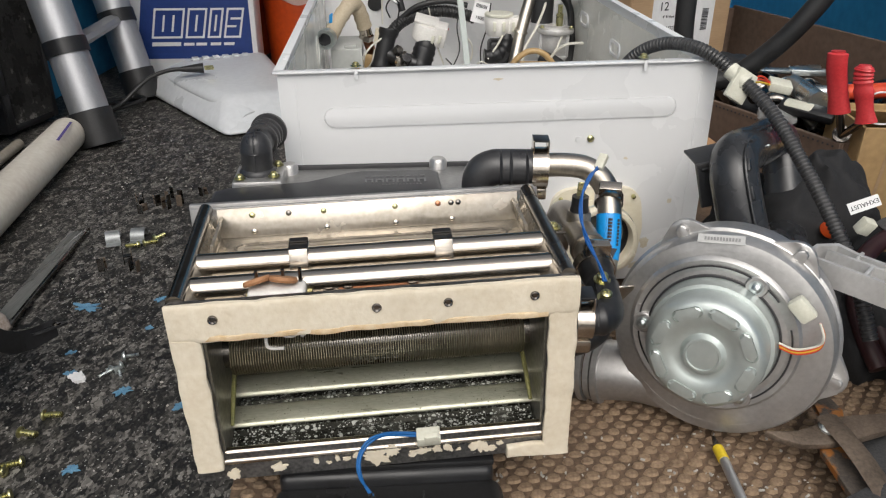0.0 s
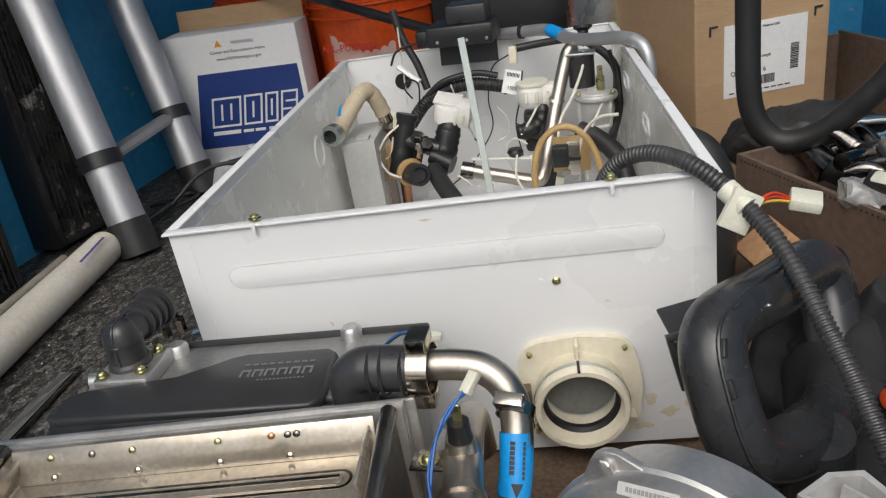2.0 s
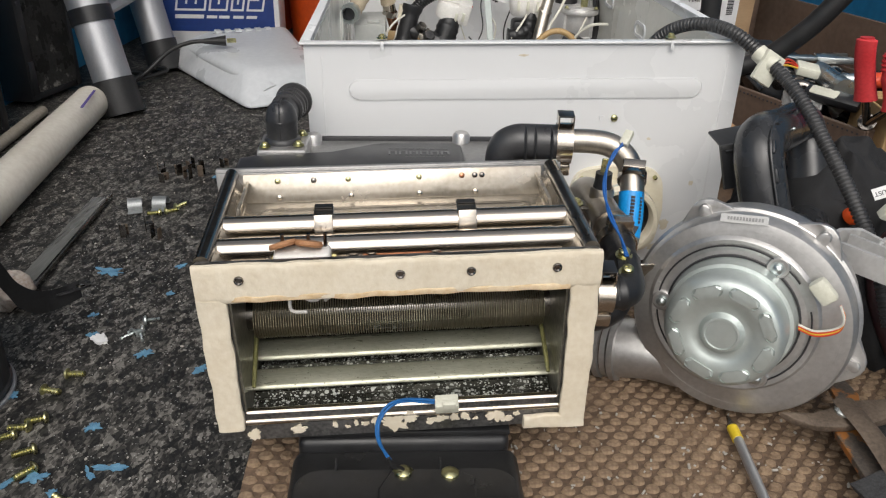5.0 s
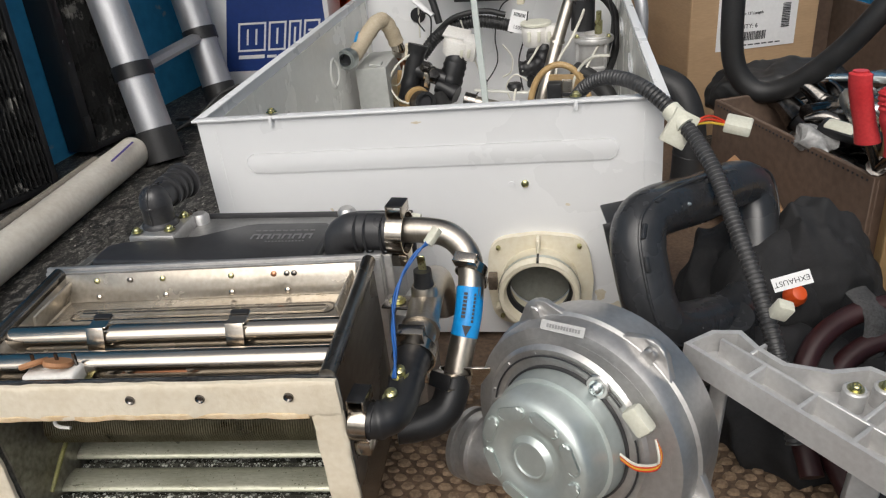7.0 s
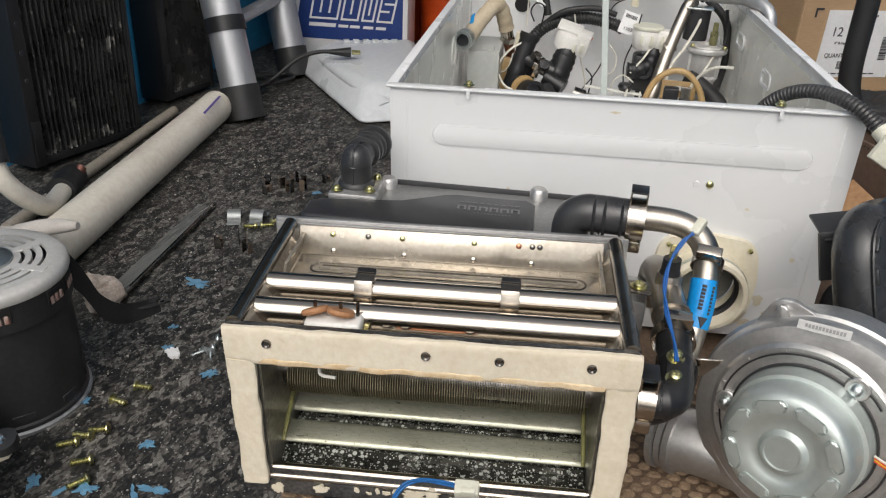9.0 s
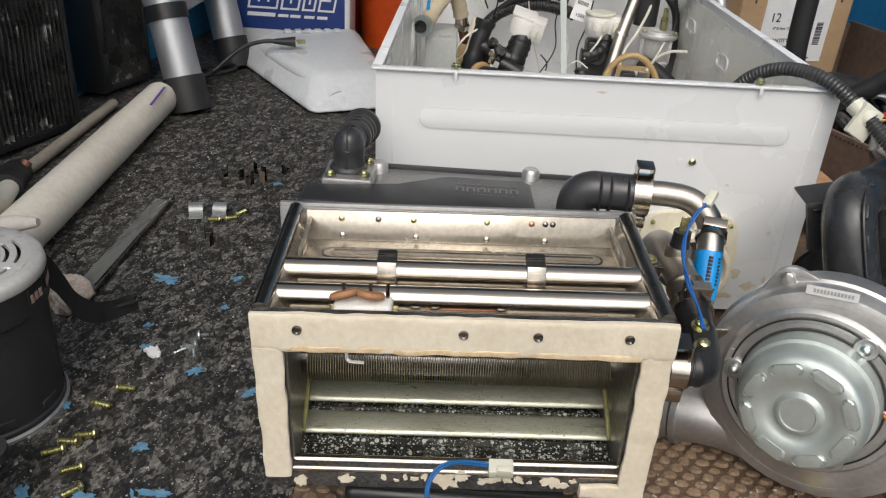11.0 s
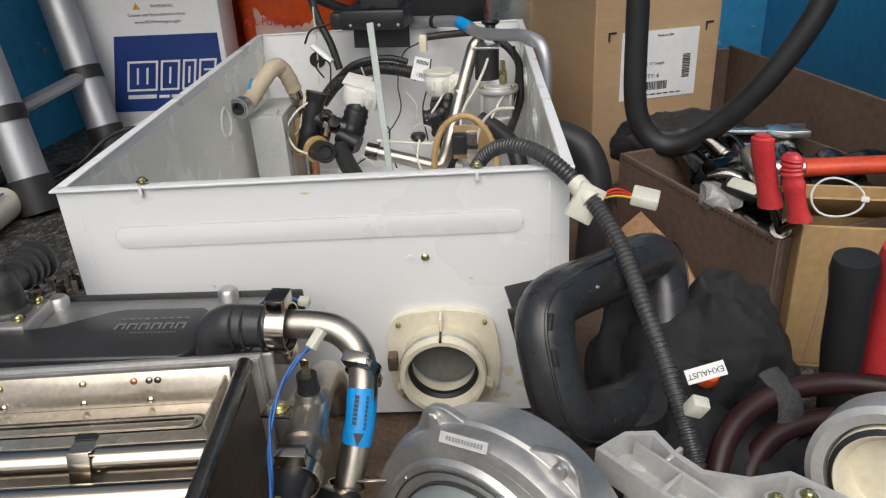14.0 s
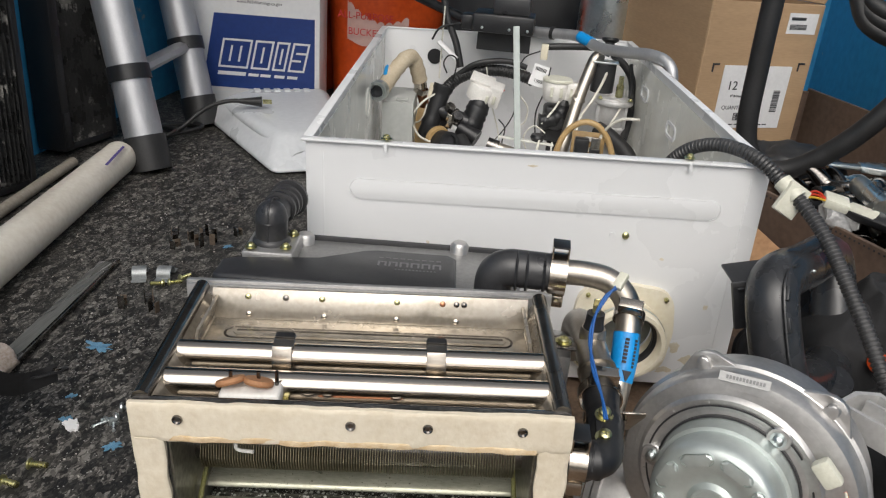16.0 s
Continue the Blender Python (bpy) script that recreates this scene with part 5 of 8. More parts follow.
part("tape_tag", box(B(), (0.022, 0.006, 0.030), pose(0.298, 0.784, 0.256, -10, 30, 10), 0.001), NYLON, cd, "folded white tape tag")
part("tape_wrap", sweep(B(), [(0.290, 0.797, 0.2685), (0.303, 0.784, 0.258)], 0.0084, 18), NYLON, cd, "white tape wrap")
plug = thing("wire_plug", Matrix(), "cream wire connector with red leads", "connector")
part("housing", box(B(), (0.022, 0.020, 0.009), pose(0.347, 0.812, 0.250, 10, 10, -10), 0.0015), NYLON, plug)
for i in range(3):
    part("lead", sweep(B(), smooth_path([(0.306, 0.786, 0.258), (0.322, 0.800, 0.256 + 0.003 * i), (0.340, 0.809 + 0.002 * i, 0.2505)], 5), 0.0011, 6), WIRE_RED if i else WIRE_YELLOW, plug)
tagx = thing("exhaust_tag", pose(0.377, 0.661, 0.185, 58, -22, 2) @ Matrix.Scale(0.78, 4), "white paper tag lettered EXHAUST", "tag")
part("paper", box(B(), (0.034, 0.013, 0.0006), Matrix(), 0.0002, 1), PAPER, tagx)
letters("EXHAUST", 0.0072, pose(0, 0, 0.0006, 0, 0, 180), INK, tagx)
solo("small_connector", box(B(), (0.012, 0.009, 0.014), Matrix(), 0.0015), NYLON, pose(0.368, 0.635, 0.176, 20, 20, 10), "small white plastic connector", "connector")

# ---- cast bracket by the blower ----
bk = thing("cast_bracket", pose(0.303, 0.598, 0.168, 2, 3, -14), "cast aluminium bracket with open pockets", "bracket")
RIM = [(0, 0), (0.145, -0.075), (0.165, -0.040), (0.150, 0.012), (0.112, 0.024), (0.090, 0.010), (0.064, 0.006), (0.046, 0.016), (0.032, 0.030), (0.014, 0.022)]
RIN = [(0.0045, 0.0015), (0.1425, -0.0695), (0.160, -0.0395), (0.1465, 0.0085), (0.112, 0.0195), (0.0915, 0.0062), (0.062, 0.0020), (0.0435, 0.0130), (0.031, 0.0250), (0.0165, 0.0190)]
part("rim", band(B(), RIM, RIN, -0.020), CAST_PALE, bk)
part("floor", prism(B(), RIN, 0.004, Matrix.Translation((0, 0, -0.0195))), CAST_PALE, bk)
FD, FN = Vector((0.888, -0.459, 0)), Vector((0.459, 0.888, 0))
for k, n, L, w in ((0.047, 0.013, 0.022, 0), (0.083, 0.013, 0.022, 0), (0.118, 0.013, 0.022, 0), (0.034, 0.034, 0.016, 0), (0.112, 0.040, 0.032, 0), (0.132, 0.048, 0.042, 0)):
    c = FD * k + FN * n
    part("web", box(B(), (L, 0.0030, 0.016), pose(c.x, c.y, -0.0085, 0, 0, 62.7), 0.0006, 1), CAST_PALE, bk)
c = FD * 0.078 + FN * 0.024
part("web", box(B(), (0.132, 0.0030, 0.016), pose(c.x, c.y, -0.0085, 0, 0, -27.3), 0.0006, 1), CAST_PALE, bk)
for x, y in ((0.105, -0.002), (0.122, 0.008), (0.138, -0.045)):
    part("screw_boss", lathe(B(), [(0.0075, -0.022), (0.0075, -0.002), (0.0065, -0.001), (0, -0.001)], pose(x, y, 0), 20), CAST_PALE, bk)
part("leg", span(B(), (0.02, 0.006, -0.145), (0.032, 0.018, -0.014), 0.003), CAST_PALE, bk)
part("leg", span(B(), (0.112, -0.035, -0.145), (0.130, -0.015, -0.014), 0.003), CAST_PALE, bk)
for x, y in ((0.105, -0.002), (0.122, 0.008), (0.138, -0.045)):
    screw("screw", bk, pose(x, y, 0.001), 0.0034)

# ring flange standing at the edge
rf = thing("round_flange", pose(0.484, 0.604, 0.152, 82, 0, -36) @ Matrix.Scale(1.12, 4), "cast aluminium ring flange with a cream plastic liner", "flange")
part("ring", lathe(B(), [(0.034, 0), (0.036, 0.010), (0.042, 0.012), (0.046, 0.010), (0.046, -0.012), (0.034, -0.012)], n=48, close=True), CAST_PALE, rf)
part("liner", lathe(B(), [(0.026, 0.008), (0.030, 0.013), (0.034, 0.010), (0.034, -0.03), (0.026, -0.03)], n=48, close=True), CREAM, rf)
part("ear", box(B(), (0.03, 0.05, 0.012), pose(0.02, 0.055, -0.004, 0, 0, -20), 0.004), CAST_PALE, rf)
part("foot", box(B(), (0.03, 0.02, 0.075), pose(0, -0.055, -0.045, -62), 0.004), CAST_PALE, rf)
part("liner_face", lathe(B(), [(0, -0.006), (0.022, -0.004), (0.0262, -0.006)], n=40), CREAM, rf)
part("dark_ring", lathe(B(), [(0.0305, 0.0132), (0.0335, 0.0112)], n=40), GREY_DARK, rf)

# ---- things at the near edge ----
bbx = thing("black_housing", pose(-0.092, 0.430, MAT_Z, 0, 0, 6), "black moulded plastic housing under the heat exchanger", "plastic housing")
HOUSING = material("dusty_black_plastic", (0.020, 0.020, 0.021), 0.34, 0, (0.012, 0.012, 0.012), 30, 1, 0.05, 400, wear=(0.45, 0.43, 0.40), wear_scale=260, wear_cut=0.755)
part("shell", span(B(), (0, 0.018, 0.0), (0.152, 0.17, 0.036), 0.006, 3), BLACK, bbx)
part("skirt", span(B(), (-0.004, -0.10, 0.0), (0.158, 0.024, 0.027), 0.010, 3), HOUSING, bbx)
part("panel", prism(B(), rounded(0.150, 0.085, 0.014, 5), 0.002, pose(0.077, -0.045, 0.0262), 0.001, 1), HOUSING, bbx)
part("panel", prism(B(), [(0.055, -0.085), (0.118, -0.085), (0.118, -0.012), (0.104, -0.004), (0.060, -0.006), (0.052, -0.022)], 0.003, Matrix.Translation((0.006, 0, 0.0275)), 0.0012, 1), HOUSING, bbx)
part("ridge", span(B(), (0.105, -0.090, 0.024), (0.150, -0.030, 0.031), 0.004, 2), BLACK, bbx)
for x in (0.028, 0.066, 0.1):
    part("tick", span(B(), (x, -0.003, 0.028), (x + 0.0012, 0.0012, 0.036), 0.0003, 1), GREY_DARK, bbx)
for x, y in ((0.075, -0.008), (0.107, -0.010)):
    part("stud", lathe(B(), [(0, 0.0085), (0.0035, 0.0082), (0.0060, 0.0062), (0.0064, 0.0040), (0.0080, 0.0035), (0.0085, 0)], pose(x, y, 0.026), 18), BRASS, bbx, "yellow-zinc pan-head screw")
part("spacer", span(B(), (0.0, 0.022, 0.036), (0.152, 0.16, 0.0405), 0.001), BLACK, bbx)
fw = thing("lead_wire", Matrix(), "two blue leads with a white plug hanging over the flange", "wire")
part("plug_body", box(B(), (0.016, 0.010, 0.009), pose(0.011, 0.4465, 0.1005, 20, -4, 6), 0.0012), NYLON, fw, "white plug")
part("plug_rib", box(B(), (0.009, 0.0035, 0.0095), pose(0.013, 0.4415, 0.1025, 20, -4, 6), 0.0006), NYLON, fw)
for i in range(2):
    part("strand", sweep(B(), smooth_path([(0.005, 0.4465, 0.1005 + 0.0022 * i), (-0.006, 0.4445, 0.1025 + 0.0022 * i), (-0.0185, 0.440, 0.1055 + 0.0015 * i), (-0.0275 - 0.001 * i, 0.434, 0.1035 + 0.002 * i), (-0.0325 - 0.0015 * i, 0.428, 0.096), (-0.0315 - 0.001 * i, 0.422, 0.086), (-0.0255 + 0.0015 * i, 0.4185, 0.074)], 6), 0.00095, 8), LEAD_BLUE, fw)

part("sleeve", sweep(B(), smooth_path([(-0.0260, 0.4180, 0.076), (-0.0225, 0.4205, 0.067), (-0.0185, 0.4260, 0.060), (-0.0170, 0.4295, 0.0555)], 6), 0.0017, 10), BLACK_SOFT, fw, "black sleeve over the leads")

# ---- pliers, screwdriver and dark clutter on the near side ----
sd = thing("screwdriver", pose(0.238, 0.540, MAT_Z + 0.007, 0, 0, -4), "screwdriver with a grey shaft and yellow collar", "screwdriver")
part("shaft", sweep(B(), [(0.010, -0.13, 0.002), (0.002, -0.02, 0.0)], 0.0038, 12), ALU, sd)
part("collar", sweep(B(), [(0.0025, -0.028, 0.0), (0.0008, -0.014, 0.0)], 0.0044, 12), material("yellow_band", (0.75, 0.55, 0.03), 0.5), sd, "yellow band")
part("tip", sweep(B(), [(0.0008, -0.015, 0), (0, 0, 0)], lambda s: 0.0036 - 0.16 * s, 8), STEEL_DARK, sd)


def pliers(name, m, mat, grip=None, length=0.2, label="", opened=9.0):
    """Two crossing levers on a rivet: jaws, handles, grips."""
    p = thing(name, m, label, "pliers")
    for s in (-1, 1):
        prof = smooth_path([(0, s * 0.004, 0), (0.018, s * 0.010, 0), (0.034, s * 0.006, 0), (0.050, s * 0.002, 0)], 5)
        part("jaw", sweep(B(), prof, lambda w: 0.0095 - 0.09 * w, 10, squash=(1, 0.55)), mat, p)
        h = smooth_path([(0, s * 0.003, 0), (-0.03, -s * 0.012, 0), (-0.08, -s * 0.019, 0), (-length + 0.05, -s * 0.016, 0)], 5)
        part("handle", sweep(B(), h, 0.0058, 10, squash=(1, 0.8)), mat, p)
        if grip:
            g = smooth_path([(-0.045, -s * 0.016, 0), (-0.08, -s * 0.0195, 0), (-length + 0.045, -s * 0.016, 0), (-length + 0.035, -s * 0.0155, 0)], 6)
            part("grip", sweep(B(), g, lambda w: 0.0085 + 0.0008 * math.sin(w * 900), 12), grip, p)
    part("rivet", lathe(B(), [(0, 0.008), (0.006, 0.0075), (0.0085, 0.006), (0.0085, -0.006), (0, -0.006)], n=20), PLATE, p)
    return p


sj = thing("slip_joint_pliers", pose(0.316, 0.520, 0.050, 2, 0, 13) @ Matrix.Scale(0.85, 4), "rusty flat steel slip-joint pliers", "pliers")
part("lever", prism(B(), [(-0.058, 0.008), (-0.050, -0.004), (-0.034, -0.014), (-0.010, -0.018), (0.02, -0.016), (0.06, -0.010), (0.12, -0.008), (0.12, 0.006), (0.06, 0.010), (0.02, 0.013), (0.004, 0.012), (-0.012, 0.004), (-0.030, 0.001), (-0.044, 0.006)], 0.007, Matrix(), 0.0015), RUST, sj)
RUST_PLATE = material("rusted_lever_steel", (0.16, 0.13, 0.105), 0.5, 0.5, (0.075, 0.065, 0.058), 40, 1, 0.3, 500, wear=(0.42, 0.17, 0.045), wear_scale=30, wear_cut=0.50)
part("lever", prism(B(), [(0.006, 0.070), (0.020, 0.072), (0.030, 0.058), (0.034, 0.036), (0.024, 0.010), (0.018, -0.02), (0.012, -0.07), (0.004, -0.11), (-0.012, -0.11), (-0.012, -0.07), (-0.013, -0.02), (-0.008, 0.004), (0.010, 0.030), (0.012, 0.050)], 0.006, pose(0, 0, -0.0075, 0, 0, -10), 0.0015), RUST_PLATE, sj, "orange rusted lower lever")
part("rivet", lathe(B(), [(0, 0.012), (0.006, 0.0115), (0.0088, 0.009), (0.0088, 0.006)], n=24), PLATE, sj, "bright pivot rivet")
bag = thing("tool_bag", Matrix(), "black webbing tool bag slumped on the mat", "bag")
b = span(B(), (0.325, 0.34, MAT_Z), (0.60, 0.56, MAT_Z + 0.022), 0.010, 2)
cut(b, 3)
part("panel", rough_up(b, 0.014, 14, 3), WEB, bag)
part("strap", sweep(B(), smooth_path([(0.30, 0.44, 0.045), (0.345, 0.452, 0.056), (0.40, 0.44, 0.05), (0.46, 0.40, 0.05)], 6), 0.014, 8, squash=(1, 0.14)), WEB, bag)
part("buckle_strap", sweep(B(), smooth_path([(0.318, 0.53, 0.06), (0.325, 0.49, 0.058), (0.330, 0.445, 0.052), (0.335, 0.40, 0.05)], 6), 0.009, 8, squash=(1, 0.2)), RUST, bag, "rust-stained metal strip")
cl = thing("black_jacket", Matrix(), "crumpled black cloth jacket", "clothing")
def crumple(c, size, seed, fold=0.3, sub_=5):
    """A heap of cloth: a lump pulled into ridged folds."""
    b = bmesh.new()
    bmesh.ops.create_icosphere(b, subdivisions=sub_, radius=1, matrix=Matrix.Translation(c) @ Matrix.Diagonal((*size, 1)))
    o = Vector(c)
    for v in b.verts:
        d = v.co - o
        p = v.co * 14 + Vector((seed, seed, 0))
        f = 0.95 + 0.28 * noise.noise(p * 0.6) + fold * (0.42 - abs(noise.noise(Vector((p.x * 1.5 + p.z * 0.5, p.y * 1.5, p.z * 0.7)))) * 1.3) + 0.07 * (0.3 - abs(noise.noise(Vector((p.x * 2.8, p.y * 2.8 + 4, p.z * 1.4)))) * 1.5) + 0.04 * noise.noise(p * 5.3)
        v.co = o + d * f
        v.co.z = max(v.co.z, 0.012)
    return b


part("cloth", crumple((0.422, 0.818, 0.075), (0.074, 0.058, 0.108), 1.0, 0.3, 6), CLOTH, cl, smooth=80)
part("fold", crumple((0.385, 0.790, 0.070), (0.050, 0.045, 0.075), 4.0), CLOTH, cl, smooth=80)
part("fold", crumple((0.352, 0.845, 0.070), (0.050, 0.045, 0.075), 5.0), CLOTH, cl, smooth=80)
part("sleeve", crumple((0.40, 0.700, 0.045), (0.075, 0.065, 0.055), 7.0), CLOTH, cl, smooth=80)
part("sleeve", crumple((0.47, 0.70, 0.050), (0.06, 0.09, 0.050), 9.0), CLOTH, cl, smooth=80)
part("hem", sweep(B(), smooth_path([(0.36, 0.775, 0.128), (0.39, 0.76, 0.132), (0.42, 0.775, 0.120)], 8), 0.0035, 8), CLOTH, cl)
mh = thing("maroon_hose", Matrix(), "coiled maroon rubber hose", "hose")
part("coil", sweep(B(), smooth_path([(0.54, 0.735, 0.128), (0.49, 0.735, 0.130), (0.440, 0.720, 0.126), (0.405, 0.690, 0.110), (0.392, 0.650, 0.080), (0.400, 0.61, 0.05)], 8), 0.0086, 14), MAROON, mh)
part("coil", sweep(B(), smooth_path([(0.54, 0.715, 0.112), (0.49, 0.715, 0.113), (0.445, 0.700, 0.108), (0.420, 0.675, 0.092), (0.412, 0.640, 0.065), (0.425, 0.60, 0.045)], 8), 0.0086, 14), MAROON, mh)
part("tie", sweep(B(), smooth_path([(0.440, 0.735, 0.138), (0.452, 0.715, 0.128), (0.450, 0.700, 0.108), (0.440, 0.695, 0.095)], 6), 0.0065, 10, squash=(1.6, 0.7)), WEB, mh, "black cloth tie")
bh2 = thing("black_cable_coil", Matrix(), "black rubber cable beneath the hoses", "cable")
for k in range(3):
    part("turn", sweep(B(), smooth_path([(0.455 + 0.012 * k, 0.66, 0.10 - 0.004 * k), (0.44 + 0.013 * k, 0.63, 0.085), (0.435 + 0.014 * k, 0.60, 0.06), (0.445 + 0.014 * k, 0.57, 0.04)], 6), 0.0065, 10), BLACK_SOFT, bh2)

fh = thing("fat_rubber_hose", Matrix(), "fat black rubber hose bent down beside the case", "hose")
part("bend", sweep(B(), smooth_path([(0.262, 1.15, 0.200), (0.285, 1.14, 0.196), (0.308, 1.13, 0.184), (0.322, 1.12, 0.150), (0.324, 1.11, 0.100), (0.318, 1.10, 0.022)], 8), 0.0205, 20), BLACK_SOFT, fh)
for q in ((0.321, 1.1215, 0.155), (0.3245, 1.112, 0.112)):
    part("ridge", lathe(B(), [(0.0203, -0.002), (0.0214, 0), (0.0203, 0.002)], pose(*q, 4, 6), 24), BLACK_SOFT, fh)

# ---- boxes and tools on the far right ----
def open_carton(name, m, w, d, h, mat, label, t=0.005, flaps=(), inner=None, category="box"):
    """A carton of four thick sides and a base; flaps: side and angle."""
    c = thing(name, m, label, category)
    part("base", span(B(), (0, 0, 0), (w, d, t)), mat, c)
    part("side", span(B(), (0, 0, t), (w, t, h), 0.001, 1), mat, c)
    part("side", span(B(), (0, d - t, t), (w, d, h), 0.001, 1), mat, c)
    part("side", span(B(), (0, t, t), (t, d - t, h), 0.001, 1), mat, c)
    part("side", span(B(), (w - t, t, t), (w, d - t, h), 0.001, 1), mat, c)
    for s, a, q in flaps:
        if s == "f":
            part("flap", span(B(), (0.002, -q, 0), (w - 0.002, 0, t), 0.001, 1, pose(0, 0.002, h, a)), mat, c)
        if s == "b":
            part("flap", span(B(), (0.002, 0, 0), (w - 0.002, q, t), 0.001, 1, pose(0, d - 0.002, h, -a)), mat, c)
        if s == "l":
            part("flap", span(B(), (-q, 0.002, 0), (0, d - 0.002, t), 0.001, 1, pose(0.002, 0, h, 0, -a)), mat, c)
        if s == "r":
            part("flap", span(B(), (0, 0.002, 0), (q, d - 0.002, t), 0.001, 1, pose(w - 0.002, 0, h, 0, a)), mat, c)
    return c


tb = open_carton("tool_carton", pose(0.362, 1.262, 0.0, 0, 0, -63), 0.318, 0.27, 0.137, CARD_DARK, "oil-darkened open cardboard tray full of tools", 0.006)
cs = thing("cardboard_sheet", pose(0.575, 1.665, 0.0, 0, 0, -72), "oil-darkened cardboard side standing behind the tools", "cardboard")
part("sheet", span(B(), (0, 0, 0), (0.55, 0.006, 0.205), 0.001, 1), CARD_DARK, cs)
part("folded_edge", span(B(), (0.0, -0.03, 0), (0.006, 0, 0.200), 0.001, 1), CARD_DARK, cs)
b = B()
for i in range(40):
    box(b, (0.0022, 0.0008, 0.0022), pose(0.012 + i * 0.0076, -0.0006, 0.131))
part("perforation", b, INK, tb, "row of small punched holes", smooth=0)
rc = open_carton("tan_carton", pose(0.520, 0.955, 0.0, 0, 0, -4), 0.26, 0.12, 0.165, TANCARD, "tan cardboard carton with worn open top", 0.004)
part("tape", box(B(), (0.004, 0.0008, 0.16), pose(0.03, -0.0006, 0.085, 0, 4), 0.0002, 1), CARDBOARD, rc)
part("inner_flap", box(B(), (0.25, 0.003, 0.06), pose(0.13, 0.09, 0.15, 50), 0.001), TANCARD, rc)
bb = open_carton("shipping_carton", pose(0.332, 1.483, 0.0, 0, 0, 23.6), 0.225, 0.30, 0.365, CARDBOARD, "brown cardboard shipping carton with white labels", 0.004, (("b", -20, 0.1), ("r", -60, 0.09)))
part("red_lining", span(B(), (0.01, 0.01, 0.30), (0.215, 0.29, 0.335), 0.004), material("dark_red_felt", (0.06, 0.008, 0.012), 0.9), bb, "dark red contents")
lb = part("shipping_label", span(B(), (0.047, -0.0012, 0.146), (0.187, -0.0002, 0.258)), PAPER, bb, "white printed shipping label")
letters("12", 0.022, pose(0.071, -0.0016, 0.222, 90), INK, lb)
letters("QUANTITY: 6", 0.010, pose(0.088, -0.0016, 0.183, 90), INK, lb)
letters("4\" B-Vent 12\" Length", 0.0065, pose(0.098, -0.0016, 0.204, 90), INK, lb)
letters("Made in USA", 0.0055, pose(0.125, -0.0016, 0.249, 90), INK, lb)
b = B()
rnd = random.Random(2)
x = 0.086
while x < 0.132:
    w = rnd.choice((0.0007, 0.0012, 0.0018))
    span(b, (x, -0.0018, 0.160), (x + w, -0.0012, 0.174))
    x += w + rnd.choice((0.0007, 0.0012))
z = 0.176
while z < 0.215:
    w = rnd.choice((0.0007, 0.0012, 0.0018))
    span(b, (0.160, -0.0018, z), (0.174, -0.0012, z + w))
    z += w + rnd.choice((0.0007, 0.0012))
for i in range(9):
    span(b, (0.056 + 0.012 * i, -0.0018, 0.1515), (0.065 + 0.012 * i, -0.0012, 0.1535))
tagged(part("printed_bars", b, INK, lb, smooth=0), "printed bars", kind="stuff")
lb2 = part("small_label", span(B(), (0.155, -0.0012, 0.315), (0.215, -0.0002, 0.350)), PAPER, bb, "small white label")
b = B()
for i in range(16):
    span(b, (0.160 + 0.0022 * i, -0.0018, 0.322), (0.1612 + 0.0022 * i, -0.0012, 0.331))
span(b, (0.160, -0.0018, 0.338), (0.19, -0.0012, 0.343))
tagged(part("printed_bars", b, INK, lb2, smooth=0), kind="stuff")
for p in ((0.022, -0.0008, 0.258), (0.198, -0.0008, 0.262)):
    b = B()
    span(b, (p[0], -0.0014, p[2]), (p[0] + 0.014, -0.0004, p[2] + 0.003))
    span(b, (p[0], -0.0014, p[2] - 0.012), (p[0] + 0.003, -0.0004, p[2]))
    part("corner_mark", b, INK, bb, smooth=0)

ct = thing("cable_tie", pose(0.560, 1.005, 0.176, 70, 0, -20), "white plastic cable tie looped among the tools", "cable tie")
part("loop", sweep(B(), [Vector((0.020 * math.cos(q) * (1.5 if math.cos(q) > 0 else 1), 0.020 * math.sin(q), 0)) for q in [2 * math.pi * i / 28 for i in range(28)]], 0.0012, 6, True), PAPER, ct)
part("head", box(B(), (0.008, 0.006, 0.005), pose(0.030, 0.002, 0), 0.001), PAPER, ct)

hs = thing("heavy_hose", Matrix(), "thick black rubber hose hanging in a loop", "hose")
part("loop", sweep(B(), smooth_path([(0.372, 1.30, 0.62), (0.376, 1.30, 0.45), (0.378, 1.30, 0.30), (0.384, 1.30, 0.19), (0.41, 1.295, 0.145), (0.445, 1.285, 0.142), (0.485, 1.27, 0.170), (0.53, 1.25, 0.225), (0.575, 1.24, 0.30), (0.60, 1.24, 0.37), (0.615, 1.24, 0.5)], 8), 0.0155, 18), BLACK_SOFT, hs)
for k in range(3):
    part("coil", sweep(B(), smooth_path([(0.56, 1.52 + 0.02 * k, 0.40 + 0.02 * k), (0.59, 1.5, 0.345 + 0.016 * k), (0.66, 1.46, 0.325 + 0.02 * k), (0.74, 1.40, 0.36 + 0.02 * k), (0.76, 1.38, 0.46)], 8), 0.014, 14), BLACK_SOFT, hs)

rp = thing("red_handled_pliers", Matrix(), "pliers with two red grips standing in the tray", "pliers")
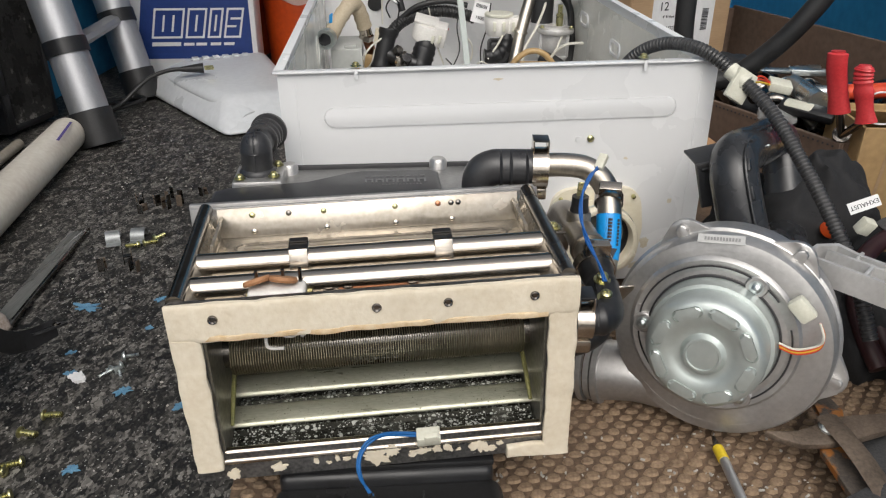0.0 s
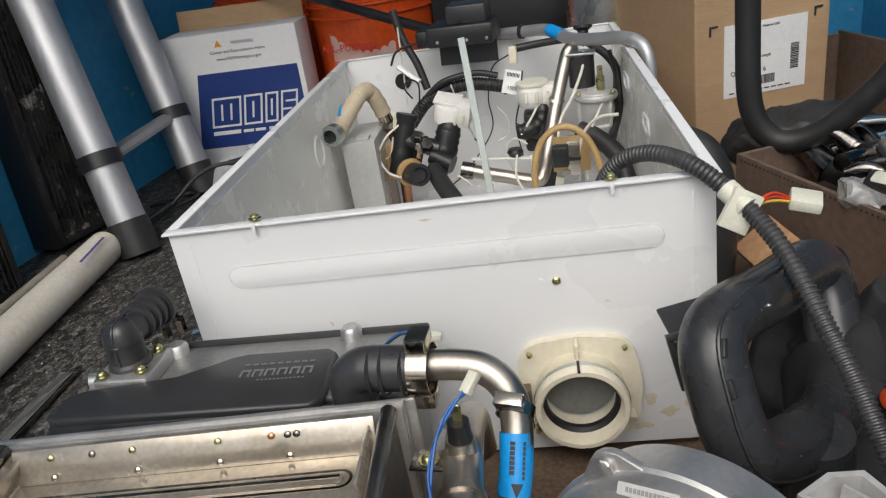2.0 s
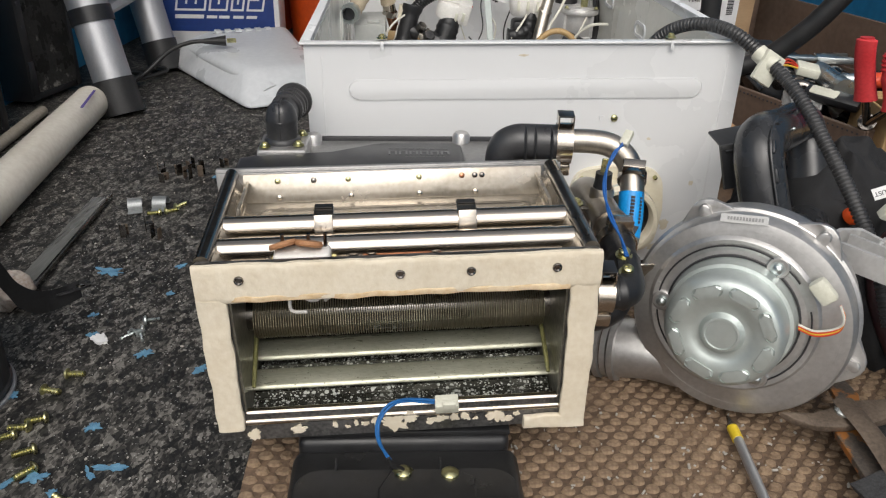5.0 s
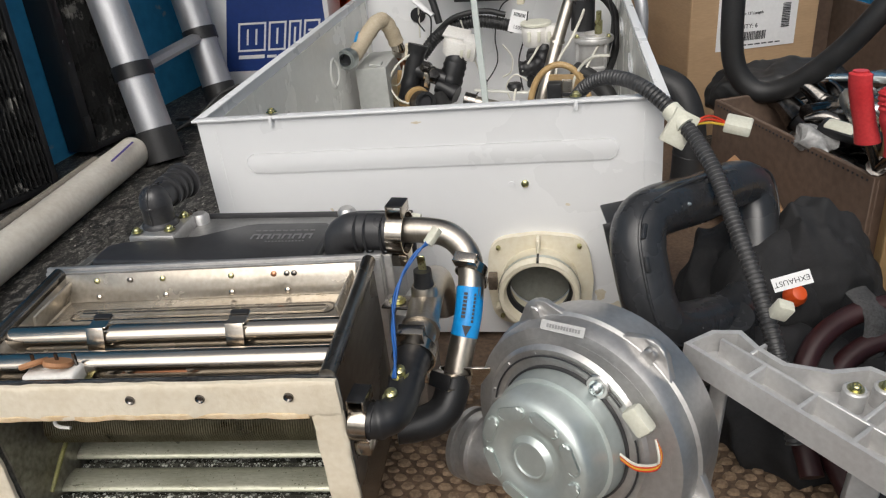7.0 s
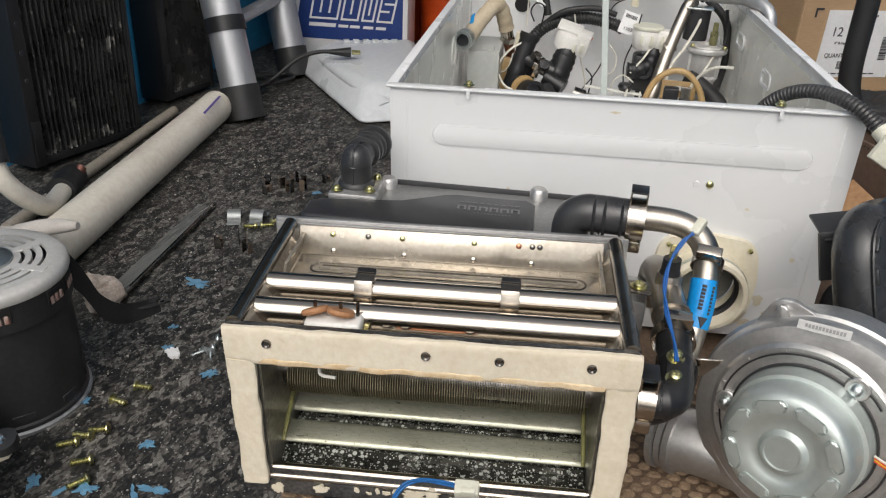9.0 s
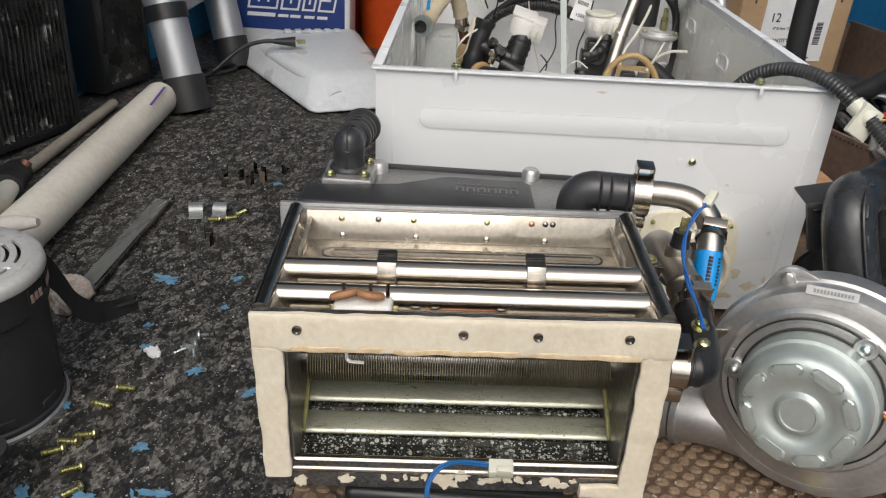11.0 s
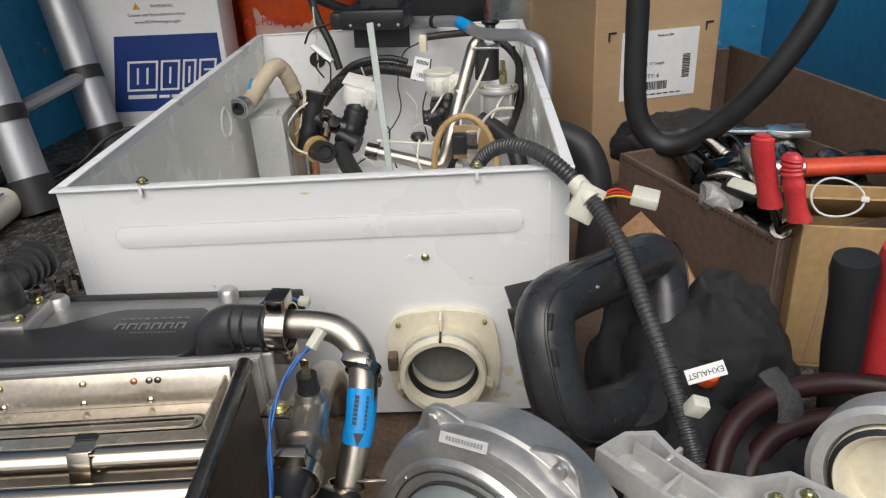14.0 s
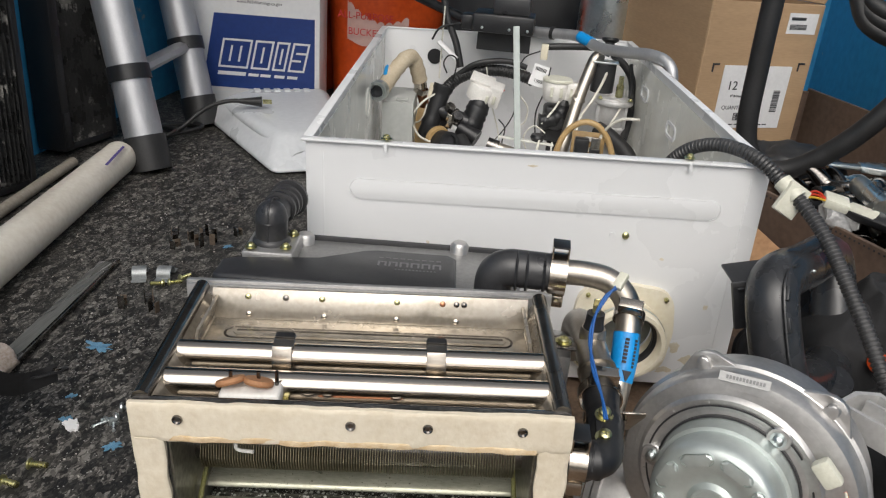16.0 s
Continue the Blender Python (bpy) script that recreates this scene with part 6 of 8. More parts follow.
for (x, y, z), (u, v, w), rr in (((0.473, 0.970, 0.254), (0.490, 0.968, 0.180), 0.0145), ((0.496, 0.946, 0.243), (0.511, 0.941, 0.176), 0.0130)):
    part("grip", sweep(B(), smooth_path([(x, y, z), (x * 0.7 + u * 0.3 - 0.002, y, z * 0.7 + w * 0.3), (u, v, w)], 12), lambda s: rr * 0.84 + 0.0010 * math.sin(s * 1300) * (rr < 0.014) - (0.004 if s < 0.003 else 0) + 0.10 * max(0, s - 0.058), 16, squash=(1, 0.62)), RED, rp)
    part("handle", sweep(B(), [(u, v, w + 0.004), (0.508, 0.985, 0.145)], 0.005, 10), STEEL_DARK, rp)
part("jaw", sweep(B(), [(0.508, 0.985, 0.148), (0.522, 1.02, 0.120)], lambda s: 0.011 - 0.15 * s, 10), STEEL_DARK, rp)
ham = thing("hammer", pose(0.545, 1.125, 0.165, 0, -2, -2), "hammer with a red and black handle", "hammer")
part("handle", sweep(B(), [(0.02, 0, 0), (0.14, 0, 0.004)], 0.0135, 14, squash=(1, 0.8)), material("orange_red_handle", (0.72, 0.085, 0.03), 0.4, 0, (0.55, 0.05, 0.02), 30, 0.6, 0.04, 300), ham)
part("grip", sweep(B(), [(0.13, 0, 0.004), (0.26, 0, 0.006)], lambda s: 0.0150 + 0.001 * math.sin(s * 500), 14, squash=(1, 0.85)), BLACK_SOFT, ham)
part("neck", sweep(B(), [(-0.03, 0, 0), (0.025, 0, 0)], 0.010, 12), PLATE, ham)
part("head", sweep(B(), [(-0.03, -0.05, 0), (-0.03, 0.05, 0)], lambda s: 0.014 - 0.004 * (0.03 < s < 0.06), 14), PLATE, ham)


def stick_tool(name, a, b_, r, mat, label, head=None, category="tool"):
    """A tool with a shaft, a shoulder and a head."""
    t = thing(name, Matrix(), label, category)
    a, b_ = Vector(a), Vector(b_)
    part("shaft", sweep(B(), [a, a.lerp(b_, 0.5), b_], r, 12), mat, t)
    q = (b_ - a).normalized()
    part("shoulder", sweep(B(), [b_ - q * r * 2.5, b_ + q * r * 1.5], r * 1.45, 12), mat, t)
    if head:
        part("head", sweep(B(), smooth_path([b_ + q * r, b_ + q * r * 4 + Vector((0, 0, r)), b_ + q * r * 7], 4), lambda s: r * 1.9 - s * 0.2, 12), head, t)
    return t


rnd = random.Random(11)
TOOLS = (("wrench", STEEL_DARK, STEEL_DARK, "worn steel wrench among tools in the tray"), ("socket_bar", STEEL_DARK, PLATE, "dull steel socket bar among tools in the tray"), ("cutter", BLACK, STEEL_DARK, "black-handled cutter among tools in the tray"), ("driver", BLACK_SOFT, STEEL_DARK, "black-gripped driver among tools in the tray"))
TD, TS = Vector((0.454, -0.891, 0)), Vector((0.891, 0.454, 0))
for i in range(58):
    u, v = rnd.uniform(0.08, 0.25), rnd.uniform(0.10, 0.19)
    p = Vector((0.362, 1.262, 0)) + TD * u + TS * v
    p.z = rnd.uniform(0.06, 0.138)
    a = rnd.uniform(0, math.pi)
    L = rnd.uniform(0.025, 0.042)
    d = Vector((math.cos(a), math.sin(a), rnd.uniform(-0.25, 0.35))) * L
    nm, m1, m2, tx = TOOLS[(i * 5) % 4]
    stick_tool(nm, p - d, p + d, rnd.uniform(0.006, 0.012), m1, tx, m2)
rag_b = thing("black_rubber_sheet", Matrix(), "scuffed black rubber sheet folded over the tray end", "rubber sheet")
part("sheet", crumple((0.450, 1.365, 0.118), (0.100, 0.065, 0.052), 12.0, 0.25, 5), BLACK_SOFT, rag_b, smooth=70)
adj = thing("adjustable_wrench", pose(0.540, 1.325, 0.150, 0, -2, -6), "chromed adjustable wrench on the tools", "wrench")
part("handle", box(B(), (0.15, 0.020, 0.008), pose(-0.04, 0, 0), 0.003), PLATE, adj)
part("head", prism(B(), [(0.03, -0.014), (0.055, -0.022), (0.085, -0.018), (0.082, -0.008), (0.060, -0.004), (0.060, 0.006), (0.082, 0.010), (0.083, 0.02), (0.05, 0.022), (0.03, 0.014)], 0.010, Matrix.Translation((0, 0, -0.005)), 0.0015), PLATE, adj)
film = thing("plastic_bag", Matrix(), "crumpled clear plastic bag among the tools", "plastic bag")
b = bmesh.new()
bmesh.ops.create_icosphere(b, subdivisions=4, radius=1, matrix=pose(0.470, 1.10, 0.136) @ Matrix.Diagonal((0.024, 0.032, 0.014, 1)))
for v in b.verts:
    v.co += Vector(noise.noise_vector(v.co * 60)) * 0.016
part("film", b, FILM, film, smooth=25)
kn = thing("utility_knife", pose(0.500, 1.075, 0.152, 24, 4, -40), "white and black folding utility knife", "knife")
part("body", box(B(), (0.075, 0.024, 0.014), Matrix(), 0.005), BLACK, kn)
part("panel", box(B(), (0.04, 0.019, 0.016), pose(-0.012, 0, 0), 0.004), NYLON, kn, "white side panel")
wd = solo("timber_offcut", prism(B(), [(0, 0), (0.16, -0.006), (0.17, 0.02), (0.15, 0.036), (0.09, 0.052), (0.0, 0.055)], 0.022, Matrix(), 0.002), WOOD, pose(0.352, 1.135, 0.05, 38, 10, -62), "sawn timber offcut with a curved edge", "timber")
for nm, m, mt, lab in (("chisel_handle", pose(0.523, 0.806, 0.024, 4, -4, 0), BLACK_SOFT, "black rubber tool handle standing beside the carton"), ("red_handle_tool", pose(0.560, 0.825, 0.024, 4, -2, 0), RED, "red tool handle standing beside the carton")):
    h = thing(nm, m, lab, "tool handle")
    part("grip", lathe(B(), [(0, 0), (0.013, 0), (0.014, 0.05), (0.017, 0.10), (0.0165, 0.15), (0.019, 0.175), (0.017, 0.186), (0, 0.188)], n=20), mt, h)
    part("ferrule", lathe(B(), [(0.0145, -0.004), (0.0145, 0.012), (0.0138, 0.014)], n=20), PLATE, h)
oc = solo("orange_cap", lathe(B(), [(0, 0.014), (0.006, 0.0125), (0.009, 0.007), (0.009, 0), (0, 0)], n=20), ORANGE, pose(0.397, 0.748, 0.121, 40, 20), "small orange plastic cap", "cap")

# ---- left side: motor, pipe, ladder, coils ----
WINDING = material("varnished_winding", (0.46, 0.40, 0.36), 0.5, 0, (0.28, 0.10, 0.07), 160, 0.8)
# near-black colour paints the shade inside the motor's window slots
RECESS = material("recess_shade", (0.005, 0.005, 0.005), 0.8)
mo = thing("fan_motor", pose(-0.437, 0.537, 0.0, 0, 1.0) @ Matrix.Diagonal((0.845, 0.845, 0.885, 1)), "black electric fan motor standing with its slotted silver end cap up", "motor")
part("shell", lathe(B(), [(0, 0.002), (0.070, 0.002), (0.0765, 0.006), (0.0765, 0.010), (0.0745, 0.012), (0.0745, 0.140), (0, 0.140)], n=64), MOTOR_BLACK, mo)
part("base_ring", lathe(B(), [(0.0745, 0.0), (0.079, 0.0), (0.079, 0.004), (0.0745, 0.006)], n=64), ALU, mo)
part("skirt", lathe(B(), [(0.0752, 0.118), (0.0775, 0.119), (0.0775, 0.150), (0.0752, 0.151)], n=64), MOTOR_BLACK, mo)
capm = part("end_cap", lathe(B(), [(0.0785, 0.148), (0.0795, 0.151), (0.0785, 0.157), (0.075, 0.160), (0.0665, 0.1605)], n=64), CAPM, mo, "silver slotted end cap")
for r0, r1 in ((0.0592, 0.0668), (0.0494, 0.0556), (0.0396, 0.0456), (0.0290, 0.0357)):
    part("cap_ring", lathe(B(), [(r0, 0.157), (r0, 0.1612), (r1, 0.1608), (r1, 0.157)], n=64, close=True), CAPM, capm)
for k in range(6):
    part("spoke", box(B(), (0.040, 0.011, 0.0028), pose(0, 0, 0, 0, 0, 60 * k + 8) @ Matrix.Translation((0.048, 0, 0.1598)), 0.0008, 1), CAPM, capm)
# black disc paints the shade seen between the cap rings
part("cap_slot_shade", lathe(B(), [(0, 0.150), (0.076, 0.150)], n=48), BLACK, capm)
part("hub", lathe(B(), [(0.0285, 0.158), (0.0285, 0.163), (0.024, 0.1645), (0.010, 0.1655), (0.009, 0.170), (0, 0.170)], n=40), PLATE, mo, "zinc-plated bearing hub")
part("shaft", lathe(B(), [(0.0068, 0.166), (0.0068, 0.185), (0, 0.185)], n=20), ALU, mo)
part("shaft_flat", prism(B(), rounded(0.0135, 0.0095, 0.003, 4), 0.085, Matrix.Translation((0, 0, 0.18)), 0.001, 1), PIPE_STEEL, mo, "flattened steel shaft")
for k in range(16):
    a = 360 * k / 16 + 4
    if k % 4 == 3:
        continue
    part("slot", box(B(), (0.0018, 0.0240, 0.0150), pose(0, 0, 0, 0, 0, a) @ Matrix.Translation((0.0772, 0, 0.1385)), 0.0006, 1), RECESS, mo)
    for q in (-0.0068, 0.0, 0.0068):
        part("winding", box(B(), (0.002, 0.0056, 0.0090), pose(0, 0, 0, 0, 0, a) @ Matrix.Translation((0.0775, q, 0.1350)), 0.0018, 3), WINDING, mo, "pale end winding")
for k in range(9):
    part("vent", box(B(), (0.0016, 0.022, 0.008), pose(0, 0, 0, 0, 0, 40 * k) @ Matrix.Translation((0.0742, 0, 0.020)), 0.0006, 1), INK, mo)

pv = thing("pvc_pipe", Matrix(), "dusty white plastic pipe lying along the side wall", "pipe")
part("tube", tube(B(), [(-0.652, 1.302, 0.029), (-0.58, 0.87, 0.029), (-0.518, 0.50, 0.029)], 0.0285, 0.003, 40), PVC, pv)
part("end_cap", lathe(B(), [(0, 0.002), (0.022, 0.003), (0.027, 0.0), (0.0288, -0.004), (0.0288, -0.012)], pose(-0.6525, 1.304, 0.029, -90, 0, 9.5), 40), PVC, pv)
part("ink_mark", box(B(), (0.004, 0.10, 0.0008), pose(-0.618, 1.23, 0.0572, 0, 18, 14), 0.0003, 1), material("purple_ink", (0.10, 0.07, 0.30), 0.6), pv, "purple marker line")
pc = thing("grey_pipe", Matrix(), "thin grey conduit behind the white pipe", "pipe")
part("tube", sweep(B(), [(-0.742, 1.30, 0.010), (-0.672, 0.80, 0.010)], 0.009, 18), material("grey_conduit", (0.36, 0.33, 0.28), 0.55, 0, (0.25, 0.22, 0.18), 20, 0.7, 0.05, 300), pc)
part("black_sleeve", sweep(B(), [(-0.664, 0.925, 0.036), (-0.655, 0.905, 0.040), (-0.634, 0.862, 0.043)], 0.0185, 18), BLACK_SOFT, pc, "black sleeve")
AGED = material("aged_copper", (0.26, 0.12, 0.09), 0.45, 0.7, (0.14, 0.06, 0.05), 60, 1)
cf = solo("copper_fitting", tube(B(), [(0, 0, 0), (0, 0.016, 0.006), (0, 0.032, 0.018)], 0.007, 0.001, 16), AGED, pose(-0.655, 0.895, 0.034, 0, 0, -12), "small copper pipe fitting on the conduit", "pipe fitting")
bt = thing("bent_handle_tube", Matrix(), "cream bent metal tube with a black foam grip", "tube")
tp = smooth_path([(-0.640, 0.850, 0.52), (-0.655, 0.815, 0.42), (-0.658, 0.795, 0.34), (-0.653, 0.784, 0.287), (-0.631, 0.764, 0.21), (-0.607, 0.742, 0.130), (-0.598, 0.748, 0.100), (-0.596, 0.772, 0.072), (-0.606, 0.805, 0.050), (-0.622, 0.840, 0.044), (-0.640, 0.880, 0.042)], 8)
part("tube", sweep(B(), tp, 0.0118, 18), PVC, bt)
part("grip", sweep(B(), smooth_path([(-0.654, 0.7855, 0.295), (-0.631, 0.764, 0.21), (-0.607, 0.742, 0.130)], 10), lambda s: 0.0158 + 0.0006 * math.sin(s * 300), 20), BLACK_SOFT, bt, "black foam grip")


def coil(name, m, w, h, label, seed):
    """A finned condenser coil: vertical fins in a framed slab."""
    c = thing(name, m, label, "condenser coil", "coils by the wall")
    part("core", span(B(), (0.008, -0.018, 0.005), (w - 0.008, 0.018, h - 0.004)), COIL_BLACK, c)
    vs, fs = [], []
    rnd = random.Random(seed)
    n = int(w / 0.0105)
    for i in range(n):
        x = 0.012 + (w - 0.024) * i / (n - 1)
        segs = 20
        bend = [rnd.uniform(-0.001, 0.001) for _ in range(segs + 1)]
        for j in range(segs + 1):
            z = 0.012 + (h - 0.02) * j / segs
            o = bend[j] + 0.004 * noise.noise((x * 12, z * 9, seed)) ** 3 * 6
            vs += [(x - 0.0024 + o, -0.018, z), (x + o, -0.0285, z), (x + 0.0024 + o, -0.018, z)]
        b0 = len(vs) - 3 * (segs + 1)
        for j in range(segs):
            q = b0 + 3 * j
            fs += [(q, q + 1, q + 4, q + 3), (q + 1, q + 2, q + 5, q + 4)]
    me = bpy.data.meshes.new("fins")
    me.from_pydata(vs, [], fs)
    me.materials.append(COIL_BLACK)
    ob = new("fin_pack", me)
    ob.parent = c
    tagged(ob, "bent dusty black fins", kind="stuff")
    part("frame", span(B(), (-0.012, -0.03, 0.0), (0.010, 0.03, h), 0.003), BLACK, c)
    part("frame", span(B(), (w - 0.008, -0.03, 0.0), (w + 0.004, 0.03, h), 0.003), BLACK, c)
    part("frame", span(B(), (0.010, -0.026, -0.001), (w - 0.008, 0.026, 0.012), 0.003), BLACK, c)
    for z in (0.13, 0.17, 0.21, 0.25, 0.29):
        part("punched_hole", lathe(B(), [(0, 0.0), (0.0035, 0.0), (0.004, -0.001)], pose(-0.001, -0.0308, z, 90), 10), INK, c)
    part("foot", span(B(), (-0.008, -0.032, 0.01), (0.008, -0.028, 0.07), 0.001), BLACK, c)
    return c


coil("condenser_coil", pose(-0.797, 0.988, 0.012, -1.5, 3, 83), 0.212, 0.56, "black finned condenser coil leaning on the wall", 1)
coil("condenser_coil", pose(-0.803, 1.348, 0.012, -1.5, 2, 84), 0.135, 0.56, "black finned condenser coil leaning on the wall", 2)


def ladder_leg(parent, foot, way, l1, r1, total):
    """A telescoping ladder upright: rubber foot, lower tube, collar, upper tube."""
    d = Vector(way).normalized()
    f = Vector(foot)
    st = part("stile", sweep(B(), [f + d * 0.055, f + d * l1], r1, 32), ALU, parent)
    part("foot", sweep(B(), [f, f + d * 0.03, f + d * 0.062], lambda s: r1 + 0.003, 28), BLACK_SOFT, parent, "black rubber foot")
    part("collar", sweep(B(), [f + d * (l1 - 0.012), f + d * (l1 + 0.014)], r1 + 0.0035, 28), BLACK, parent, "black plastic collar")
    part("stile", sweep(B(), [f + d * l1, f + d * total], r1 + 0.0012, 32), ALU, parent)
    return d


ld = thing("telescoping_ladder", Matrix(), "brushed aluminium telescoping ladder with black feet leaning on the wall", "ladder")
F1, F2, WAY = Vector((-0.611, 1.332, 0.0)), Vector((-0.650, 1.640, 0.0)), Vector((-0.27, 0.20, 0.94))
d1 = ladder_leg(ld, F1, WAY, 0.172, 0.0335, 0.95)
d2 = ladder_leg(ld, F2, WAY, 0.172, 0.0335, 0.95)
for t in (0.172, 0.46, 0.74):
    a, c = F1 + d1 * t, F2 + d2 * t
    part("rung", sweep(B(), [a, c], 0.017, 8, squash=(1.0, 0.7)), ALU, ld)

# ---- far left: printed box, cover, buckets ----
MB = pose(-0.742, 1.772, 0.012, 0, 0, 7.5) @ Matrix.Scale(1.06, 4)
mb = thing("printed_carton", MB, "white cardboard carton with a navy printed panel", "box")
MW, MD, MH = 0.285, 0.105, 0.275
part("body", span(B(), (0, 0, 0), (MW, MD, MH), 0.003), BOXWHITE, mb)
part("flap", box(B(), (MW - 0.01, 0.004, 0.05), pose(MW / 2, MD + 0.002, MH + 0.015, -10), 0.001), CARDBOARD, mb, "brown open flap")
navy = part("navy_panel", prism(B(), [(0.030, 0.040), (0.274, 0.040), (0.274, 0.196), (0.062, 0.196)], 0.0008, pose(0, 0.0, 0, 90)), NAVY, mb, "navy blue printed panel", smooth=0)


def emblem_strokes(parent, m, mat, depth=0.0008):
    """The carton's outlined emblem as plain outlined blocks and bars."""
    w = 0.0042

    def frame_of(x0, y0, x1, y1):
        out = [(x0, y0), (x1, y0), (x1, y1), (x0, y1)]
        inn = [(x0 + w, y0 + w), (x1 - w, y0 + w), (x1 - w, y1 - w), (x0 + w, y1 - w)]
        part("emblem_block", band(B(), out, inn, depth, m), mat, parent, "white outlined block", smooth=0)

    def bar_of(x0, y0, x1, y1):
        part("emblem_bar", span(B(), (x0, y0, 0), (x1, y1, depth), m=m), mat, parent, smooth=0)

    for x0, x1, bars in ((-0.002, 0.062, (0.020, 0.040)), (0.068, 0.108, (0.088,)), (0.114, 0.142, (0.128,)), (0.148, 0.184, ())):
        frame_of(x0, -0.002, x1, 0.060)
        for x in bars:
            bar_of(x - w / 2, 0.012, x + w / 2, 0.046)
    bar_of(0.158, 0.036, 0.1838 - w, 0.0402)
    bar_of(0.148 + w, 0.020, 0.172, 0.0242)
    bar_of(0.0, -0.018, 0.060, -0.010)
    for x in (0.066, 0.092, 0.122, 0.150):
        bar_of(x, -0.0175, x + 0.022, -0.0115)


skew = Matrix.Identity(4)
skew[0][1] = 0.22
emblem_strokes(navy, pose(0.068, -0.0009, 0.085, 90) @ skew, BOXWHITE)
letters("WARNING:", 0.0095, pose(0.172, -0.0005, 0.252, 90), INK, mb)
letters("Cancer and Reproductive Harm", 0.0090, pose(0.158, -0.0005, 0.236, 90), INK, mb)
letters("www.P65Warnings.ca.gov", 0.0090, pose(0.158, -0.0005, 0.222, 90), INK, mb)
tri_ = part("warning_triangle", prism(B(), [(0.112, 0.2465), (0.128, 0.2465), (0.120, 0.260)], 0.0005, pose(0, 0, 0, 90)), material("warning_orange", (0.75, 0.32, 0.02), 0.5), mb, "orange warning triangle", smooth=0)

cvv = thing("plastic_cover", pose(-0.402, 1.362, 0.0, 0, 0, 26), "pale grey moulded plastic cover lying on the floor", "cover")
vs = [(0.0, 0.0, 0.004), (0.19, 0.02, 0.004), (0.20, 0.45, 0.004), (-0.02, 0.45, 0.004), (-0.10, 0.38, 0.004), (0.028, 0.085, 0.060), (0.165, 0.09, 0.060), (0.175, 0.42, 0.070), (0.0, 0.42, 0.070), (-0.058, 0.365, 0.062)]
b = B()
vv = [b.verts.new(v) for v in vs]
for i in range(5):
    j = (i + 1) % 5
    b.faces.new((vv[i], vv[j], vv[5 + j], vv[5 + i]))
b.faces.new(vv[5:])
b.faces.new(vv[:5][::-1])
bmesh.ops.bevel(b, geom=b.edges[:], offset=0.018, segments=5, affect="EDGES", profile=0.5)
bmesh.ops.recalc_face_normals(b, faces=b.faces)
part("shell", b, material("pale_grey_plastic", (0.66, 0.68, 0.70), 0.32, 0, (0.58, 0.60, 0.62), 10, 0.4), cvv, smooth=60)
part("moulded_ridge", sweep(B(), smooth_path([(-0.040, 0.355, 0.044), (0.0, 0.22, 0.044), (0.036, 0.105, 0.040), (0.062, 0.050, 0.020)], 8), lambda w: 0.016 + 0.004 * math.sin(w * 8), 18, squash=(1.4, 0.9)), MATS["pale_grey_plastic"], cvv, smooth=60)
for k in range(6):
    part("embossed_bar", span(B(), (0.01 + 0.022 * k, 0.385, 0.066), (0.024 + 0.022 * k, 0.405, 0.0715), 0.001, 1), MATS["pale_grey_plastic"], cvv)
cord = thing("power_cord", Matrix(), "black power cord with a moulded plug", "power cord")
part("cable", sweep(B(), smooth_path([(-0.528, 1.578, 0.080), (-0.565, 1.568, 0.078), (-0.605, 1.552, 0.062), (-0.645, 1.515, 0.025), (-0.67, 1.50, 0.012), (-0.62, 1.56, 0.02), (-0.66, 1.60, 0.014), (-0.70, 1.52, 0.02), (-0.64, 1.49, 0.03), (-0.68, 1.44, 0.01)], 8), 0.0042, 10), BLACK_SOFT, cord)
part("plug_body", sweep(B(), [(-0.540, 1.574, 0.080), (-0.516, 1.582, 0.080), (-0.498, 1.588, 0.080)], lambda s: 0.006 + 0.16 * s, 14, squash=(1, 0.8)), BLACK_SOFT, cord, "moulded plug")
for q in (-0.006, 0.006):
    part("blade", box(B(), (0.018, 0.0015, 0.006), pose(-0.488 + q * 0.4, 1.592 - q, 0.080, 0, 0, 20)), BRASS, cord)


def bucket(name, m, label, words=None):
    k = thing(name, m, label, "bucket", "buckets")
    part("shell", lathe(B(), [(0, 0.0), (0.128, 0.0), (0.148, 0.34), (0.150, 0.345), (0.1465, 0.345), (0.126, 0.006), (0, 0.006)], n=48), ORANGE, k)
    for z, r in ((0.29, 0.1465), (0.315, 0.148), (0.335, 0.1495)):
        part("rim_ring", lathe(B(), [(r - 0.002, z - 0.003), (r + 0.005, z - 0.002), (r + 0.005, z + 0.002), (r - 0.002, z + 0.003)], n=48), ORANGE, k)
    return k


bk1 = bucket("bucket", pose(-0.335, 2.03, 0.0, 0, 0, 10), "orange plastic bucket printed in white and red")
PINK = material("faded_print", (0.66, 0.46, 0.41), 0.5, 0, (0.56, 0.36, 0.31), 60, 0.7)
b = B()
for i in range(25):
    a0, a1 = radians(-128 + 2.4 * i), radians(-125.6 + 2.4 * i)
    q = [b.verts.new((0.1475 * math.cos(t) * (0.96 + 0.12 * z), 0.1425 * math.sin(t) * (0.96 + 0.12 * z), z)) for t, z in ((a0, 0.165 - 0.006 * math.sin(a0 * 9)), (a1, 0.165 - 0.006 * math.sin(a1 * 9)), (a1, 0.272 + 0.006 * math.sin(a1 * 11)), (a0, 0.272 + 0.006 * math.sin(a0 * 11)))]
    b.faces.new(q)
part("printed_panel", b, PINK, bk1, "faded pink printed panel")
for s, z in (("ALL-PURPOSE", 0.228), ("BUCKET", 0.192)):
    ob = letters(s, 0.0225, pose(-0.046, -0.1440, z, 90, 0, -17), RED, bk1)
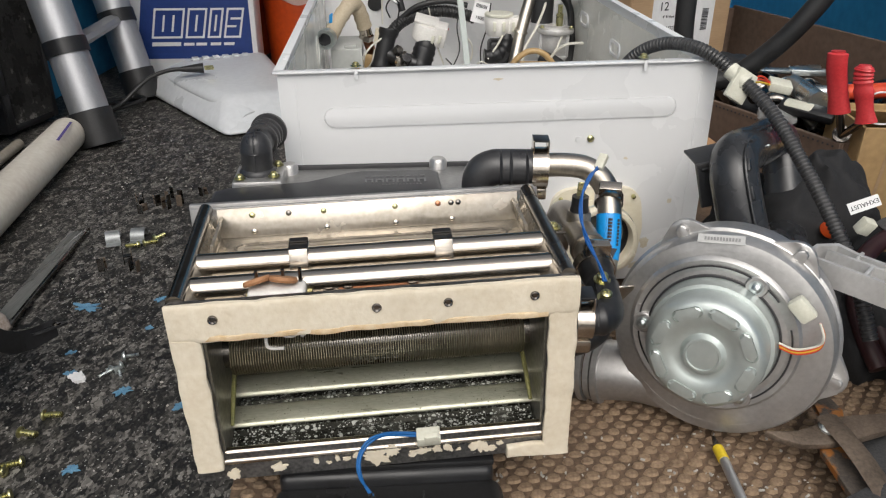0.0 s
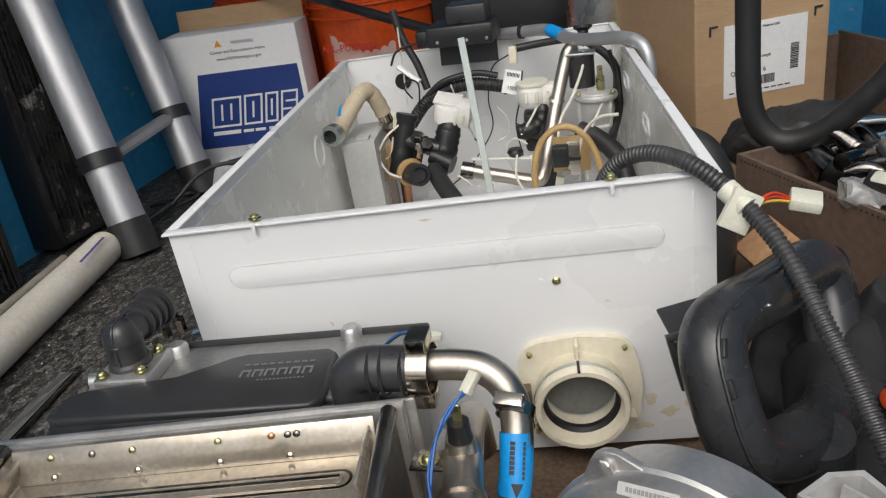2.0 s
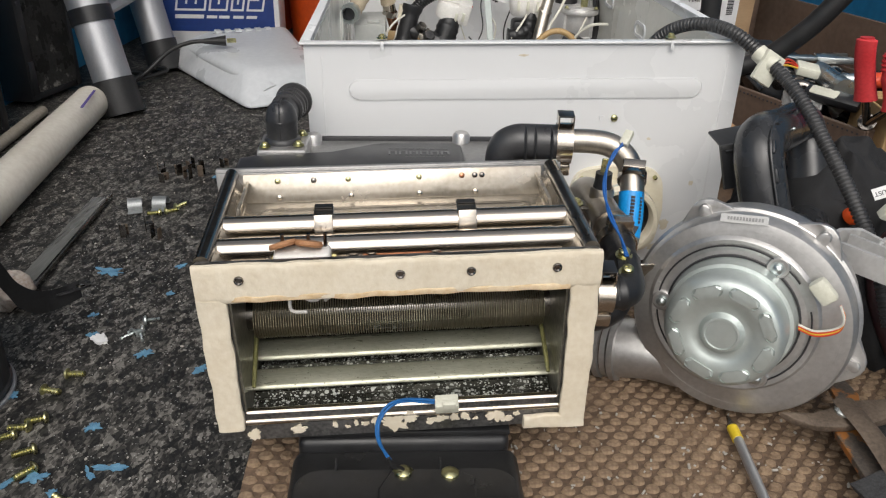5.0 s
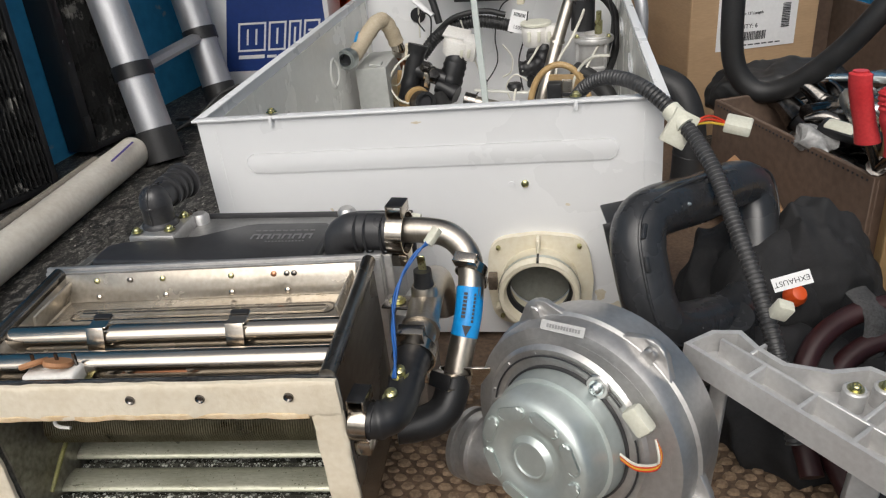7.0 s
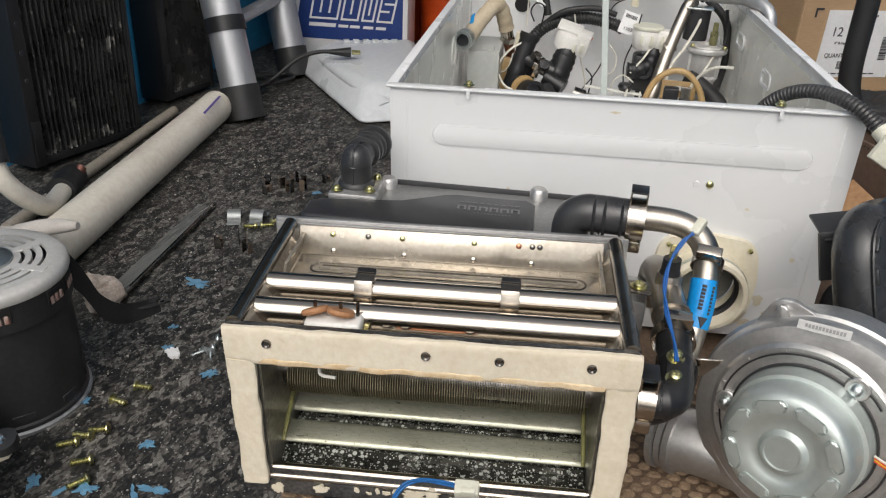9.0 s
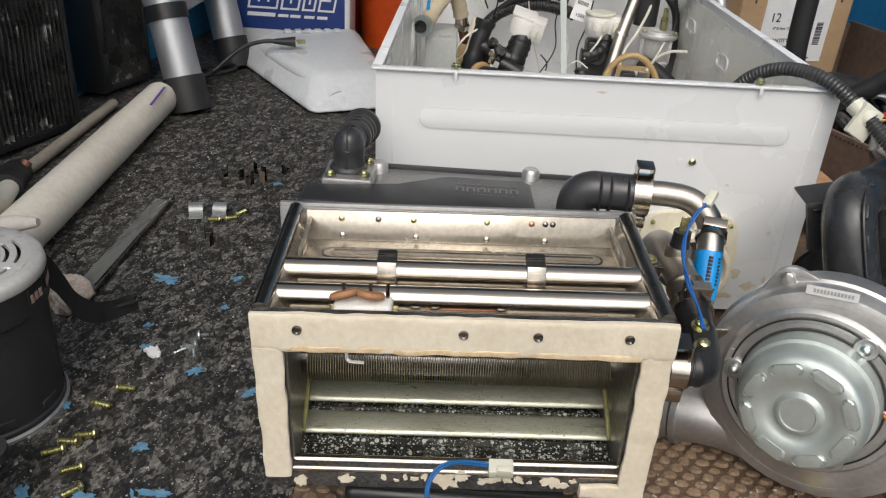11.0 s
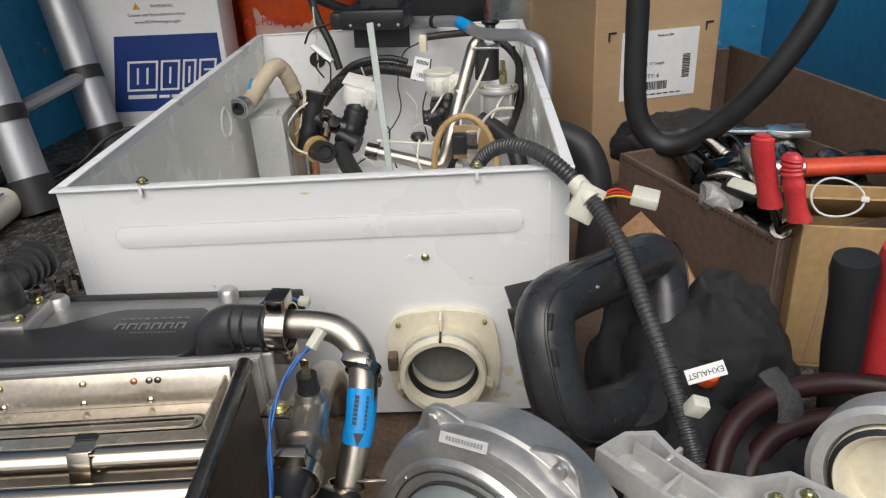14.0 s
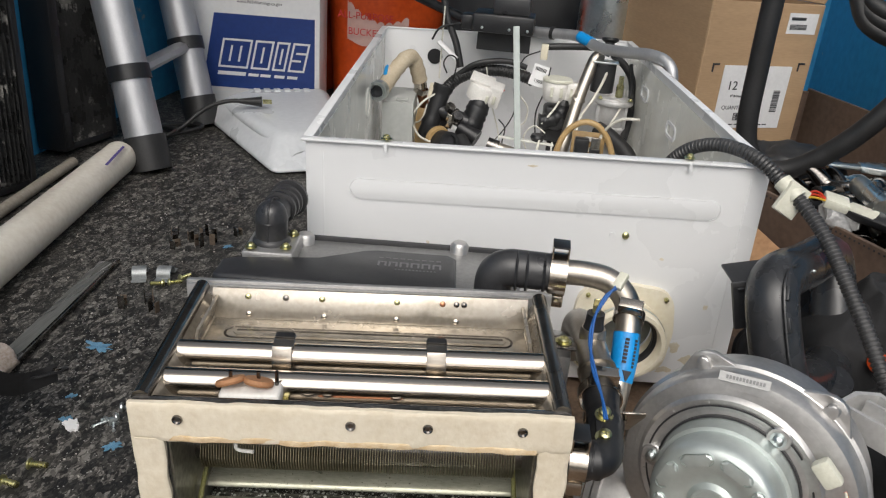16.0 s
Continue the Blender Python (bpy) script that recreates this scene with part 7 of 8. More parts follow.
bk2 = bucket("bucket", pose(-0.62, 2.14, 0.0, 0, 0, 30), "orange plastic bucket behind the printed carton")
rd = solo("red_toolbox", span(B(), (-0.05, -0.03, 0), (0.05, 0.03, 0.05), 0.010, 2), RED, pose(0.0, 2.05, 0.345), "red plastic tool case", "tool case")
st = solo("crate", span(B(), (-0.17, -0.1, 0), (0.20, 0.1, 0.345), 0.006, 2), BLACK, pose(-0.02, 2.1, 0.0), "tall black plastic crate behind the case", "crate")
dk = solo("round_duct", lathe(B(), [(0, 0), (0.062, 0), (0.062, 0.2), (0.064, 0.202), (0.064, 0.208), (0.062, 0.21), (0.062, 0.42), (0.058, 0.42), (0.058, 0.01)], n=40), PLATE, pose(0.185, 1.80, 0.0), "galvanised round duct section", "duct")
bar = thing("long_black_bar", Matrix(), "long black tool bar lying across", "bar")
part("bar", sweep(B(), [(-0.66, 1.92, 0.425), (-0.078, 1.66, 0.264)], 0.0095, 14), BLACK, bar)
part("tip", sweep(B(), [(-0.66, 1.92, 0.425), (-0.52, 1.8575, 0.3863)], 0.0103, 14), ALU, bar)

# ---- parts left inside the case ----
wp_ = thing("water_pipe", Matrix(), "insulated water pipe elbow with a blue mark and braided end", "pipe")
part("insulated_pipe", sweep(B(), smooth_path([(-0.186, 1.270, 0.203), (-0.183, 1.292, 0.206), (-0.172, 1.318, 0.226), (-0.158, 1.335, 0.244), (-0.150, 1.35, 0.243), (-0.143, 1.358, 0.226), (-0.138, 1.365, 0.205)], 6), lambda s: 0.0125 + 0.0006 * math.sin(s * 400), 18), TAPE_BEIGE, wp_, "beige insulated pipe")
part("end_ring", tube(B(), [(-0.1875, 1.256, 0.2035), (-0.186, 1.272, 0.2035)], 0.0158, 0.003, 24), PLATE, wp_, "threaded metal end")
part("end_ring", tube(B(), [(-0.1876, 1.2545, 0.2035), (-0.186, 1.275, 0.2035)], 0.0122, 0.002, 24), PLATE, wp_)
# black plug paints the shade inside the pipe's open end
part("bore_shade", sweep(B(), [(-0.1865, 1.268, 0.2035), (-0.186, 1.274, 0.2035)], 0.0101, 16), INK, wp_)
part("blue_mark", box(B(), (0.007, 0.024, 0.0025), pose(-0.1845, 1.306, 0.2275, 35, -40, -18), 0.001), BLUE_TAPE, wp_, "blue tape mark")
part("ferrule", sweep(B(), [(-0.139, 1.364, 0.208), (-0.136, 1.368, 0.192)], 0.0108, 16), STEEL, wp_)
part("nut", lathe(B(), [(0.0125, -0.005), (0.0125, 0.005)], pose(-0.1358, 1.3685, 0.188, 14, 14), 6), STEEL, wp_)
part("braided_hose", sweep(B(), smooth_path([(-0.136, 1.369, 0.188), (-0.130, 1.374, 0.165), (-0.126, 1.38, 0.13), (-0.128, 1.39, 0.08), (-0.13, 1.39, 0.03)], 6), 0.0085, 14), COPPER, wp_, "coppery lower pipe")
bp = thing("baffle_box", CASE @ pose(0.030, 0.505, -CH + CT), "grey painted sheet steel baffle box", "bracket")
part("front_face", span(B(), (-0.010, 0, 0), (0.038, 0.0015, 0.158), 0.0005, 1), BAFFLE, bp)
part("side_face", span(B(), (0.038, 0.0, 0), (0.0395, 0.11, 0.158), 0.0005, 1), BAFFLE, bp)
part("top_face", span(B(), (-0.010, 0.0015, 0.1565), (0.038, 0.11, 0.158), 0.0004, 1), BAFFLE, bp)
part("side_panel", span(B(), (0.0396, 0.02, 0.02), (0.0404, 0.09, 0.13), 0.0003, 1), PLATE, bp)
part("tab", span(B(), (0.010, 0.010, 0.158), (0.030, 0.028, 0.162), 0.001), BAFFLE, bp)

va = thing("mixing_valve", Matrix(), "black plastic mixing valve with chrome clips and a white actuator", "valve")
part("upright_body", sweep(B(), smooth_path([(-0.094, 1.345, 0.205), (-0.102, 1.338, 0.175), (-0.112, 1.330, 0.138), (-0.118, 1.328, 0.12)], 5), lambda s: 0.0145 + (0.0025 if s < 0.012 else 0) + (0.002 if 0.06 < s < 0.067 else 0), 20), BLACK, va)
part("branch", sweep(B(), [(-0.104, 1.335, 0.168), (-0.050, 1.335, 0.150)], lambda s: 0.0115 + 0.0022 * (int(s / 0.006) % 2), 20), BLACK, va)
for x in (-0.080, -0.072):
    part("chrome_clip", lathe(B(), [(0.0125, -0.0025), (0.0142, -0.0025), (0.0142, 0.0025), (0.0125, 0.0025)], pose(x, 1.335, 0.1605 - (x + 0.080) * 0.33, 0, 108), 24, close=True), STEEL, va, "chrome hose clip")
part("clip_tab", box(B(), (0.010, 0.004, 0.022), pose(-0.076, 1.321, 0.152, 0, 18), 0.0008), STEEL, va)
part("valve_body", sweep(B(), smooth_path([(-0.030, 1.352, 0.190), (-0.038, 1.345, 0.165), (-0.050, 1.336, 0.135), (-0.056, 1.33, 0.115)], 5), lambda s: 0.0155 + 0.0016 * (int(s / 0.008) % 2), 20), BLACK, va)
part("inlet", tube(B(), smooth_path([(-0.108, 1.325, 0.128), (-0.092, 1.310, 0.124), (-0.078, 1.290, 0.127), (-0.070, 1.278, 0.130)], 5), 0.0165, 0.005, 24), BLACK, va)
# black plug stands for the shade deep in the inlet
part("inlet_shade", sweep(B(), [(-0.082, 1.296, 0.126), (-0.074, 1.284, 0.1285)], 0.0112, 16), INK, va)
part("brown_collar", lathe(B(), [(0.0165, -0.006), (0.021, -0.005), (0.021, 0.004), (0.0165, 0.006)], pose(-0.094, 1.311, 0.1245, -78, 0, 38), 28), TAN_TUBE, va, "brown sealing collar")
ac = part("actuator", lathe(B(), [(0, 0.0), (0.023, 0.0), (0.025, 0.002), (0.025, 0.026), (0.023, 0.029), (0, 0.030)], pose(-0.034, 1.362, 0.186, 12, 14), 28), CERAMIC, va, "white actuator housing")
part("actuator_box", box(B(), (0.022, 0.034, 0.034), pose(-0.010, 1.356, 0.196, 10, 14), 0.002, 2), CERAMIC, ac)
part("actuator_lid", box(B(), (0.040, 0.036, 0.004), pose(-0.032, 1.360, 0.2185, 12, 14), 0.001), CERAMIC, ac)
for q in (-0.010, 0.002):
    part("latch", box(B(), (0.005, 0.004, 0.014), pose(-0.012 + q, 1.338, 0.190, 10, 14), 0.0008), NYLON, ac)
part("red_lead", sweep(B(), [(-0.004, 1.358, 0.208), (0.004, 1.356, 0.203)], 0.003, 8), WIRE_RED, ac)
part("drain_hose", sweep(B(), smooth_path([(-0.058, 1.315, 0.125), (-0.040, 1.285, 0.110), (-0.012, 1.245, 0.090), (0.005, 1.21, 0.065)], 6), 0.0135, 16), BLACK_SOFT, va)
part("white_lead", sweep(B(), smooth_path([(-0.100, 1.335, 0.196), (-0.124, 1.32, 0.180), (-0.138, 1.31, 0.155), (-0.125, 1.30, 0.130), (-0.104, 1.295, 0.122)], 8), 0.0018, 8), WIRE_WHITE, va)
part("cream_cap", sweep(B(), [(-0.112, 1.35, 0.205), (-0.116, 1.35, 0.180)], 0.006, 12), CREAM, va)

bh = conduit("black_loom", [(-0.110, 1.41, 0.170), (-0.084, 1.425, 0.200), (-0.050, 1.43, 0.216), (-0.010, 1.432, 0.222), (0.032, 1.432, 0.216), (0.050, 1.43, 0.210)], 0.0105, 0.005, 0.0012, BLACK_SOFT, "black corrugated wiring loom along the end panel")
part("side_cable", sweep(B(), smooth_path([(-0.086, 1.425, 0.205), (-0.05, 1.42, 0.232), (0.0, 1.425, 0.240), (0.035, 1.43, 0.232)], 8), 0.005, 10), BLACK_SOFT, bh)
part("hanging_cable", sweep(B(), smooth_path([(-0.120, 1.44, 0.345), (-0.108, 1.435, 0.300), (-0.090, 1.43, 0.262), (-0.078, 1.425, 0.222)], 8), 0.0062, 10), BLACK_SOFT, bh)
part("thin_cable", sweep(B(), smooth_path([(-0.13, 1.42, 0.265), (-0.118, 1.42, 0.285), (-0.095, 1.43, 0.292), (-0.07, 1.44, 0.296)], 8), 0.0018, 8), BLACK, bh)
part("heat_wrap", sweep(B(), [(-0.118, 1.42, 0.262), (-0.085, 1.41, 0.238)], 0.0065, 10, squash=(1, 0.6)), PAPER, bh, "clear heat-shrink sleeve")

w2 = thing("second_actuator", Matrix(), "white plastic actuator with a hanging printed tag", "actuator")
part("drum", lathe(B(), [(0, 0), (0.019, 0), (0.022, 0.004), (0.024, 0.030), (0.022, 0.033), (0, 0.034)], pose(0.090, 1.398, 0.188), 26), CERAMIC, w2)
part("side_box", box(B(), (0.026, 0.026, 0.034), pose(0.118, 1.395, 0.204), 0.002), CERAMIC, w2)
part("lid", lathe(B(), [(0, 0.003), (0.0235, 0.003), (0.025, 0.0015), (0.025, -0.002), (0, -0.002)], pose(0.090, 1.398, 0.223), 28), NYLON, w2)
for q in (-0.016, 0.0, 0.016):
    part("latch", box(B(), (0.005, 0.004, 0.016), pose(0.098 + q, 1.374, 0.206), 0.0008), NYLON, w2)
part("black_valve", sweep(B(), smooth_path([(0.104, 1.390, 0.190), (0.100, 1.38, 0.168), (0.082, 1.372, 0.158), (0.066, 1.370, 0.157)], 5), lambda s: 0.0115 + 0.002 * (int(s / 0.007) % 2), 16), BLACK, w2)
tg = part("paper_tag", box(B(), (0.028, 0.0008, 0.036), pose(0.058, 1.418, 0.222, -12, 16, 8), 0.0003, 1), PAPER, w2, "white printed tag")
b = B()
for i in range(9):
    span(b, (-0.010 + 0.0022 * i, -0.0012, 0.008), (-0.0087 + 0.0022 * i, -0.0005, 0.014), m=pose(0.058, 1.418, 0.222, -12, 16, 8))
part("tag_bars", b, INK, tg, smooth=0)
letters("1505", 0.008, pose(0.058, 1.418, 0.222, -12, 16, 8) @ pose(0.001, -0.0012, -0.009, 90), INK, tg)
part("cream_plug", box(B(), (0.012, 0.012, 0.026), pose(0.062, 1.425, 0.262), 0.002), CREAM, w2)

sp = thing("steel_riser", Matrix(), "slanting stainless steel riser pipe", "pipe")
part("pipe", sweep(B(), smooth_path([(0.154, 1.41, 0.268), (0.146, 1.402, 0.262), (0.140, 1.396, 0.245), (0.125, 1.37, 0.191), (0.112, 1.33, 0.135), (0.106, 1.305, 0.112), (0.095, 1.298, 0.103), (0.05, 1.298, 0.113), (0.0, 1.30, 0.124)], 6), 0.0098, 20), PIPE_STEEL, sp)
part("bead", lathe(B(), [(0.0098, -0.003), (0.0125, 0), (0.0098, 0.003)], pose(0.127, 1.374, 0.200, 12, 18), 24), PIPE_STEEL, sp)
part("pipe_end", tube(B(), [(-0.012, 1.300, 0.127), (0.006, 1.300, 0.1225)], 0.0125, 0.003, 20), STEEL_DARK, sp)
tr = thing("condensate_trap", Matrix(), "cast metal gas valve body with a brass fitting", "gas valve")
part("body", lathe(B(), [(0, 0), (0.022, 0), (0.0245, 0.003), (0.0245, 0.042), (0.022, 0.050), (0.014, 0.052), (0.013, 0.046), (0, 0.046)], pose(0.184, 1.365, 0.160), 32), CAST_PALE, tr)
part("flange", lathe(B(), [(0.020, -0.004), (0.030, -0.004), (0.031, -0.002), (0.031, 0.002), (0.030, 0.004), (0.020, 0.004)], pose(0.184, 1.365, 0.204), 32), CAST_PALE, tr)
for a in (20, 140, 260):
    part("rib", box(B(), (0.006, 0.005, 0.040), pose(0.184 + 0.0255 * math.cos(radians(a + 180)), 1.365 + 0.0255 * math.sin(radians(a + 180)), 0.182), 0.002), CAST_PALE, tr)
part("base", lathe(B(), [(0, -0.006), (0.027, -0.006), (0.028, -0.003), (0.028, 0.003), (0.024, 0.006)], pose(0.184, 1.365, 0.160), 32), CAST_PALE, tr)
for x in (0.160, 0.208):
    screw("screw", tr, pose(x, 1.348, 0.212), 0.003)
part("brass_fitting", lathe(B(), [(0, 0.034), (0.004, 0.034), (0.004, 0.020), (0.006, 0.020), (0.006, 0)], pose(0.191, 1.372, 0.210), 12), BRASS, tr, "brass fitting")
part("coil", lathe(B(), [(0, 0), (0.019, 0), (0.019, 0.046), (0.017, 0.048), (0, 0.048)], pose(0.164, 1.405, 0.210), 24), GREY_DARK, tr, "dark grey solenoid coil")
part("coil_cap", box(B(), (0.042, 0.034, 0.003), pose(0.164, 1.405, 0.2595), 0.001), PLATE, tr)
part("pedestal", span(B(), (0.160, 1.352, 0.03), (0.208, 1.392, 0.160), 0.004), CAST, tr)
lp = thing("silicone_tube", Matrix(), "tan silicone tube bent in an arch", "tube")
part("tube", sweep(B(), smooth_path([(0.098, 1.26, 0.095), (0.099, 1.265, 0.135), (0.110, 1.27, 0.168), (0.132, 1.272, 0.186), (0.156, 1.272, 0.184), (0.176, 1.27, 0.163), (0.188, 1.265, 0.130), (0.190, 1.262, 0.095)], 8), 0.0048, 14), TAN_TUBE, lp)
ww = thing("wire_harness", Matrix(), "loose cream and grey wires in the case", "wire")
for pts, r, mt in (
    ([(0.168, 1.40, 0.262), (0.166, 1.385, 0.24), (0.150, 1.36, 0.205), (0.132, 1.34, 0.175), (0.128, 1.32, 0.13), (0.130, 1.31, 0.10)], 0.0022, WIRE_WHITE),
    ([(0.215, 1.25, 0.205), (0.190, 1.26, 0.200), (0.170, 1.27, 0.180), (0.160, 1.27, 0.15), (0.158, 1.27, 0.11)], 0.0022, WIRE_WHITE),
    ([(0.104, 1.39, 0.205), (0.090, 1.37, 0.180), (0.072, 1.36, 0.155)], 0.0018, WIRE_WHITE),
    ([(-0.113, 1.43, 0.32), (-0.114, 1.43, 0.26), (-0.113, 1.42, 0.20)], 0.0014, WIRE_WHITE),
    ([(0.072, 1.30, 0.15), (0.070, 1.28, 0.12), (0.085, 1.26, 0.10), (0.105, 1.255, 0.09)], 0.0018, WIRE_WHITE),
    ([(0.055, 1.43, 0.262), (0.028, 1.43, 0.245), (0.018, 1.42, 0.20), (0.022, 1.40, 0.155), (-0.01, 1.33, 0.115), (-0.035, 1.30, 0.10)], 0.0011, BLACK),
    ([(0.03, 1.42, 0.185), (0.045, 1.42, 0.165), (0.043, 1.42, 0.140), (0.028, 1.42, 0.13)], 0.0014, WIRE_WHITE),
    ([(0.055, 1.36, 0.10), (0.045, 1.36, 0.13), (0.06, 1.36, 0.15), (0.08, 1.36, 0.14)], 0.0012, WIRE_WHITE),
):
    part("lead", sweep(B(), smooth_path(pts, 8), r, 8), mt, ww)
part("white_connector", box(B(), (0.012, 0.010, 0.022), pose(0.128, 1.305, 0.095, 0, 10), 0.0015), NYLON, ww)
part("chrome_block", box(B(), (0.014, 0.006, 0.045), pose(0.156, 1.25, 0.148), 0.001), STEEL, ww, "bright metal clip")
part("clip_tooth", box(B(), (0.016, 0.0066, 0.006), pose(0.156, 1.249, 0.150), 0.0006), BLACK, ww)
part("black_block", box(B(), (0.022, 0.018, 0.030), pose(0.136, 1.262, 0.150), 0.003), BLACK, ww)
bc = thing("black_cable", Matrix(), "black cable running down the case side", "cable")
part("cable", sweep(B(), smooth_path([(0.175, 1.42, 0.270), (0.200, 1.42, 0.250), (0.214, 1.415, 0.225), (0.216, 1.39, 0.18), (0.205, 1.33, 0.150)], 8), 0.0062, 12), BLACK_SOFT, bc)
part("cable", sweep(B(), smooth_path([(0.160, 1.33, 0.165), (0.185, 1.315, 0.155), (0.212, 1.29, 0.135), (0.225, 1.27, 0.10)], 8), 0.013, 14), BLACK_SOFT, bc)
part("cable", sweep(B(), smooth_path([(0.062, 1.44, 0.268), (0.10, 1.44, 0.272), (0.145, 1.43, 0.276), (0.170, 1.42, 0.270)], 8), 0.0058, 12), BLACK_SOFT, bc)
part("grommet", lathe(B(), [(0, 0.004), (0.014, 0.006), (0.014, 0.002), (0.008, -0.002), (0.008, -0.016), (0, -0.016)], pose(0.168, 1.43, 0.288, -12), 20), BLACK_SOFT, bc, "black rubber grommet")
gr = thing("plastic_strip", Matrix(), "frosted green plastic strip leaning in the case", "strip")
part("strip", box(B(), (0.0095, 0.003, 0.30), pose(0.036, 1.225, 0.178, -18, -8), 0.0008, 1), FROST, gr)
cb = thing("control_box", Matrix(), "black plastic control box hung on the case end", "control box")
part("housing", span(B(), (-0.062, 1.395, 0.288), (0.040, 1.475, 0.318), 0.004), BLACK, cb)
part("upper_tray", span(B(), (-0.030, 1.405, 0.318), (0.030, 1.465, 0.345), 0.003), GREY_DARK, cb)
part("backing_board", box(B(), (0.092, 0.003, 0.055), pose(-0.010, 1.452, 0.279, -6), 0.0008, 1), BLACK, cb)
part("lug", span(B(), (-0.082, 1.41, 0.288), (-0.062, 1.45, 0.312), 0.003), BLACK, cb)
for x in (-0.045, 0.0, 0.03):
    screw("screw", cb, pose(x, 1.394, 0.296, 90), 0.0025, PLATE)
ap = thing("aluminium_pipe", Matrix(), "bent aluminium pipe lying over the case corner", "pipe")
part("pipe", sweep(B(), smooth_path([(0.030, 1.50, 0.283), (0.075, 1.48, 0.286), (0.116, 1.45, 0.289), (0.150, 1.41, 0.280), (0.190, 1.36, 0.284), (0.222, 1.325, 0.289), (0.246, 1.298, 0.284), (0.256, 1.286, 0.262), (0.257, 1.282, 0.205), (0.257, 1.280, 0.150)], 7), 0.0090, 20), ALU, ap)
part("blue_mark", sweep(B(), [(0.118, 1.4485, 0.289), (0.138, 1.4255, 0.2835)], 0.0094, 18), BLUE_TAPE, ap, "blue tape mark")
part("cable_tie", lathe(B(), [(0.0093, -0.003), (0.0110, -0.003), (0.0110, 0.003), (0.0093, 0.003)], pose(0.072, 1.481, 0.286, 0, 90, -24), 20, close=True), BLACK, ap)
# further valve bodies, clips and wires low in the case
lv = thing("lower_valve", Matrix(), "black plastic lower valve with a ribbed stem", "valve")
part("stem", sweep(B(), smooth_path([(-0.034, 1.350, 0.178), (-0.042, 1.342, 0.150), (-0.052, 1.334, 0.118)], 6), lambda s: 0.0180 + 0.0018 * (int(s / 0.006) % 2), 22), BLACK, lv)
part("boss", sweep(B(), [(-0.062, 1.330, 0.142), (-0.030, 1.322, 0.128)], lambda s: 0.0125 + 0.002 * (int(s / 0.007) % 2), 20), BLACK, lv)
part("brown_plate", box(B(), (0.045, 0.003, 0.060), pose(-0.118, 1.350, 0.130, -6, 8, 6), 0.001), TAN_TUBE, lv, "brown varnished plate")
part("side_body", box(B(), (0.040, 0.035, 0.050), pose(-0.100, 1.352, 0.150, 4, 12, 10), 0.008, 3), BLACK, lv)
part("chrome_nut", lathe(B(), [(0, 0.006), (0.009, 0.006), (0.010, 0.004), (0.010, -0.006)], pose(-0.066, 1.322, 0.160, 40, 20, 10), 6), STEEL_DARK, lv)
part("chrome_nut", lathe(B(), [(0, 0.006), (0.007, 0.006), (0.008, 0.004), (0.008, -0.006)], pose(-0.078, 1.318, 0.176, 30, 20, 24), 6), STEEL_DARK, lv)
bv = thing("gas_block", Matrix(), "black gas valve block behind the silicone tube", "gas valve")
part("block", box(B(), (0.050, 0.040, 0.060), pose(0.098, 1.402, 0.150, 0, 0, 6), 0.006, 2), BLACK, bv)
part("port", lathe(B(), [(0, 0.012), (0.013, 0.012), (0.015, 0.008), (0.015, 0)], pose(0.094, 1.380, 0.158, 90), 20), GREY_DARK, bv)
part("brown_board", box(B(), (0.052, 0.003, 0.050), pose(0.148, 1.300, 0.140, -8), 0.001), TAN_TUBE, bv, "brown circuit board")
for z in (0.155, 0.138, 0.121):
    part("bright_terminal", box(B(), (0.015, 0.004, 0.007), pose(0.150, 1.296, z), 0.001), CERAMIC, bv, "white terminal")
part("stand", box(B(), (0.030, 0.030, 0.110), pose(0.100, 1.408, 0.070), 0.003), BLACK, bv)
rb = thing("flat_bracket", Matrix(), "flat steel bracket low in the case", "bracket")
part("bar", box(B(), (0.090, 0.010, 0.003), pose(0.050, 1.300, 0.140, 0, 4, 4), 0.001), INNER, rb)
part("leg", box(B(), (0.003, 0.008, 0.12), pose(0.092, 1.300, 0.082), 0.001), INNER, rb)
part("knob", lathe(B(), [(0, 0.012), (0.010, 0.011), (0.012, 0.006), (0.009, 0)], pose(0.068, 1.306, 0.140), 20), BLACK, rb)
fw = thing("fine_wires", Matrix(), "fine black and cream wires looped in the case", "wire")
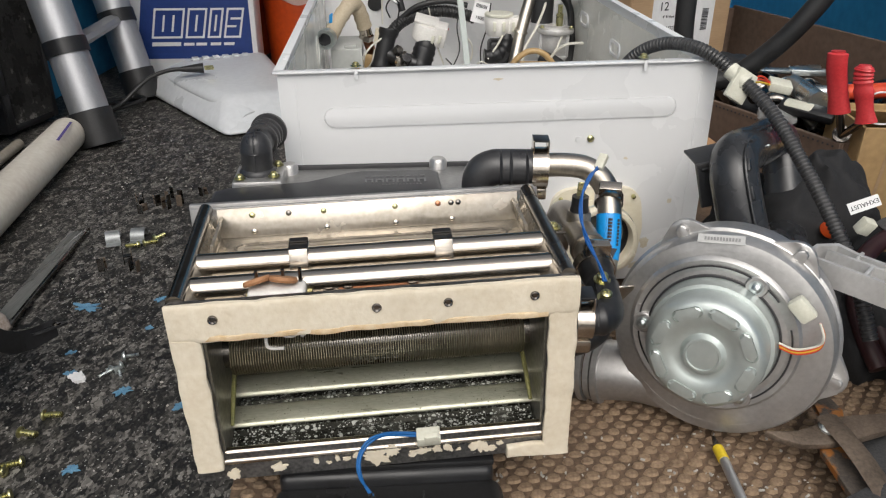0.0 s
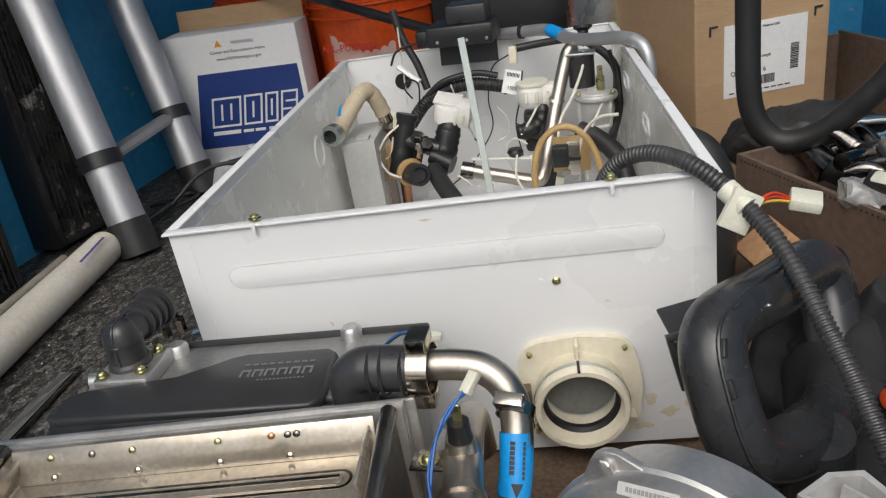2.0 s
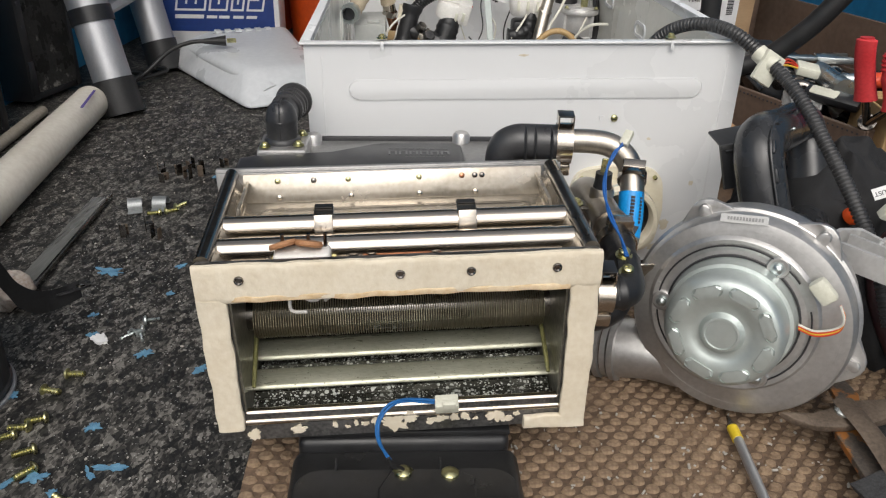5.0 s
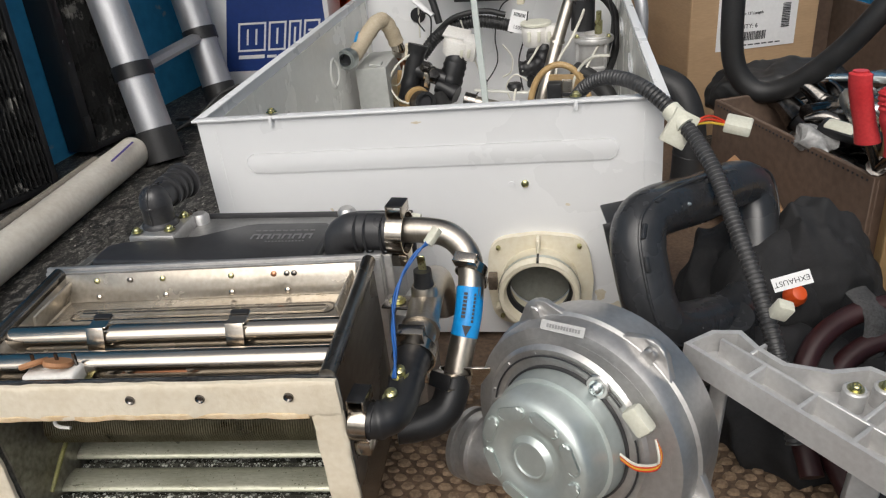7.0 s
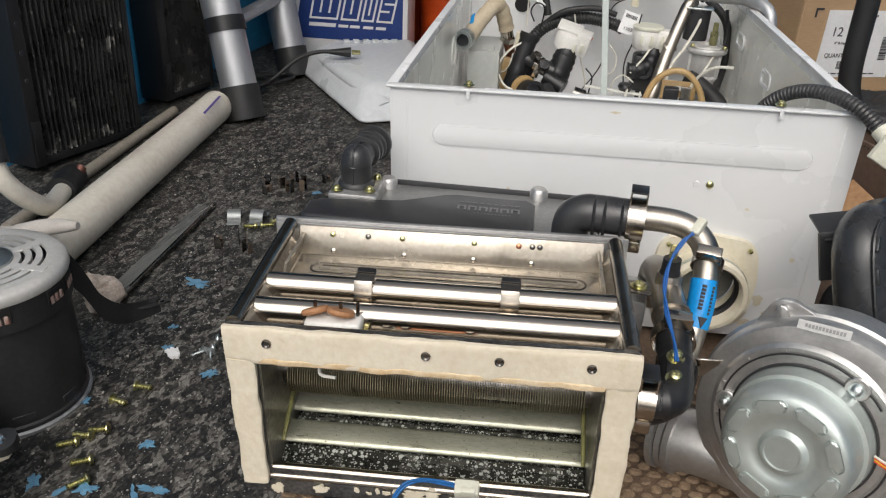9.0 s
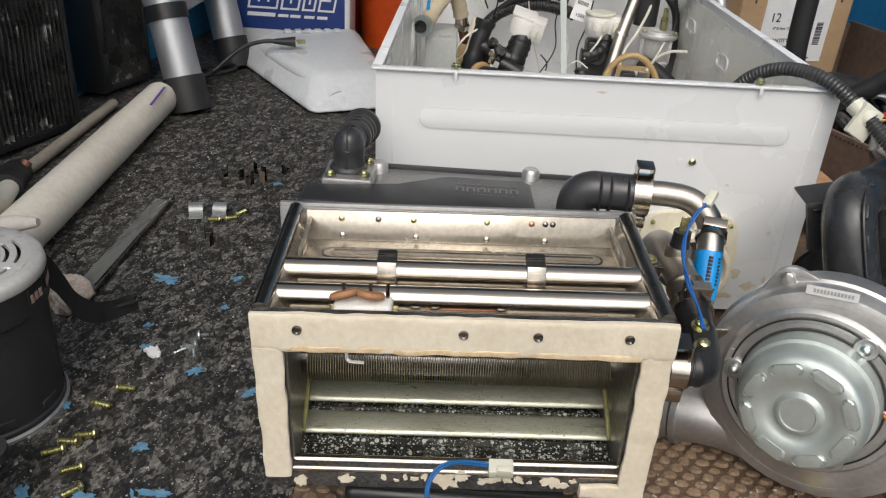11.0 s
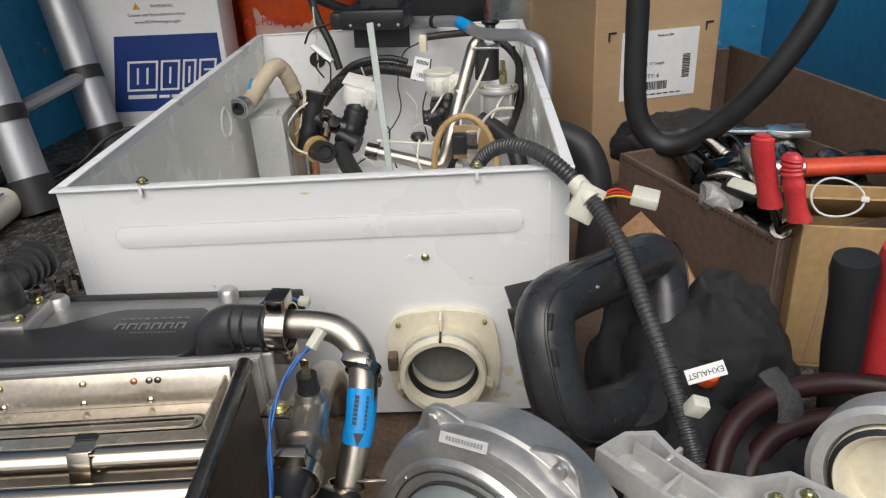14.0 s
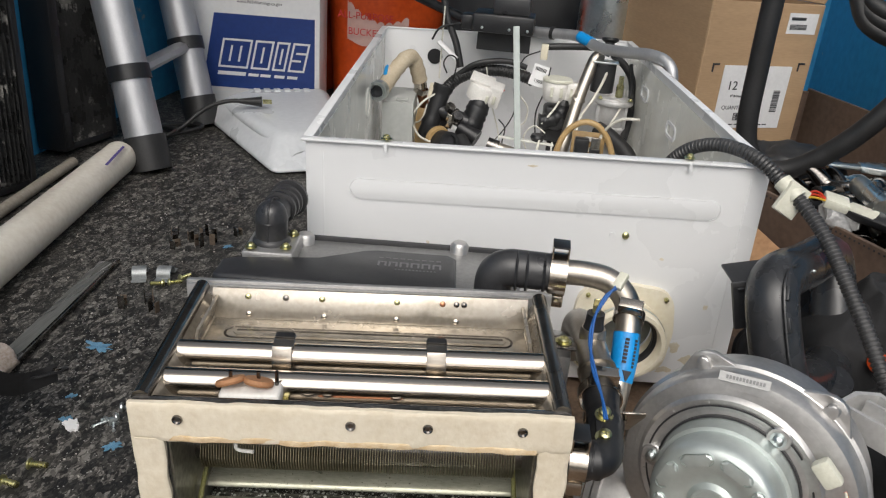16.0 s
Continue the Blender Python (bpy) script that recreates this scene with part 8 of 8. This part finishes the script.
for pts, r, mt in (
    ([(-0.098, 1.40, 0.215), (-0.102, 1.38, 0.235), (-0.092, 1.37, 0.250), (-0.080, 1.38, 0.240), (-0.086, 1.39, 0.200)], 0.0013, BLACK),
    ([(-0.150, 1.36, 0.160), (-0.140, 1.34, 0.140), (-0.125, 1.33, 0.150), (-0.118, 1.33, 0.175)], 0.0013, WIRE_WHITE),
    ([(-0.030, 1.38, 0.235), (-0.020, 1.40, 0.180), (0.000, 1.40, 0.120), (0.010, 1.38, 0.060)], 0.0012, WIRE_WHITE),
    ([(0.000, 1.36, 0.155), (0.012, 1.36, 0.140), (0.010, 1.36, 0.110), (0.022, 1.35, 0.080)], 0.0012, BLACK),
    ([(0.076, 1.41, 0.240), (0.070, 1.40, 0.200), (0.060, 1.40, 0.160), (0.066, 1.40, 0.110)], 0.0012, BLACK),
    ([(0.200, 1.36, 0.205), (0.188, 1.33, 0.190), (0.170, 1.31, 0.150), (0.168, 1.30, 0.100)], 0.0018, WIRE_WHITE),
    ([(0.205, 1.40, 0.260), (0.212, 1.39, 0.220), (0.200, 1.36, 0.165), (0.175, 1.34, 0.150)], 0.0030, BLACK),
    ([(-0.048, 1.31, 0.130), (-0.030, 1.30, 0.110), (-0.015, 1.29, 0.120), (0.002, 1.29, 0.105)], 0.0013, WIRE_WHITE),
):
    part("lead", sweep(B(), smooth_path(pts, 8), r, 8), mt, fw)

# ---- small things on the left of the floor ----
def machine_screw(name, x, y, ang, label, mat=BRASS, L=0.0150, r=0.0027):
    s = thing(name, pose(x, y, 0.0032, 0, 90, ang), label, "screw", "loose screws")
    part("shank", sweep(B(), [(0, 0, k * L / 40) for k in range(41)], lambda w: r * (1 + 0.12 * math.sin(w * 5000)), 8), mat, s)
    part("head", lathe(B(), [(0, -0.0034), (0.0035, -0.0029), (0.0052, -0.0012), (0.0052, 0.0), (0.0028, 0.0005)], n=16), mat, s)
    return s


for x, y, a in ((-0.336, 0.579, 5), (-0.345, 0.555, -8), (-0.341, 0.497, 215), (-0.326, 0.519, 205), (-0.334, 0.507, 190), (-0.316, 0.482, 215), (-0.305, 0.462, 235), (-0.262, 0.429, 150), (-0.380, 0.93, 30), (-0.372, 0.945, 60), (-0.388, 0.925, 200)):
    machine_screw("machine_screw", x, y, a, "yellow-zinc machine screw lying on the rubber floor")
for x, y, a in ((-0.302, 0.672, 20), (-0.300, 0.655, 210), (-0.306, 0.648, 235), (-0.298, 0.648, 300)):
    machine_screw("machine_screw", x, y, a, "small bright steel screw lying on the rubber floor", PLATE, 0.013, 0.0015)


def scrap(name, x, y, w, h, seed, mat, label, category, z=0.0006, thick=0.0007):
    """A torn flake with a ragged edge."""
    pts = []
    for i in range(40):
        a = 2 * math.pi * i / 40
        d = Vector((math.cos(a), math.sin(a), seed * 1.9))
        k = 0.62 + 0.55 * noise.noise(d * 1.2) + 0.42 * noise.noise(d * 3.3) + 0.18 * noise.noise(d * 8)
        k = max(k, 0.12)
        pts.append((w * k * math.cos(a), h * k * math.sin(a)))
    b = prism(B(), pts, thick)
    return solo(name, b, mat, pose(x, y, z, 0, 0, seed * 40), label, category, "floor scraps", smooth=0)


for i, (x, y, w, h) in enumerate(((-0.284, 0.514, 0.009, 0.007), (-0.248, 0.470, 0.006, 0.016), (-0.262, 0.462, 0.010, 0.004), (-0.386, 0.769, 0.022, 0.010), (-0.283, 0.619, 0.009, 0.008), (-0.389, 0.530, 0.020, 0.007), (-0.372, 0.548, 0.010, 0.008), (-0.345, 0.645, 0.007, 0.006), (-0.30, 0.455, 0.012, 0.008), (-0.318, 0.447, 0.008, 0.004), (-0.31, 0.79, 0.006, 0.008), (-0.30, 0.73, 0.005, 0.005), (-0.222, 0.600, 0.007, 0.009), (-0.36, 0.68, 0.006, 0.005), (-0.356, 1.06, 0.010, 0.006), (-0.345, 0.450, 0.010, 0.006), (-0.278, 0.44, 0.006, 0.005))):
    scrap("paint_scrap", x, y, w * 1.1, h * 1.1, i + 1.3, BLUE_SCRAP, "torn flake of blue paint on the floor", "paint flake")
scrap("paper_scrap", -0.332, 0.636, 0.012, 0.010, 7.7, PAPER, "small torn white scrap on the floor", "scrap", 0.0008, 0.003)
rnd = random.Random(9)
b = B()
for i in range(420):
    x, y = rnd.uniform(-0.66, -0.17), rnd.uniform(0.40, 1.5)
    s = rnd.uniform(0.0006, 0.0016)
    box(b, (s * rnd.uniform(1, 2), s, s), pose(x, y, s * 0.4, rnd.uniform(0, 40), 0, rnd.uniform(0, 180)))
part("grit", b, material("pale_grit", (0.42, 0.40, 0.36), 0.8), floor, smooth=0)["kind"] = "stuff"
b = B()
for i in range(260):
    x, y = rnd.uniform(0.10, 0.45), rnd.uniform(0.34, 0.52)
    s = rnd.uniform(0.0006, 0.0016)
    box(b, (s * rnd.uniform(1, 3), s, s), MATP @ pose(x, y - 0.43, MAT_Z + s * 0.2, rnd.uniform(0, 40), 0, rnd.uniform(0, 180)))
part("crumbs", b, MATS["pale_grit"], floor, smooth=0)["kind"] = "stuff"
solo("wood_crumb", rough_up(box(B(), (0.010, 0.007, 0.006), Matrix(), 0.002), 0.002, 200), WOOD, pose(0.262, 0.415, MAT_Z + 0.003), "small crumb of pale wood on the mat", "crumb")

# hose clips and springs scattered behind the exchanger
STRAP = material("dull_zinc", (0.36, 0.38, 0.38), 0.5, 0.7, (0.26, 0.27, 0.27), 60, 0.8)


def strap_clip(x, y, z, rx, rz, mat=STRAP):
    c = thing("strap_clip", pose(x, y, z, rx, 0, rz), "bent metal pipe strap lying on the floor", "pipe strap", "pipe straps")
    arc = [(0.011 * math.cos(radians(a)), 0.011 * math.sin(radians(a))) for a in range(-10, 191, 20)]
    inn = [(q[0] * 0.89, q[1] * 0.89) for q in arc]
    part("strap_bow", prism(B(), arc + inn[::-1], 0.018), mat, c)
    part("strap_ear", span(B(), (-0.021, -0.0025, 0), (-0.0095, -0.001, 0.018), 0.0004, 1), mat, c)
    part("strap_ear", span(B(), (0.0095, -0.0025, 0), (0.021, -0.001, 0.018), 0.0004, 1), mat, c)
    return c


strap_clip(-0.434, 0.936, 0.004, 90, 112)
strap_clip(-0.404, 0.948, 0.004, 90, 98)
for i, (x, y) in enumerate(((-0.425, 1.03), (-0.41, 1.06), (-0.39, 1.05), (-0.44, 1.08), (-0.40, 1.09), (-0.38, 1.07), (-0.43, 1.05), (-0.37, 0.86), (-0.385, 0.875), (-0.36, 1.10), (-0.405, 0.855))):
    m = pose(x, y, 0.0, 0, 0, 37 * i)
    c = thing("spring_clip", m, "small dark steel spring clip standing on the floor", "clip", "spring clips")
    hgt = 0.014 + 0.008 * ((i * 7) % 3) / 2
    part("blade", span(B(), (-0.004, -0.0005, 0), (0.004, 0.0005, hgt), 0.0002, 1), STEEL_DARK, c)
    part("blade", span(B(), (-0.004, 0.009, 0), (0.004, 0.010, hgt * 0.8), 0.0002, 1), RUST, c)
    part("web", span(B(), (-0.004, 0.0005, hgt * 0.5), (0.004, 0.009, hgt * 0.5 + 0.001)), STEEL_DARK, c)

# steel rule with a rag, black strap bracket
STRIP = material("worn_grey_strip", (0.28, 0.28, 0.265), 0.30, 0.5, (0.16, 0.16, 0.15), 20, 1, 0.1, 200, (4, 0.3, 1))
ru = thing("steel_strip", Matrix(), "flat steel strip lying on the floor", "metal strip")
part("strip", box(B(), (0.022, 0.25, 0.003), pose(-0.466, 0.830, 0.006, 0, 4, 6), 0.0008, 1), STRIP, ru)
part("edge", box(B(), (0.004, 0.27, 0.006), pose(-0.4555, 0.8315, 0.0065, 0, 4, 6), 0.001, 1), STEEL_DARK, ru)


def rag(name, c, size, seed, label, mat=RAG, flat=0.0):
    b = bmesh.new()
    bmesh.ops.create_icosphere(b, subdivisions=4, radius=1, matrix=Matrix.Translation(c) @ Matrix.Diagonal((*size, 1)))
    o = Vector(c)
    for v in b.verts:
        d = (v.co - o)
        f = 1 + 0.45 * noise.noise(v.co * 28 + Vector((seed, 0, 0))) - 0.55 * abs(noise.noise(v.co * 48 + Vector((0, seed, 0)))) - 0.18 * abs(noise.noise(v.co * 130))
        v.co = o + d * f
        v.co.z = max(v.co.z, flat)
    t = thing(name, Matrix(), label, "rag")
    part("cloth", b, mat, t, smooth=70)
    return t


rag("rag", (-0.452, 0.690, 0.018), (0.032, 0.026, 0.026), 1, "dirty crumpled brown-white rag on the floor", material("brown_rag", (0.56, 0.50, 0.45), 0.95, 0, (0.34, 0.27, 0.22), 40, 1, 0.6, 700))
gl = rag("work_glove", (-0.572, 0.702, 0.056), (0.050, 0.026, 0.019), 2, "dirty white cotton work glove behind the motor", RAG, 0.022)
part("finger", sweep(B(), smooth_path([(-0.560, 0.706, 0.068), (-0.525, 0.713, 0.078), (-0.490, 0.718, 0.083)], 6), lambda s: max(0.003, 0.0098 * (1 - (s / 0.084) ** 4)), 14), RAG, gl)
part("cuff", sweep(B(), smooth_path([(-0.590, 0.702, 0.056), (-0.615, 0.700, 0.044), (-0.640, 0.700, 0.026)], 6), 0.024, 12, squash=(1, 0.5)), RAG, gl)
sb = thing("motor_bracket", Matrix(), "black bent steel motor bracket strap", "bracket")
path = smooth_path([(-0.396, 0.590, 0.112), (-0.392, 0.595, 0.100), (-0.388, 0.600, 0.084), (-0.384, 0.606, 0.066), (-0.376, 0.618, 0.052), (-0.366, 0.632, 0.048), (-0.352, 0.648, 0.050)], 5)
b = B()
rows = []
for i, p in enumerate(path):
    w = 0.017 - 0.008 * i / len(path)
    q = [b.verts.new((p.x - 0.0, p.y, p.z + w)), b.verts.new((p.x, p.y, p.z - w)), b.verts.new((p.x + 0.002, p.y + 0.002, p.z - w)), b.verts.new((p.x + 0.002, p.y + 0.002, p.z + w))]
    rows.append(q)
for a, c in zip(rows, rows[1:]):
    for k in range(4):
        b.faces.new((a[k], a[(k + 1) % 4], c[(k + 1) % 4], c[k]))
b.faces.new(rows[0])
b.faces.new(rows[-1][::-1])
bmesh.ops.recalc_face_normals(b, faces=b.faces)
part("strap", b, BLACK, sb)
part("ear", prism(B(), rounded(0.034, 0.014, 0.0065, 5), 0.002, pose(-0.355, 0.646, 0.050, -18, 0, 44)), BLACK, sb)
part("rivet", lathe(B(), [(0, 0.003), (0.004, 0.002), (0.004, 0)], pose(-0.350, 0.650, 0.0525, -18), 12), STEEL_DARK, sb)

# cream flue adapter with a black gasket, in front of the motor
fa = thing("flue_adapter", pose(-0.399, 0.403, 0.005, 8, -6, 28) @ Matrix.Scale(1.03, 4), "stained cream plastic flue adapter with a black rubber gasket", "flue adapter")
part("lower_ring", lathe(B(), [(0.026, 0.0), (0.042, 0.0), (0.050, 0.030), (0.050, 0.040), (0.026, 0.040)], n=48, close=True), CREAM, fa)
part("flange_ear", prism(B(), [(0.03, -0.02), (0.068, -0.012), (0.074, 0.0), (0.068, 0.012), (0.03, 0.026)], 0.007, pose(0, 0, 0.034, 0, 0, 8), 0.002), CREAM, fa)
part("gasket", lathe(B(), [(0.044, 0.040), (0.062, 0.040), (0.064, 0.044), (0.062, 0.047), (0.044, 0.047)], n=56, close=True), BLACK_SOFT, fa, "black rubber gasket")
part("gasket_lip", lathe(B(), [(0.052, 0.047), (0.054, 0.051), (0.057, 0.047)], n=56), BLACK_SOFT, fa)
part("gasket_ear", prism(B(), rounded(0.024, 0.022, 0.009, 5), 0.007, pose(0.064, 0.006, 0.040)), BLACK_SOFT, fa)
part("bolt", lathe(B(), [(0, 0.003), (0.004, 0.002), (0.005, 0)], pose(0.064, 0.006, 0.047), 14), PLATE, fa)
part("cup", lathe(B(), [(0.030, 0.040), (0.043, 0.040), (0.043, 0.066), (0.038, 0.068), (0.038, 0.086), (0.0345, 0.088), (0.032, 0.086), (0.031, 0.045)], n=48), CREAM, fa)
part("inner_seal", lathe(B(), [(0.0318, 0.070), (0.028, 0.068), (0.028, 0.064), (0.0318, 0.062)], n=48), BLACK_SOFT, fa, "black inner seal")
part("band_clamp", lathe(B(), [(0.0382, 0.071), (0.0392, 0.071), (0.0392, 0.081), (0.0382, 0.081)], n=48, close=True), PLATE, fa, "steel band clamp")
for a in (-20, 70, 160, 250):
    part("buttress", span(B(), (0.040, -0.006, 0.046), (0.049, 0.006, 0.068), 0.001, 1, pose(0, 0, 0, 0, 0, a)), CREAM, fa)
part("foam_pad", lathe(B(), [(0, 0.046), (0.030, 0.046), (0.030, 0.049), (0, 0.050)], n=32), material("ochre_deposit", (0.55, 0.45, 0.24), 0.8, 0, (0.4, 0.3, 0.14), 50, 1), fa)

# screwdriver and a can at the very edge
sy = thing("screwdriver", pose(-0.300, 0.372, 0.018, 0, 0, 0), "screwdriver with a clear yellow handle", "screwdriver")
part("shaft", sweep(B(), [(-0.10, 0.052, 0.004), (0.0, 0.004, 0.0)], 0.0042, 12), PLATE, sy)
part("handle", sweep(B(), smooth_path([(-0.004, 0.006, 0), (0.01, -0.001, 0), (0.03, -0.011, 0), (0.05, -0.021, 0)], 4), lambda s: 0.0145 - 0.003 * (s < 0.006), 12), YELLOW_CLEAR, sy, "clear yellow handle")
part("grip", sweep(B(), [(0.048, -0.020, 0), (0.09, -0.041, 0)], 0.0150, 12), BLACK_SOFT, sy, "black grip")
ca = thing("drink_can", pose(-0.420, 0.315, 0.0), "blue printed aluminium drink can", "can")
part("body", lathe(B(), [(0, 0.002), (0.024, 0.0), (0.031, 0.010), (0.033, 0.014), (0.033, 0.104), (0.031, 0.108), (0.027, 0.116), (0.0265, 0.118)], n=40), material("blue_can", (0.005, 0.06, 0.35), 0.3, 0.3, (0.004, 0.05, 0.30), 20, 0.3), ca)
part("lid", lathe(B(), [(0.0268, 0.119), (0.0268, 0.120), (0.025, 0.120), (0.024, 0.114), (0, 0.114)], n=40), ALU, ca)
part("lower_band", lathe(B(), [(0.0334, 0.03), (0.0334, 0.05)], n=40), BOXWHITE, ca, "white printed band")
